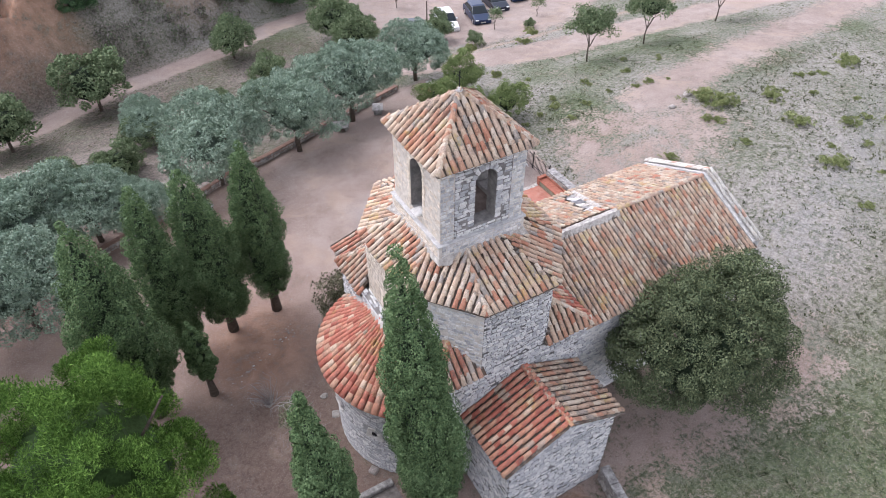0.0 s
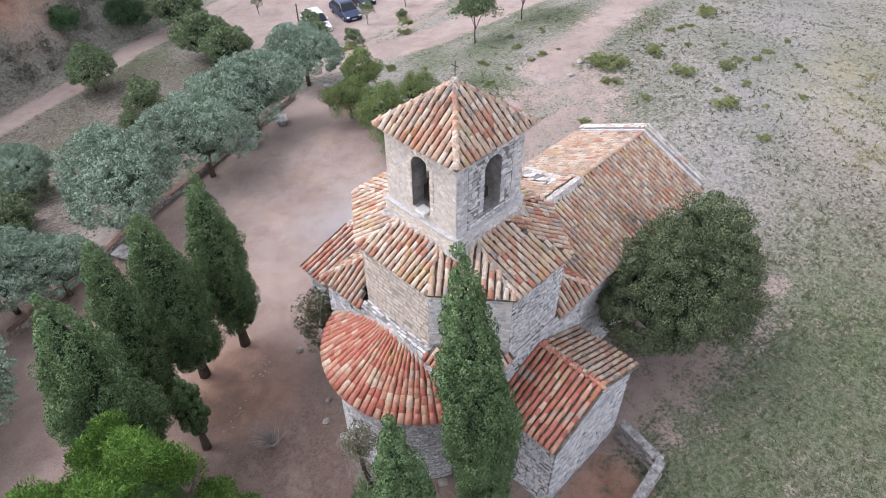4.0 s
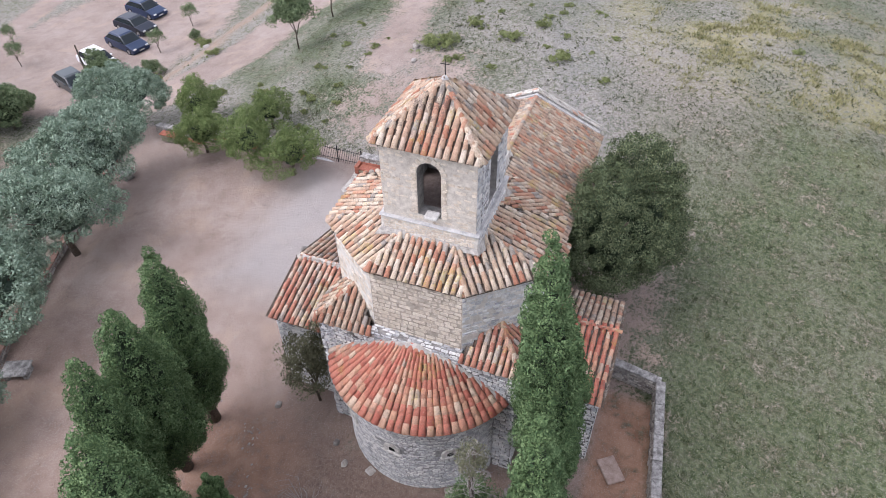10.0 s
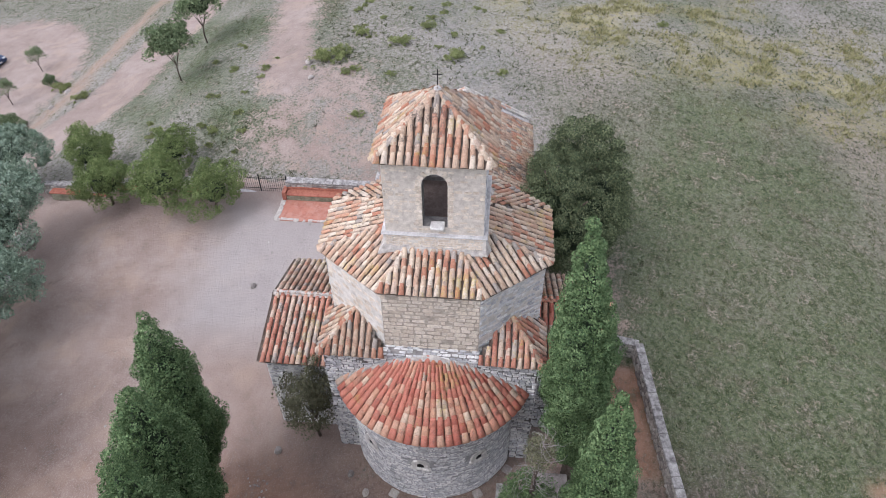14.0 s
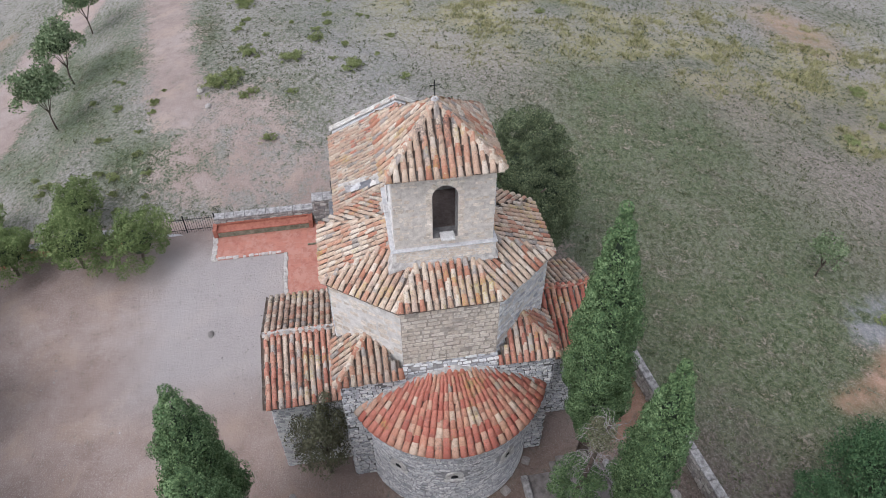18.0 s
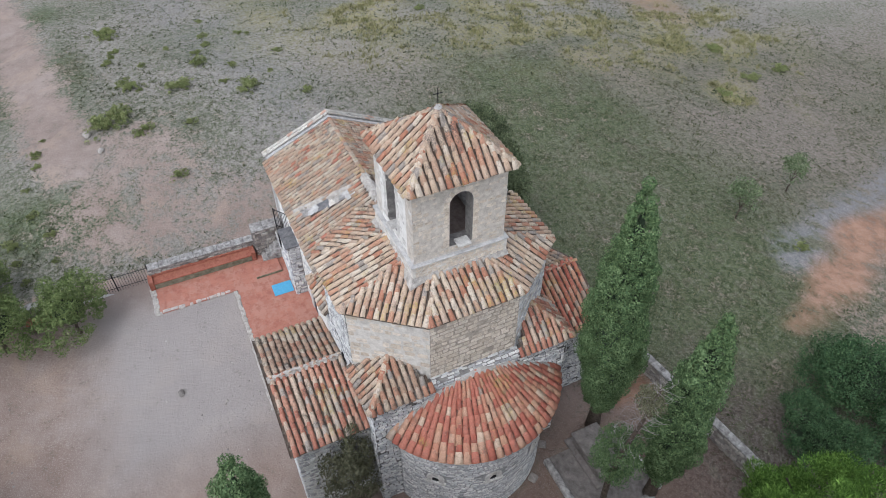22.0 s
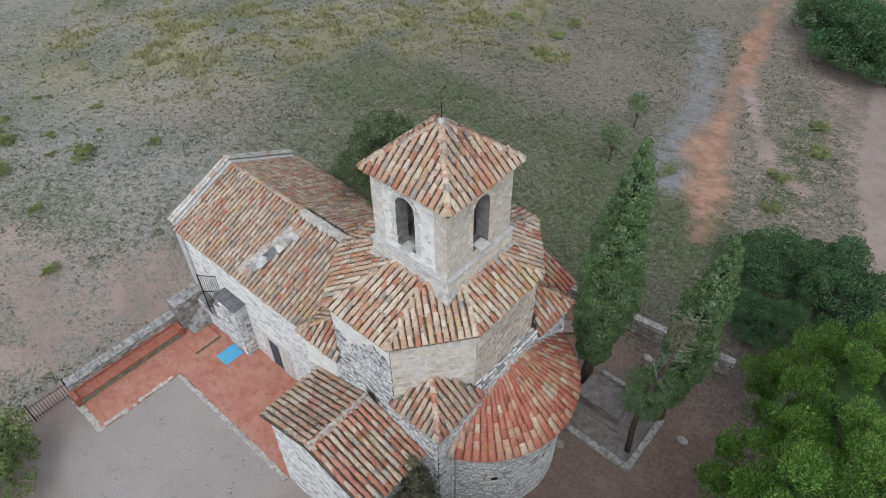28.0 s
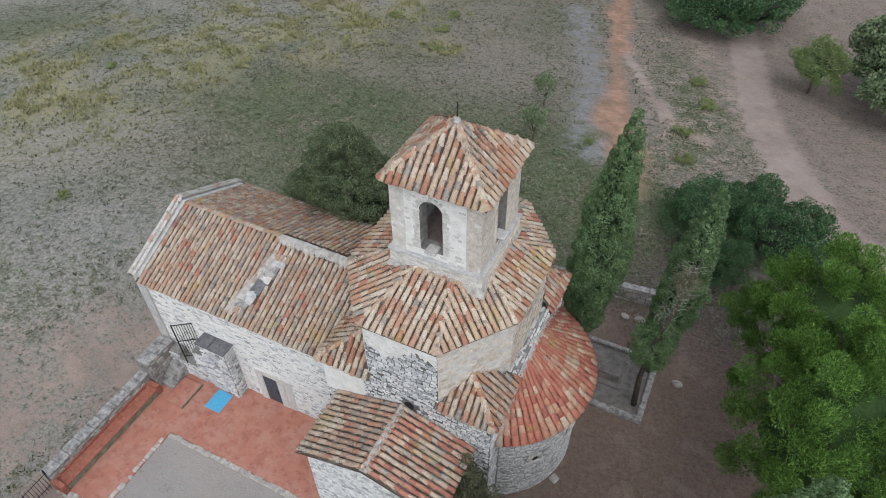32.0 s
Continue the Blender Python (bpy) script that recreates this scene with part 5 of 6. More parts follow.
def cypress(label, x, y, h, r, lean=(0, 0), seed=1, bare=0.1, fat=0.3, per=225, mat=None, taper=1.9):
    g = np.random.default_rng(seed)
    prof = lambda t: r * (min(1.0, 0.45 + 0.55 * (t / fat) ** 0.7) if t < fat else (1 - ((t - fat) / (1 - fat)) ** taper)) + 0.04
    h0 = h * bare
    n = int(27 * h * r)
    m = n * 8
    t = g.beta(1.0, 1.25, m)
    a = g.uniform(0, 2 * np.pi, m)
    rad = np.array([prof(q) for q in t]) * g.uniform(0.8, 0.98, m) * (1 + 0.16 * np.sin(3 * a + 11 * t + seed) + 0.11 * np.sin(5 * a - 23 * t))
    z = h0 + (h - h0) * t
    cen = np.stack([rad * np.cos(a), rad * np.sin(a), z], 1)
    cen[:, 0] += lean[0] * t
    cen[:, 1] += lean[1] * t
    cen = spread_out(cen, n, 30)
    rad = np.hypot(cen[:, 0] - lean[0] * (cen[:, 2] - h0) / (h - h0), cen[:, 1] - lean[1] * (cen[:, 2] - h0) / (h - h0))
    cr = g.uniform(0.2, 0.38, n) * min(1.0, 0.35 + 0.65 * r) * (0.62 + 0.38 * np.minimum(1, rad / r))
    q = leaf_cloud(cen, cr, int(per * 1.85), 0.066, 0.4, g, up=0.1, flat=1.1, shell=0.9, rand=0.1)
    tz = np.clip((q[:, 2, 2] - h0) / (h - h0), 0, 1)
    core = np.interp(tz, np.linspace(0, 1, 41), [prof(s) for s in np.linspace(0, 1, 41)]) * 0.72
    q = q[np.hypot(q[:, 2, 0] - lean[0] * tz, q[:, 2, 1] - lean[1] * tz) > core]
    sv, sf = lump(lambda s: prof(s) * 0.7, h0 + 0.1, h * 0.93, 12, 14, seed, 0.12)
    sv = [(p[0] + lean[0] * (p[2] - h0) / (h - h0), p[1] + lean[1] * (p[2] - h0) / (h - h0), p[2]) for p in sv]
    ob = thing("cypress_tree", label, "tree", (x, y, float(terr(x, y)) - 0.05), "cypress trees")
    part("trunk", mesh_of("trunk", *tube([(0, 0, -0.2), (lean[0] * .04, lean[1] * .04, h * .1), (lean[0] * .2, lean[1] * .2, h * .3), (lean[0] * .8, lean[1] * .8, h * .8)], 0.17 + 0.012 * h, 8, 0.25), M_BARK, True), ob)
    part("crown", crown_mesh("crown", q, mat or M_CYP, (sv, sf), M_INNER_SHADE), ob)
    return ob


def limbs(h, r, n, seed, base=0.2, bend=0.35, fork=0.35):
    g = random.Random(seed)
    k = h * fork
    geo = [tube([(0, 0, -.2), (g.uniform(-.1, .1), g.uniform(-.1, .1), k * .5), (g.uniform(-.2, .2), g.uniform(-.2, .2), k)], base, 8, 0.75)]
    for i in range(n):
        a = 2 * math.pi * (i + g.uniform(-.3, .3)) / n
        e = g.uniform(.55, .9)
        geo.append(tube([(0, 0, k * .85), (r * .3 * math.cos(a), r * .3 * math.sin(a), k + (h - k) * .3), (r * e * math.cos(a + bend), r * e * math.sin(a + bend), k + (h - k) * g.uniform(.45, .8))], base * .5, 6, 0.25))
    return mesh_of("trunk", *join(*geo), M_BARK, True)


def broadleaf_data(h, r, mat, seed, clumps, per, size, aspect, low=0.3, up=0.1, gap=0.25, crad=(0.3, 0.6), flat=0.75, solid=0.0, base=0.2, n_limb=5, droop=0.0, apart=0, inner=None):
    g = np.random.default_rng(seed)
    count, clumps = clumps, clumps * (8 if apart else 1)
    zc, rz = h * (1 + low) / 2, h * (1 - low) / 2
    d = g.normal(size=(clumps, 3))
    d /= np.linalg.norm(d, axis=1)[:, None]
    d[:, 2] = np.where(d[:, 2] < -0.35, -d[:, 2], d[:, 2])
    lumps = 1 + gap * (np.sin(2.3 * np.arctan2(d[:, 1], d[:, 0]) + seed) * 0.5 + np.sin(5 * d[:, 2] + 3.7 * d[:, 0] + seed * 2) * 0.5)
    rr = g.uniform(0.8 if apart else 0.5, 1.0, clumps) ** 0.45 * lumps
    cen = d * rr[:, None] * (r, r, rz) * 0.9 + (0, 0, zc)
    if apart:
        cen = spread_out(cen, count, apart)
    q = leaf_cloud(cen, g.uniform(*crad, len(cen)), per, size, aspect, g, up=up, flat=flat, droop=droop)
    sol = None
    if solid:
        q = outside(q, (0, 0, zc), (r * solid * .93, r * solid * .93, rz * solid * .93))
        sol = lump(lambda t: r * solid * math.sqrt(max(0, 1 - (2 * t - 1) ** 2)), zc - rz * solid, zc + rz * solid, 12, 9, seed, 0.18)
    return limbs(h, r, n_limb, seed, base), crown_mesh("crown", q, mat, sol, inner or M_INNER_SHADE)


def place_tree(name, label, data, x, y, s=1.0, turn=0.0, group="", cat="tree", sz=None):
    ob = thing(name, label, cat, (x, y, float(terr(x, y)) - 0.05), group)
    part("trunk", data[0], ob)
    part("crown", data[1], ob)
    ob.rotation_euler = (0, 0, turn)
    ob.scale = (s, s, sz or s)
    return ob


# ---- paving, walls and small things round the church ----


def terrace_mat():
    m, nt, b = base_mat("red_terrace_tile", 0.85, 0.3)
    p = world_pos(nt)
    br = nt.nodes.new("ShaderNodeTexBrick")
    nt.links.new(p, br.inputs["Vector"])
    br.offset = 0.0
    br.inputs["Scale"].default_value = 1.0
    br.inputs["Brick Width"].default_value = br.inputs["Row Height"].default_value = 0.42
    br.inputs["Mortar Size"].default_value = 0.008
    br.inputs["Color1"].default_value = (0.36, 0.152, 0.11, 1)
    br.inputs["Color2"].default_value = (0.41, 0.175, 0.125, 1)
    br.inputs["Mortar"].default_value = (0.33, 0.165, 0.125, 1)
    n = noise_tex(nt, 0.9, 8, 0.75, p)
    col = mixc(nt, mul(nt, thresh(nt, n, 0.42, 0.62), 0.6), br.outputs[0], (0.43, 0.235, 0.18))
    n2 = noise_tex(nt, 2.4, 8, 0.8, p)
    col = mixc(nt, mul(nt, thresh(nt, n2, 0.55, 0.7), 0.5), col, (0.26, 0.085, 0.06))
    nt.links.new(col, b.inputs["Base Color"])
    return m


M_TERR = terrace_mat()
M_MOSS = mortar_mat("mossy_render", (0.13, 0.135, 0.09), (0.3, 0.28, 0.21), 4)
M_RUBBLE = stone_mat("rubble_stone", [(0, (0.22, 0.2, 0.185)), (0.5, (0.36, 0.325, 0.295)), (1, (0.48, 0.45, 0.41))], 0.3)
M_RUBBLE_J = stone_mat("rubble_stone_joined", [(0, (0.22, 0.2, 0.185)), (0.5, (0.36, 0.325, 0.295)), (1, (0.48, 0.45, 0.41))], 0.3, True)
STONES[id(M_RUBBLE)] = [stone_mesh(M_RUBBLE, 60 + k) for k in range(6)]
JOINED[id(M_RUBBLE)] = M_RUBBLE_J
M_EARTH = mortar_mat("red_earth_wall", (0.17, 0.105, 0.08), (0.30, 0.19, 0.15), 4)
M_PINKSLAB = mortar_mat("pinkish_concrete", (0.32, 0.23, 0.19), (0.48, 0.37, 0.32), 4)
M_REDBRICK = mortar_mat("red_brick_coping", (0.27, 0.095, 0.065), (0.40, 0.165, 0.115), 5)

terrace = tagged(part("terrace", mesh_of("terrace", *prism([(-14.2, -11.3), (-11.6, -11.3), (-11.6, -7.1), (-3.0, -7.1), (-3.0, -3.5), (-14.2, -3.5)], -0.3, 0.06), M_TERR), None),
                 "L-shaped terrace paved with worn red clay tiles", "terrace", kind="structure")
for nm, b4 in (("kerb", (-11.6, -3.0, -7.32, -7.1)), ("kerb", (-11.8, -11.6, -11.5, -7.1)), ("kerb", (-14.1, -11.6, -11.55, -11.3))):
    part(nm, box(b4[0] + .02, b4[1] - .02, b4[2] + .02, b4[3] - .02, -0.3, 0.05, .02), terrace, "broken pale concrete kerb", M_RIDGE)
    along_x = b4[1] - b4[0] > b4[3] - b4[2]
    q0, q1 = (b4[0], b4[1]) if along_x else (b4[2], b4[3])
    while q0 < q1 - .15:
        ln = min(srand.uniform(.12, .45), q1 - q0)
        w0, w1 = srand.uniform(-.05, .03), srand.uniform(-.03, .06)
        bb = (q0 + .01, q0 + ln - .01, b4[2] + w0, b4[3] + w1) if along_x else (b4[0] + w0, b4[1] + w1, q0 + .01, q0 + ln - .01)
        if srand.random() > .12:
            part("kerb_stone", box(*bb, -.05, srand.uniform(.06, .11), .025), terrace, "", M_RIDGE)
        q0 += ln
bench = thing("terrace_bench", "long red-tiled masonry bench with mossy front", "bench", (-13.85, -8.5, 0.06))
part("bench_seat", box(-.32, .3, -2.75, 2.75, .38, .46, .02), bench, "red tile seat", M_REDBRICK)
part("bench_front", box(-.3, .26, -2.73, 2.73, 0, .38, .02), bench, "mossy grey render", M_MOSS)
part("bench_back", box(-.42, -.3, -2.75, 2.75, 0, .62, .02), bench, "red tile backing", M_REDBRICK)
part("bench_end", box(-.42, .3, 2.75, 3.0, 0, .62, .02), bench, "", M_REDBRICK)
part("bench_end", box(-.42, .3, -3.0, -2.75, 0, .62, .02), bench, "", M_REDBRICK)
stair = thing("stone_stair", "short flight of worn grey stone steps by the gate", "steps", (-13.55, -4.3, 0.06))
for k_ in range(4):
    part("stair_tread", box(-.42, .42, -.9 + .28 * k_, .75, .17 * k_, .17 * (k_ + 1), .03), stair, "", M_COPING)
step = thing("terrace_step", "low red-tiled masonry step with pale edge", "step", (-12.75, -5.15, 0.06))
part("step_body", box(-.35, .75, -.75, .75, 0, .14, .02), step, "", M_TERR)
part("step_edge", box(.75, .79, -.75, .75, 0, .145, .01), step, "", M_MOSS)
mat_b = tagged(part("blue_mat", box(-11.1, -10.2, -5.3, -4.2, 0.063, 0.09, .01), None, "", M_BLUE), "flat bright blue mat lying on the terrace", "mat")


def stone_wall(name, label, pts, h, thick, mat_core, stone, cap=None, keep=60, z_off=0.0):
    w = thing(name, label, "wall", (0, 0, 0), kind="structure")
    for (a, b) in zip(pts, pts[1:]):
        a3, b3 = Vector((*a, 0)), Vector((*b, 0))
        u = (b3 - a3).normalized()
        n = Vector((-u.y, u.x, 0))
        za, zb = float(terr(*a)) + z_off, float(terr(*b)) + z_off
        v = []
        for dz in (-0.3, None):
            for p, z in ((a3, za), (b3, zb)):
                for s in (-1, 1):
                    v.append(tuple(p + n * s * thick / 2 + Vector((0, 0, z + (dz if dz is not None else h)))))
        f = [(0, 1, 3, 2), (4, 6, 7, 5), (0, 2, 6, 4), (1, 5, 7, 3), (0, 4, 5, 1), (2, 3, 7, 6)]
        seg = part("wall_core", mesh_of("wall_core", v, f, mat_core), w)
        for p, q, s in ((a3, b3, -1), (b3, a3, 1)):
            uu = (q - p).normalized()
            nn = uu.cross(Vector((0, 0, 1)))
            zz0, zz1 = (za, zb) if s < 0 else (zb, za)
            L = (q - p).length
            wh = lambda t, hh, p=p, uu=uu, nn=nn, zz0=zz0, zz1=zz1, L=L: (p + uu * t + nn * thick / 2 + Vector((0, 0, zz0 + (zz1 - zz0) * t / L + hh)), uu, Vector((0, 0, 1)), nn)
            lay_stones(seg, wh, L, h - 0.03, stone, course=(0.14, 0.26), length=(0.2, 0.42), keep=keep, proud=0.05, miss=0.05)
        if cap:
            x = 0.0
            L = (b3 - a3).length
            while x < L - 0.1:
                ln = min(srand.uniform(0.5, 0.9), L - x)
                c = a3 + u * (x + ln / 2)
                z = za + (zb - za) * (x + ln / 2) / L + h
                part("coping_stone", box(-ln / 2 + .01, ln / 2 - .01, -thick / 2 - .04, thick / 2 + .04, 0, .09, .025), seg, "", cap,
                     Matrix.Translation((c.x, c.y, z)) @ Matrix.Rotation(math.atan2(u.y, u.x), 4, 'Z') @ Euler((radians(srand.uniform(-2, 2)), radians(srand.uniform(-1.5, 1.5)), 0)).to_matrix().to_4x4())
                x += ln
    return w


stone_wall("terrace_wall", "low rubble wall with flat grey coping beside the terrace", [(-14.5, -11.4), (-14.5, -5.4)], 0.95, 0.5, M_MORTAR, M_RUBBLE, M_COPING, 120)
stone_wall("pillar_wall", "higher rubble wall joining the church", [(-14.35, -5.4), (-14.35, -3.65)], 1.75, 0.75, M_MORTAR, M_RUBBLE, M_COPING, 60)
stone_wall("yard_wall", "low stone wall with coping under small trees", [(-14.5, -15.1), (-14.2, -20), (-13.8, -24.5), (-14.6, -28.6)], 0.75, 0.45, M_MORTAR, M_RUBBLE, M_COPING, 24)
stone_wall("retaining_wall", "low reddish retaining wall along the yard", [(14, -18.4), (8.2, -20.6), (4.5, -22.6), (1.3, -23.9), (-2.8, -26), (-7.5, -28.2), (-12.4, -30.4)], 0.5, 0.35, M_EARTH, M_RUBBLE, None, 16)
stone_wall("graveyard_wall", "low wall with pale coping round a sunken plot", [(-3.3, 7.45), (-2.85, 9.75), (2.2, 10.2), (9.5, 11.0)], 0.95, 0.34, M_MORTAR, M_RUBBLE, M_COPING, 60)
for y0, y1 in ((-27.5, -23.5), (-22.5, -19), (-17.8, -15.4)):
    bn = thing("yard_bench", "red-tiled masonry bench against the yard wall", "bench", (-13.55, (y0 + y1) / 2, float(terr(-13.5, (y0 + y1) / 2))), "yard benches")
    hl = (y1 - y0) / 2
    part("bench_seat", box(-.35, .22, -hl, hl, .36, .44, .02), bn, "red tile seat", M_REDBRICK)
    part("bench_base", box(-.35, .16, -hl + .05, hl - .05, -.2, .36, .02), bn, "grey render", M_MOSS)

fence = thing("iron_fence", "black iron fence with a gate on a low kerb", "fence", (-14.45, -13.2, -0.1))
part("fence_kerb", box(-.2, .2, -1.9, 1.8, -.2, .1, .03), fence, "", M_CEMENT)
for z in (0.35, 1.15):
    part("rail", mesh_of("rail", *tube([(0, -1.85, z), (0, 1.8, z)], .018), M_IRON), fence)
bar = mesh_of("bar", *tube([(0, 0, .1), (0, 0, 1.3)], .012, 5), M_IRON)
for k in range(27):
    part("bar", bar, fence, m=Matrix.Translation((0, -1.82 + k * .139, 0)))
for y in (-1.87, 0.0, 1.82):
    part("post", box(-.03, .03, y - .03, y + .03, 0, 1.45), fence, "", M_IRON)

# buttress with slate top, stair flank and open iron gate beside the nave
butt = thing("buttress", "stacked stone buttress with dark slate top", "buttress", (-10.6, -3.5, 0))
bcore = part("buttress_core", box(-.75, .75, -.62, .0, -.2, 3.55), butt, "", M_MORTAR)
wall_stones(bcore, (-.75, -.62), (.75, -.62), 0, 3.55, M_STONE, keep=90, course=(0.08, 0.15), length=(.2, .5), proud=.05)
wall_stones(bcore, (.75, -.62), (.75, 0), 0, 3.55, M_STONE, keep=50, course=(0.08, 0.15), length=(.2, .4), proud=.05)
wall_stones(bcore, (-.75, 0), (-.75, -.62), 0, 3.55, M_STONE, keep=50, course=(0.08, 0.15), length=(.2, .4), proud=.05)
for k, (a, b) in enumerate(((-.85, -.1), (-.08, .85))):
    part("slate_cap", box(a, b, -.75, .0, 3.55, 3.66, .03), butt, "dark slate slab", M_SLATE)
low = thing("stair_flank", "stepped rubble stair flank against the nave wall", "steps", (-12.5, -3.5, 0))
for k, (a, b, hh) in enumerate(((-1.6, -0.8, 1.5), (-0.8, .3, 1.1), (.3, 1.15, 2.4))):
    lc = part("stair_block", box(a, b, -.55, 0, -.2, hh, .03), low, "", M_MORTAR)
    wall_stones(lc, (a, -.55), (b, -.55), 0, hh - .05, M_STONE, keep=40, course=(0.09, 0.17), length=(.2, .45), proud=.04)
gate = thing("iron_gate", "open black iron gate above the stair", "gate", (-12.9, -4.05, 1.45))
gate.rotation_euler = (0, 0, radians(35))
gate.scale = (1.1, 1.1, 1.3)
for x in (0, .95):
    part("gate_post", mesh_of("gate_post", *tube([(x, 0, -.6 if x == 0 else 0), (x, 0, 1.95)], .03), M_IRON), gate)
for z in (.1, 1.0, 1.9):
    part("gate_rail", mesh_of("gate_rail", *tube([(0, 0, z), (.95, 0, z)], .02), M_IRON), gate)
gb = mesh_of("gate_bar", *tube([(0, 0, .1), (0, 0, 1.9)], .012, 5), M_IRON)
for k in range(1, 9):
    part("gate_bar", gb, gate, m=Matrix.Translation((k * .106, 0, 0)))
rail = thing("iron_handrail", "bent black iron handrail on the stair", "handrail", (-12.1, -4.0, 1.2))
part("rail", mesh_of("rail", *tube([(0, 0, 1.0), (1.1, 0, .75), (1.15, 0, -.1)], .022), M_IRON), rail)
for k in range(6):
    part("bar", mesh_of("bar", *tube([(.1 + k * .17, 0, .98 - k * .04), (.1 + k * .17, 0, .1)], .012, 5), M_IRON), rail)

# tomb plot by the apse
plot = thing("tomb_kerb", "worn pale concrete kerb round a tomb plot", "kerb", (0, 0, 0))
for b4 in ((4.75, 8.3, 2.95, 3.25), (8.0, 8.3, 3.25, 6.4), (4.6, 8.0, 6.75, 7.0)):
    part("kerb_stone", box(b4[0], b4[1], b4[2], b4[3], -.2, .26, .05), plot, "", M_COPING)
part("plot_floor", box(4.7, 8.0, 3.25, 6.75, -.2, .05), plot, "cracked dark floor", M_GRAVE)
tomb = thing("tomb", "grey stone tomb chest with weathered slab", "tomb", (5.6, 5.2, 0.05))
part("tomb_body", box(-1.05, 1.05, -.6, .6, 0, .75, .04), tomb, "", M_GRAVE)
part("tomb_slab", box(-1.15, 1.15, -.7, .7, .75, .87, .03), tomb, "worn grey slab", M_GRAVE)
part("tomb_foot", box(-1.3, 1.3, -.85, .85, 0, .18, .03), tomb, "", M_GRAVE)
curb = thing("apse_footing", "low stone footing ring at the apse base", "footing", (0, 0, 0))
for k in range(30):
    t = radians(-62 + 124 * k / 29 + srand.uniform(-1.2, 1.2))
    if srand.random() < .8:
        continue
    part("footing_stone", box(-.17, .2, -.2, .2, -.2, .07 + srand.uniform(-.05, .06), .05), curb, "", M_RUBBLE, Matrix.Translation((AX + 3.85 * math.cos(t), AY + 3.85 * math.sin(t), 0)) @ Matrix.Rotation(t, 4, 'Z'))
hut = thing("stone_slab", "broken pinkish slab lying in the sunken plot", "slab", (1.9, 8.4, .05))
part("slab_piece", box(-.6, .6, -.4, .4, 0, .12, .03), hut, "", M_PINKSLAB)
hut.rotation_euler = (radians(4), 0, radians(35))
for x, y, lx, ly, a in ((6.9, -19.9, .5, 1.3, 25), (-9.0, -27.0, .45, 1.2, -25), (-5.2, -25.6, .5, 1.2, 60)):
    sb = thing("stone_bench", "plain pale stone bench on two blocks", "bench", (x, y, float(terr(x, y))), "stone benches")
    sb.rotation_euler = (0, 0, radians(a))
    part("seat", box(-lx, lx, -ly / 2, ly / 2, .38, .48, .03), sb, "", M_COPING)
    for s in (-1, 1):
        part("block", box(-lx * .7, lx * .7, s * ly * .35 - .12, s * ly * .35 + .12, -.1, .38, .02), sb, "", M_COPING)
for k, (x, y, s) in enumerate(((4.0, -6.9, .16), (-5.9, -11.1, .17), (9.4, 6.0, .22), (5.9, 9.2, .2), (6.7, 9.3, .24), (3.2, -3.0, .12), (4.8, -3.4, .14), (5.6, -2.6, .15), (-26.6, -12.6, .22), (-28.9, -13.3, .28), (-31.6, -37.2, .3), (-29, -37.4, .25))):
    bm = bmesh.new()
    bmesh.ops.create_icosphere(bm, subdivisions=2, radius=1)
    for vv in bm.verts:
        vv.co *= 1 + 0.25 * noise.noise(vv.co * 1.3 + Vector((k * 7, 0, 0)))
    ob = tagged(part("boulder", bm, None, "", M_RUBBLE, Matrix.Translation((x, y, float(terr(x, y)) + s * .25)) @ Matrix.Diagonal((s * 1.3, s, s * .7, 1))), "loose pale grey stone lying on the ground", "stone", "loose stones")

# ---- trees ----
cypress("tall dark green cypress beside the apse", 4.15, 6.0, 15.2, 1.05, (.6, -1.1), 3, .15, .3, per=190)
cypress("slender leaning cypress by the tomb", 7.95, 6.35, 12.3, .84, (.4, -.5), 4, .16, .3, per=190)
cypress("dense pointed cypress at the yard edge", 5.65, -9.3, 11.0, 1.08, (.1, .45), 5, .15, .3, per=150, taper=2.0)
cypress("broad dense cypress beside another", 8.15, -9.0, 11.1, 1.4, (.35, .85), 6, .14, .28, per=130, taper=1.8)
cypress("slim dark cypress behind another", 10.4, -8.4, 11.2, 1.0, (.15, .7), 7, .1, .3, per=150, taper=1.9)
cypress("broad greyish cypress near the pine", 12.75, -5.5, 12.4, 1.55, (.1, .7), 8, .1, .3, per=130, taper=1.9)
cypress("small young dark cypress", 10.2, -5.4, 5.8, .45, (.05, .6), 9, .27, .3)

OAK = broadleaf_data(8.6, 3.25, M_OAK, 21, 170, 800, .09, .32, low=.0, gap=.34, crad=(.36, .78), solid=.64, base=.3, apart=30)
place_tree("holm_oak", "dense round dark green evergreen oak by the nave", OAK, -8.95, 6.2)
olive = [broadleaf_data(5.6, 3.2, M_OLIVE, 31 + k, 160, 240, .14, .26, low=.24, gap=.38, crad=(.3, .56), base=.22, solid=.55, up=.5, inner=M_INNER_SHADE_OLIVE, apart=25) for k in range(3)]
OLV = [(5.06, -22.2, 1.06, .3), (-1.2, -23.9, 1.0, 1.7), (-6.6, -26.6, 1.1, 3.1), (-14.9, -31.5, .9, .9), (10.5, -19.2, .68, 2.2), (13.1, -20.0, .8, 4.0), (16.3, -20.5, 1.0, 5.1), (17.2, -14.2, .95, 1.1), (20.5, -22, 1.0, 2.0), (7.8, -33.7, .62, .4), (21, -12, 1.05, 3.3)]
for k, (x, y, s, a) in enumerate(OLV):
    place_tree("olive_tree", "spreading silvery grey-green olive tree with gnarled trunk", olive[k % 3], x, y, s, a, "olive trees")
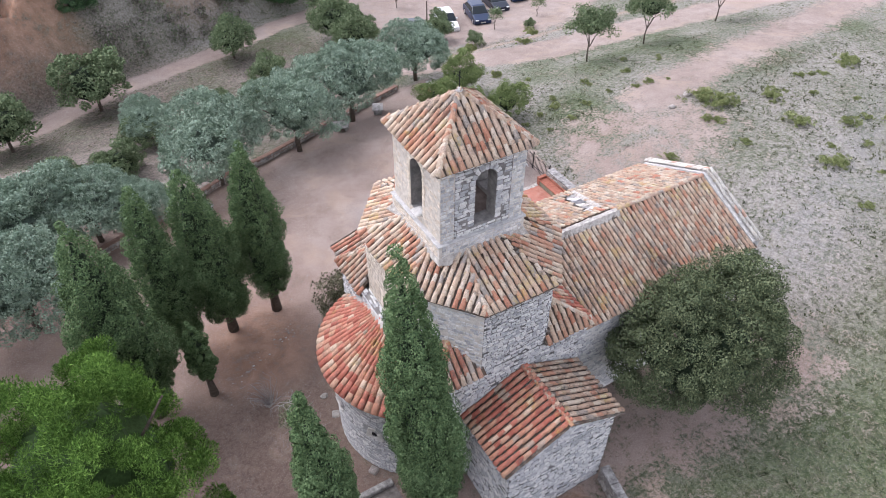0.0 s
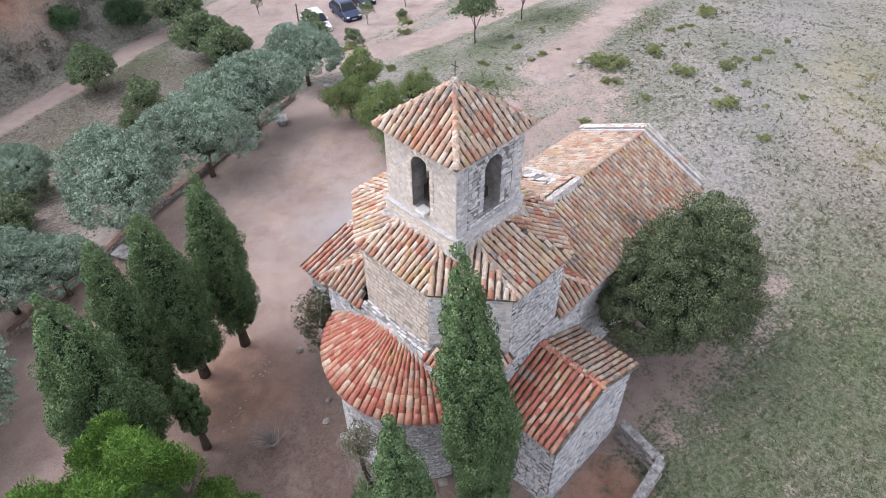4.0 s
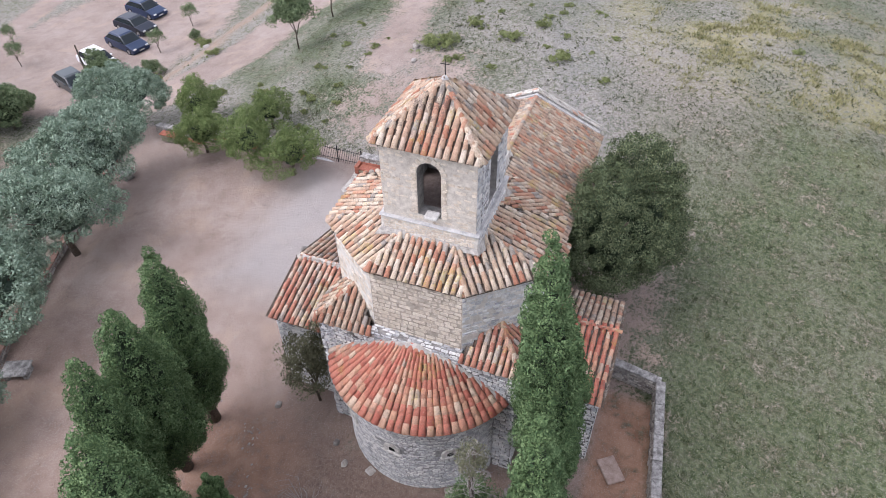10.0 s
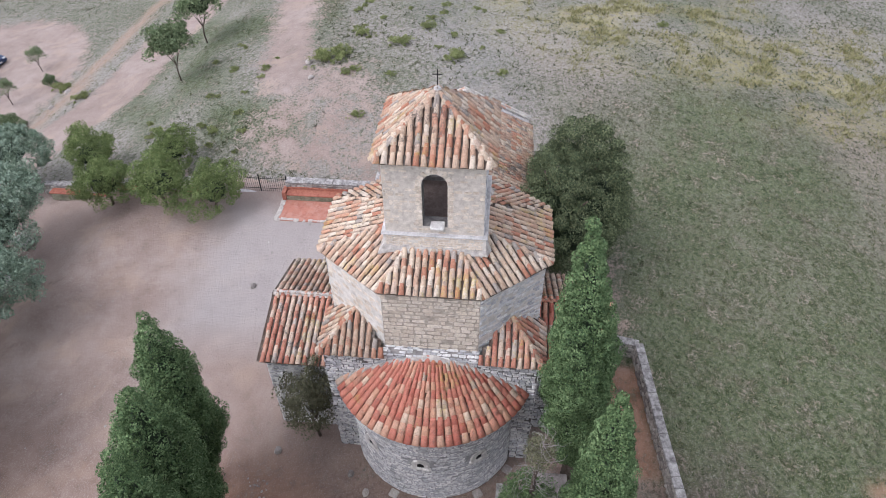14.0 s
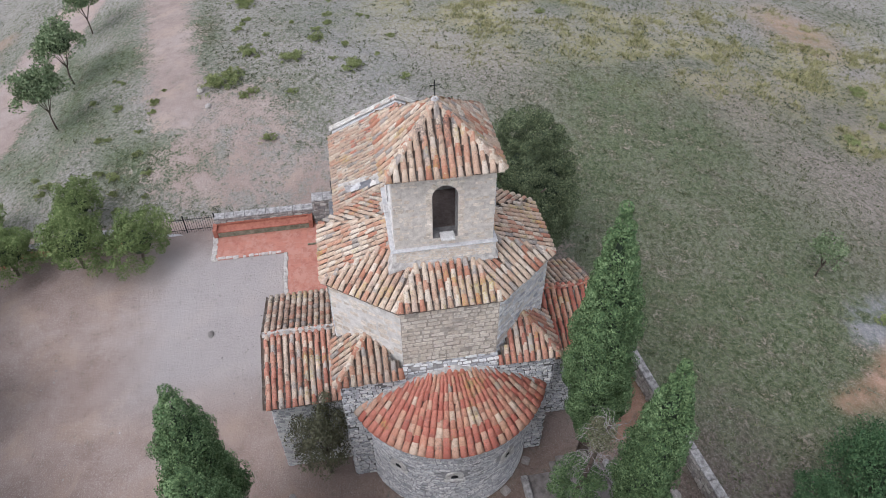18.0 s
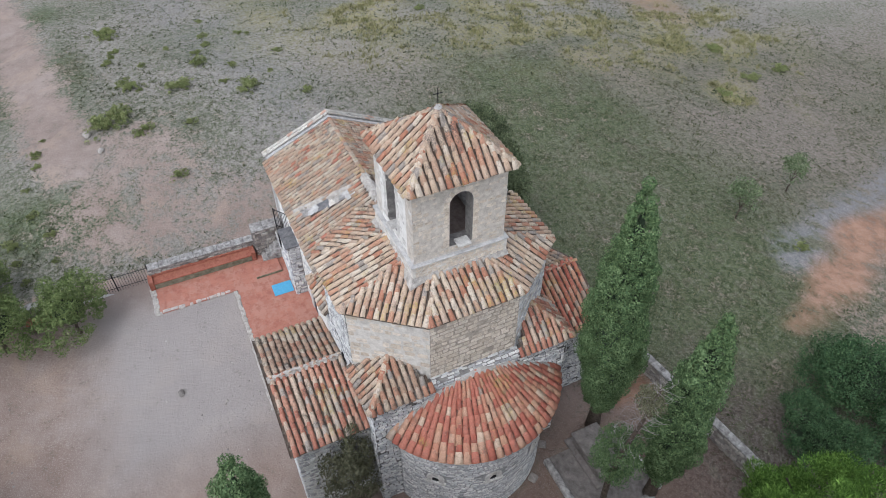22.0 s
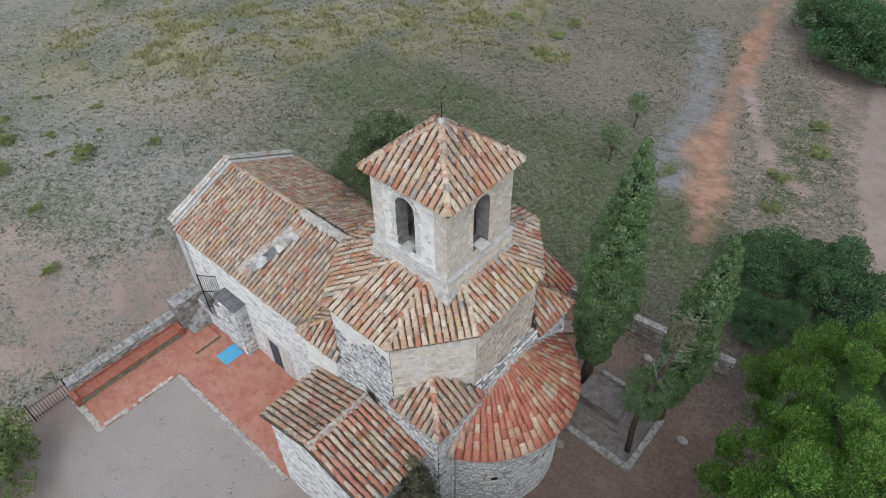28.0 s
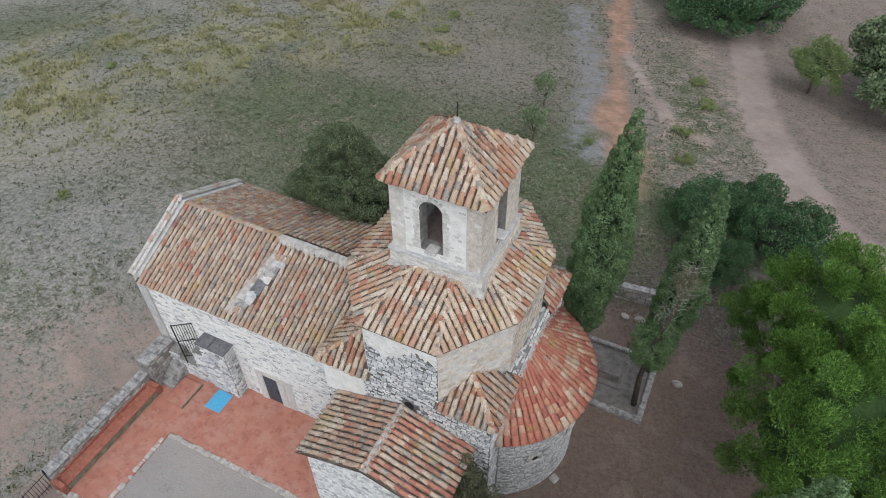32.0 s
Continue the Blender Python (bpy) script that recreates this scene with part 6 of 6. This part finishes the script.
small = [broadleaf_data(4.0, 2.0, M_GREEN, 41 + k, 95, 170, .12, .32, low=.1, gap=.5, crad=(.28, .58), base=.12, n_limb=4, solid=.45, apart=20) for k in range(2)]
for k, (x, y, s, a) in enumerate(((-12.1, -15.3, .82, .4), (-12.3, -18.8, .9, 2.0), (-12.4, -22.5, .8, 4.1), (-15.9, -25.2, .85, 5.0), (-16.4, -19.5, .7, 1.0), (13.5, 44.8, 1.1, .5))):
    place_tree("yard_tree", "small bright green leafy tree with thin trunk", small[k % 2], x, y, s, a, "yard trees")
mid = [broadleaf_data(4.6, 2.3, M_ROADTREE, 51 + k, 85, 120, .2, .33, low=.06, gap=.5, crad=(.32, .66), base=.14, n_limb=4, solid=.6, apart=20) for k in range(2)]
for k, (x, y, s, a) in enumerate(((10.6, -46.9, 1.2, 0), (-3.7, -52, .9, 1), (18.2, -42.3, 1.1, 2), (-14.9, -50.5, .95, 3), (-17, -58.8, 1.15, 1.5), (-15.4, -46.5, .8, 2.9), (10.7, -27.6, .6, 3.5), (14.2, -27.5, .6, 5.5), (-24.2, -43.8, .66, 4), (19.2, 47.8, 1.5, 2), (22, 51, 1.5, 3), (20, 41, 1.2, 1))):
    place_tree("roadside_tree", "round mid-green tree on rough ground", mid[k % 2], x, y, s, a, "roadside trees")
street = [broadleaf_data(4.7, 1.7, M_ROADTREE, 55 + k, 120, 60, .17, .33, low=.42, gap=.5, crad=(.28, .55), base=.07, n_limb=5, solid=.5) for k in range(2)]
for k, (x, y, s, a) in enumerate(((-28.2, -24.1, 1.0, 4), (-35.3, -24.5, 1.08, 5), (-45.5, -25.2, 1.0, 1.2))):
    place_tree("track_tree", "young round-headed tree with a bare thin trunk", street[k % 2], x, y, s, a, "track trees")
M_WISPY = leaf_mat("wispy_olive_leaf", [(0, (0.1, 0.098, 0.06)), (0.5, (0.15, 0.148, 0.092)), (1, (0.23, 0.22, 0.14))])
wispy = broadleaf_data(4.9, 1.15, M_WISPY, 57, 130, 80, .11, .26, low=-.02, gap=.6, crad=(.2, .42), base=.07, n_limb=6, up=.8)
place_tree("wall_bush", 'wispy olive-green bush against the annex corner', wispy, 3.05, -5.15, 1.0, 2.0, '', 'bush')
sap = broadleaf_data(2.8, .8, M_ROADTREE, 61, 60, 28, .11, .35, low=.25, gap=.5, crad=(.2, .4), base=.05, n_limb=4)
for x, y, s in ((-5.8, 28.9, 1.1), (-4.65, 23.1, 1.1), (-25.4, -56.3, 1.0), (-31, -42.8, .95), (-37.5, -43.6, .95), (-29, -61, .9)):
    place_tree("sapling", "thin young tree with sparse leaves", sap, x, y, s, x, "saplings")


def pine_data(h, r, seed):
    g = np.random.default_rng(seed)
    count = int(5.6 * r * r)
    n = count * 12
    d = g.normal(size=(n, 3))
    d /= np.linalg.norm(d, axis=1)[:, None]
    d[:, 2] = np.abs(d[:, 2]) * 1.0 - 0.25
    rr = g.uniform(.66, 1, n) ** .5
    lum = 1 + .12 * np.sin(3 * np.arctan2(d[:, 1], d[:, 0]) + 4 * d[:, 2]) + .1 * np.sin(7 * np.arctan2(d[:, 1], d[:, 0]) - 9 * d[:, 2])
    cen = d * (rr * lum)[:, None] * (r, r, h * .52) + (0, 0, h * .48)
    # boughs, each a bundle of rounded needle tufts
    bough = spread_out(cen, count, 30)
    off = g.normal(size=(count * 7, 3))
    off /= np.linalg.norm(off, axis=1)[:, None]
    off[:, 2] = np.abs(off[:, 2]) * 1.3 - .3
    cen = np.repeat(bough, 7, 0) + off * np.repeat(g.uniform(.3, .52, count), 7)[:, None]
    q = leaf_cloud(cen, g.uniform(.26, .46, count * 7), 380, .13, .11, g, up=.9, flat=1.05, shell=.75, radial=.15)
    q = outside(q, (0, 0, h * .54), (r * .6, r * .6, h * .25))
    return limbs(h, r, 7, seed, .28), crown_mesh("crown", q, M_PINE, lump(lambda t: r * .62 * math.sqrt(max(0, 1 - (2 * t - 1) ** 2)), h * .26, h * .78, 12, 9, seed, .2), M_INNER_SHADE_PINE)


place_tree("pine_tree", "large bright green pine with soft needle tufts", pine_data(12.2, 3.55, 71), 14.6, 1.2)
place_tree("pine_tree", "bright green pine beside a larger one", pine_data(10.1, 3.3, 72), 14.2, 7.2)

bushm = [broadleaf_data(2.6, 1.9, M_BUSH, 81 + k, 75, 330, .09, .3, low=-.05, gap=.5, crad=(.26, .58), solid=.6, base=.08, apart=25) for k in range(2)]
for k, (x, y, s, a, sz) in enumerate(((7.9, 18.2, 1.15, 0, 1.15), (11.0, 20.0, 1.15, 1, 1.1), (9.4, 14.4, .9, 2, .95), (12.5, 17.3, 1.25, 3, 1.4), (2.8, 57.8, 2.4, 1, 2.2), (6.6, 60.5, 2.6, 4, 2.0), (-.5, 62.5, 2.0, 5, 2))):
    place_tree("shrub", "dark green leafy shrub", bushm[k % 2], x, y, s, a, "shrubs", "shrub", sz)
slopem = broadleaf_data(2.6, 1.5, M_ROADTREE, 85, 70, 120, .14, .28, low=-.05, gap=.6, crad=(.24, .5), solid=.5, base=.06, apart=15)
for k, (x, y, s) in enumerate(((8.5, -32.8, .95), (9.9, -29.1, .6), (11.2, -29.4, .6), (-4.8, -43.2, 1.2), (1.1, -40.4, .7), (-2.3, -40.8, .6), (-16.1, -47.4, 1.2), (-17.8, -54.2, 1.0), (-18.1, -50.4, .8), (-26.6, -39.9, .55), (-34.4, -40.8, .4))):
    place_tree("slope_bush", "loose grey-green bush on rough sloping ground", slopem, x, y, s, k * 1.7, "slope bushes", "bush")
lowm = broadleaf_data(.55, 1.0, M_WEED, 91, 80, 40, .13, .2, low=-.3, gap=1.0, crad=(.1, .24), up=1.0, base=.03)
LOW = [(-29.4, -12.1, 1.25), (-30.4, -11.0, .9), (-34.4, -9.9, .8), (-33, -6.3, .9), (-30.8, -1.7, .9), (-45, -11, 1.0), (-22.4, -8.3, .5), (-36, -4.5, .7), (-27.5, -10.0, .45), (-33.2, -38.6, .9), (-28.4, -33.6, .7), (-25, -38.6, 1.0), (-20.9, -27.6, .6),
       (-38.5, 15.9, .5), (-18.5, 35.6, .7), (-20.8, 41, .8), (-22, 46, .8), (-27, 42, .8), (4.5, 41, .8), (6.2, 36, .9), (5.2, 30, .8), (6, 26, .7), (-1, 25, .5)]
lrand = random.Random(23)
LOW += [(lrand.uniform(-46, -27), lrand.uniform(-12, 3), lrand.uniform(.22, .5)) for k in range(22)] + [(lrand.uniform(-34, -17), lrand.uniform(-24, -15.8), lrand.uniform(.2, .5)) for k in range(22)]
for k, (x, y, s) in enumerate(LOW):
    place_tree("field_bush", "low pale green weed clump in the field", lowm, x, y, s, k, "field bushes", "bush")
# dead twigs
half_dead = thing("half_dead_cypress", "thin leaning cypress with dead grey upper branches beside the tomb", "tree", (7.75, 3.9, -.05))
part("trunk", mesh_of("trunk", *tube([(0, 0, -.2), (-.15, .05, 2.2), (-.05, .1, 4.6), (.35, .05, 7.4), (.5, .2, 9.6)], .15, 7, .3), M_BARK, True), half_dead)
g = np.random.default_rng(12)
for cz, rx_, rz_, cx_, cnt in ((4.7, .95, 1.5, -.12, 62), (8.9, .42, .55, .35, 14)):
    d = g.normal(size=(cnt * 8, 3))
    d /= np.linalg.norm(d, axis=1)[:, None]
    cen = spread_out(d * (rx_, rx_, rz_) * g.uniform(.55, .95, (cnt * 8, 1)) + (cx_, .05, cz), cnt, 20)
    part("crown", quads_mesh("crown", leaf_cloud(cen, g.uniform(.16, .32, cnt), 190, .075, .28, g, up=.3, flat=1.0, shell=.75), M_WISPY if cz > 6 else M_CYP), half_dead)
trand = random.Random(5)
for k in range(84):
    a, b, z = trand.uniform(0, 6.28), trand.uniform(.3, .8), trand.uniform(6.2, 9.8)
    cx_ = .1 + .13 * (z - 6.4) + trand.uniform(-.22, .22)
    part("dead_twig", mesh_of("dead_twig", *tube([(cx_, .1, z), (cx_ + .4 * b * math.cos(a), .1 + .4 * b * math.sin(a), z + .3 * b), (cx_ + .85 * b * math.cos(a + .25), .1 + .85 * b * math.sin(a + .25), z + .35 * b), (cx_ + 1.1 * b * math.cos(a + .6), .1 + 1.1 * b * math.sin(a + .6), z + .15 * b)], .0095, 4, .4), M_DEAD), half_dead, "bare grey dead twig")
for x, y, s, z0 in ((8.1, -3.3, .9, 0),):
    ob = thing("dead_shrub", "bare grey dead twigs", "shrub", (x, y, z0), "dead shrubs")
    if z0:
        part("stem", mesh_of("stem", *tube([(0, 0, -z0 - .1), (.1, -.05, -z0 / 2), (0, 0, .3)], .09, 6, .5), M_DEAD), ob)
    for k in range(46):
        a, b = srand.uniform(0, 6.28), srand.uniform(.4, 1.0)
        part("twig", mesh_of("twig", *tube([(0, 0, 0), (.3 * s * math.cos(a), .3 * s * math.sin(a), .9 * s * b), (1.0 * s * b * math.cos(a + .3), 1.0 * s * b * math.sin(a + .3), 1.7 * s * b), (1.3 * s * b * math.cos(a + .8), 1.3 * s * b * math.sin(a + .8), 1.9 * s * b)], .017, 4, .4), M_DEAD), ob)

for k, (x, y, s_) in enumerate(((9, -58, 1.0), (18, -54, 1.2), (3, -62, 1.2), (25, -51, 1.2), (-11.6, -66, 1.7), (-8.5, -67, 1.6), (14, -63, 1.4), (21, -59, 1.3), (11, -61, .9), (6, -65, 1.3), (17, -60, .8), (0, -64, 1.0), (28, -56, 1.4), (-14.5, -68, 1.5), (-13, -63.5, 1.1), (-5, -68, 1.3), (-6, -62.5, .9), (2, -68, 1.2), (8.5, -70, 1.3), (12.5, -57, .7), (22, -53, .8))):
    ob = place_tree("bank_bush", "dark green bush on the eroded bank", bushm[k % 2], x, y, s_, k, "bank bushes", "bush")
    ob.location.z += float(bank_rise(np.array([float(x)]), np.array([float(y)]))[0]) - .3
# scrub on the eroded bank
g = np.random.default_rng(17)
n = 5200
sxp, syp = g.uniform(-30, 45, n), g.uniform(-100, -46, n)
on = bank_mask(sxp, syp)
keepm = (on > .1) & (-2 * wave_noise(sxp, syp, .22, 45) + g.uniform(-.35, .35, n) > .1)
sxp, syp, on = sxp[keepm], syp[keepm], on[keepm]
szp = terr(sxp, syp) + bank_rise(sxp, syp) + .1
cen = np.stack([sxp, syp, szp], 1)
q = leaf_cloud(cen, g.uniform(.5, 1.3, len(cen)), 70, .34, .2, g, up=.9, flat=.8, shell=.5)
tagged(part("bank_scrub", quads_mesh("bank_scrub", q, M_SCRUB), None), "dry brown scrub on an eroded red bank", "scrub", kind="stuff")

# grass tufts and darker dry tussocks
def ground_at(x, y):
    return np.clip(np.searchsorted(gx, x) - 1, 0, nxv - 1), np.clip(np.searchsorted(gy, y) - 1, 0, nyv - 1)


def blades(x, y, z, per, spread, h0, h1, wide, fall):
    """Short blades round each spot: an array of quads (n, 4, 3)."""
    m = len(x)
    size = np.repeat(g.uniform(.55, 1.35, m), per)
    an = g.uniform(0, 6.28, m * per)
    out = np.stack([np.cos(an), np.sin(an), np.zeros_like(an)], 1)
    root = np.repeat(np.stack([x, y, z], 1), per, 0) + out * (g.uniform(0, spread, m * per) * size)[:, None]
    hh = g.uniform(h0, h1, m * per) * size
    tip = root + out * (hh * fall)[:, None] + np.stack([0 * hh, 0 * hh, hh], 1)
    sd = np.stack([-out[:, 1], out[:, 0], out[:, 2]], 1) * (wide * size)[:, None]
    return np.stack([root - sd, root + sd, tip + sd * .35, tip - sd * .35], 1)


n = 58000
tx, ty = g.uniform(-60, 30, n), g.uniform(-62, 60, n)
gi, gj = ground_at(tx, ty)
patch = wave_noise(tx, ty, .35, 21) + .6 * wave_noise(tx, ty, 1.3, 22)
ok = (dirt[gj, gi] < .35) & (redness[gj, gi] < .3) & (g.uniform(-1.6, 1.2, n) < patch + lush[gj, gi] * .8) & (gravel[gj, gi] < g.uniform(.2, .9, n))
ok &= ~((np.abs(tx + 6) < 9.5) & (np.abs(ty) < 8))
q = blades(tx[ok], ty[ok], Z[gj, gi][ok], 6, .16, .03, .09, .03, 1.2)
tagged(part("grass_tufts", quads_mesh("grass_tufts", q, M_GRASS), None), "sparse dry green grass tufts across the field", "grass", kind="stuff")
n = 50000
tx, ty = g.uniform(-60, 30, n), g.uniform(-62, 60, n)
gi, gj = ground_at(tx, ty)
ok = (dirt[gj, gi] < .45) & (redness[gj, gi] < .3) & (g.uniform(-.9, 1.0, n) < .4 + .6 * wave_noise(tx, ty, .5, 24) - .35 * lush[gj, gi] - .5 * loam[gj, gi]) & (gravel[gj, gi] < g.uniform(.3, 1.2, n))
ok &= ~((np.abs(tx + 6) < 9.5) & (np.abs(ty) < 8))
q = blades(tx[ok], ty[ok], Z[gj, gi][ok], 8, .1, .02, .06, .036, 1.1)
tagged(part("dry_tussocks", quads_mesh("dry_tussocks", q, M_TUSSOCK), None), "low dark grey-brown tussocks dotting the stony field", "grass", kind="stuff")

# pale pebbles along the yard and the soil edge
pq = []
for k_ in range(250):
    if k_ < 110:
        x, y = g.uniform(-11.4, -3.2), -7.5 - abs(g.normal()) * 1.8
    elif k_ < 190:
        t_ = g.uniform(0, 1)
        x, y = 10.2 - 5.2 * t_ + g.normal() * .25, -5.0 - 2.6 * t_ + g.normal() * .3
    else:
        x, y = g.uniform(-10, 6), g.uniform(-20, -8)
    s_ = abs(g.normal()) * .03 + .02
    z_ = float(terr(x, y))
    pq.append((x, y, z_, s_))
pv, pf = [], []
for x, y, z_, s_ in pq:
    o = len(pv)
    a_ = g.uniform(0, 6.28)
    pv += [(x + s_ * math.cos(a_ + k_ * 1.257), y + s_ * math.sin(a_ + k_ * 1.257) * .8, z_) for k_ in range(5)] + [(x, y, z_ + s_ * .7)]
    pf += [(o + k_, o + (k_ + 1) % 5, o + 5) for k_ in range(5)]
tagged(part("pebbles", mesh_of("pebbles", pv, pf, M_RUBBLE_J), None), "loose pale pebbles on the bare soil", "pebbles", kind="stuff")

# tall yellow grass in patches
n = 40000
tx, ty = g.uniform(-56, -8, n), g.uniform(4, 52, n)
gi = np.clip(np.searchsorted(gx, tx) - 1, 0, nxv - 1)
gj = np.clip(np.searchsorted(gy, ty) - 1, 0, nyv - 1)
ok = dry[gj, gi] * np.clip(.4 + wave_noise(tx, ty, 1.2, 61), 0, 1) > g.uniform(.1, .75, n)
tx, ty, tz = tx[ok], ty[ok], Z[gj, gi][ok]
per, m_ = 6, len(tx)
b0 = np.repeat(np.stack([tx, ty, tz], 1), per, 0) + np.concatenate([g.normal(size=(m_ * per, 2)) * .12, np.zeros((m_ * per, 1))], 1)
an, hh = g.uniform(0, 6.28, m_ * per), g.uniform(.1, .28, m_ * per)
tip = b0 + np.stack([np.cos(an) * hh * .8, np.sin(an) * hh * .8, hh], 1)
sd = np.stack([-np.sin(an), np.cos(an), np.zeros_like(an)], 1) * .03
tagged(part("dry_grass", quads_mesh("dry_grass", np.stack([b0 - sd, b0 + sd, tip + sd * .3, tip - sd * .3], 1), M_DRYGRASS), None), "tall dry yellow grass in patches", "grass", kind="stuff")

# ---- cars ----


def car_mats():
    out = []
    for nm, c in (("navy_car_paint", (0.012, 0.026, 0.065)), ("black_car_paint", (0.008, 0.013, 0.026)), ("white_car_paint", (0.75, 0.75, 0.75)), ("grey_car_paint", (0.05, 0.06, 0.065)), ("blue_car_paint", (0.014, 0.03, 0.075))):
        m, nt, b = base_mat(nm, 0.35, 0.3)
        b.inputs["Base Color"].default_value = (*c, 1)
        b.inputs["Coat Weight"].default_value = 0.15
        out.append(m)
    return out


CARP = car_mats()
M_GLASS = plain_mat("car_glass", (0.012, 0.018, 0.022), 0.2, 0, .05)
M_TYRE = plain_mat("tyre_rubber", (0.02, 0.02, 0.02), 0.9)
M_RIM = plain_mat("alloy_rim", (0.45, 0.45, 0.46), 0.35, 0.9)
M_LAMP = plain_mat("lamp_glass", (0.6, 0.6, 0.6), 0.15)
M_TAIL = plain_mat("tail_lamp", (0.35, 0.02, 0.02), 0.3)


def car(label, x, y, turn, paint, tall=1.5, ln=4.35):
    ob = thing("car", label, "car", (x, y, float(terr(x, y))), "parked cars")
    ob.scale = (1.12, 1.12, 1.12)
    ob.rotation_euler = (0, 0, turn)
    L, W, H = ln / 2, .9, tall

    def loft(prof, half, name, mat, lab=""):
        bm = bmesh.new()
        n = len(prof)
        rows = []
        for s in (-1, -.85, .85, 1):
            k = 1 if abs(s) < .9 else .93
            rows.append([bm.verts.new((px * (1 if abs(s) < .9 else .975), s * half(pz), pz * k + (1 - k) * .35)) for px, pz in prof])
        for a, b in zip(rows, rows[1:]):
            for i in range(n):
                bm.faces.new((a[i], a[(i + 1) % n], b[(i + 1) % n], b[i]))
        bm.faces.new(rows[0])
        bm.faces.new(list(reversed(rows[-1])))
        bmesh.ops.recalc_face_normals(bm, faces=bm.faces[:])
        return part(name, bm, ob, lab, mat)
    body = [(-L, .4), (-L + .05, .25), (L - .1, .22), (L, .4), (L - .04, .68), (L - .95, .92), (.3, .98), (-L + .25, 1.0), (-L + .03, .85)]
    loft(body, lambda z: W, "body", paint)
    cab = [(L - 1.05, .92), (.45, H - .07), (.1, H), (-L + .9, H - .03), (-L + .25, .98)]
    loft(cab, lambda z: W * (1 - .2 * max(0, (z - .9) / (H - .9))), "cabin_glass", M_GLASS, "dark tinted windows")
    roof = [(.42, H - .07), (.12, H + .012), (-L + .95, H - .01), (-L + .78, H - .09)]
    loft(roof, lambda z: W * .82, "roof", paint)
    for sx in (-L + .75, L - .8):
        for sy in (-1, 1):
            wv, wf = tube([(sx, sy * (W - .2), .32), (sx, sy * (W + .01), .32)], .32, 16)
            w = part("wheel", mesh_of("wheel", wv, wf, M_TYRE, False), ob)
            part("rim", mesh_of("rim", *tube([(sx, sy * (W + .0), .32), (sx, sy * (W + .02), .32)], .2, 12), M_RIM), w)
    for sy in (-1, 1):
        part("headlight", box(L - .14, L + .0, sy * .66 - .17, sy * .66 + .17, .58, .72, .03), ob, "", M_LAMP)
        part("tail_light", box(-L - .01, -L + .1, sy * .7 - .13, sy * .7 + .13, .72, .88, .02), ob, "", M_TAIL)
        part("mirror", box(.55, .72, sy * (W + .08) - .08, sy * (W + .08) + .08, .95, 1.08, .03), ob, "", paint)
    part("number_plate", box(L - .01, L + .015, -.26, .26, .38, .49), ob, "", M_LIME)
    return ob


car("dark blue parked car on bare soil", -31.6, -47.5, radians(76), CARP[0], 1.52)
car("black parked saloon car on bare soil", -35.6, -49.8, radians(80), CARP[1], 1.42)
car("dark blue parked car on bare soil", -39.6, -51.6, radians(80), CARP[4], 1.5)
car("white parked car partly behind a tree", -27.3, -47.4, radians(74), CARP[2], 1.55)
car("grey parked car partly behind a tree", -22.9, -46.4, radians(70), CARP[3], 1.45)
pole = thing("wooden_pole", "thin upright wooden pole near parked cars", "pole", (-23.6, -45.2, float(terr(-23.6, -45.2))))
part("pole_shaft", mesh_of("pole_shaft", *tube([(0, 0, -.2), (0, 0, 4.2)], .08, 8, .8), M_BARK), pole)
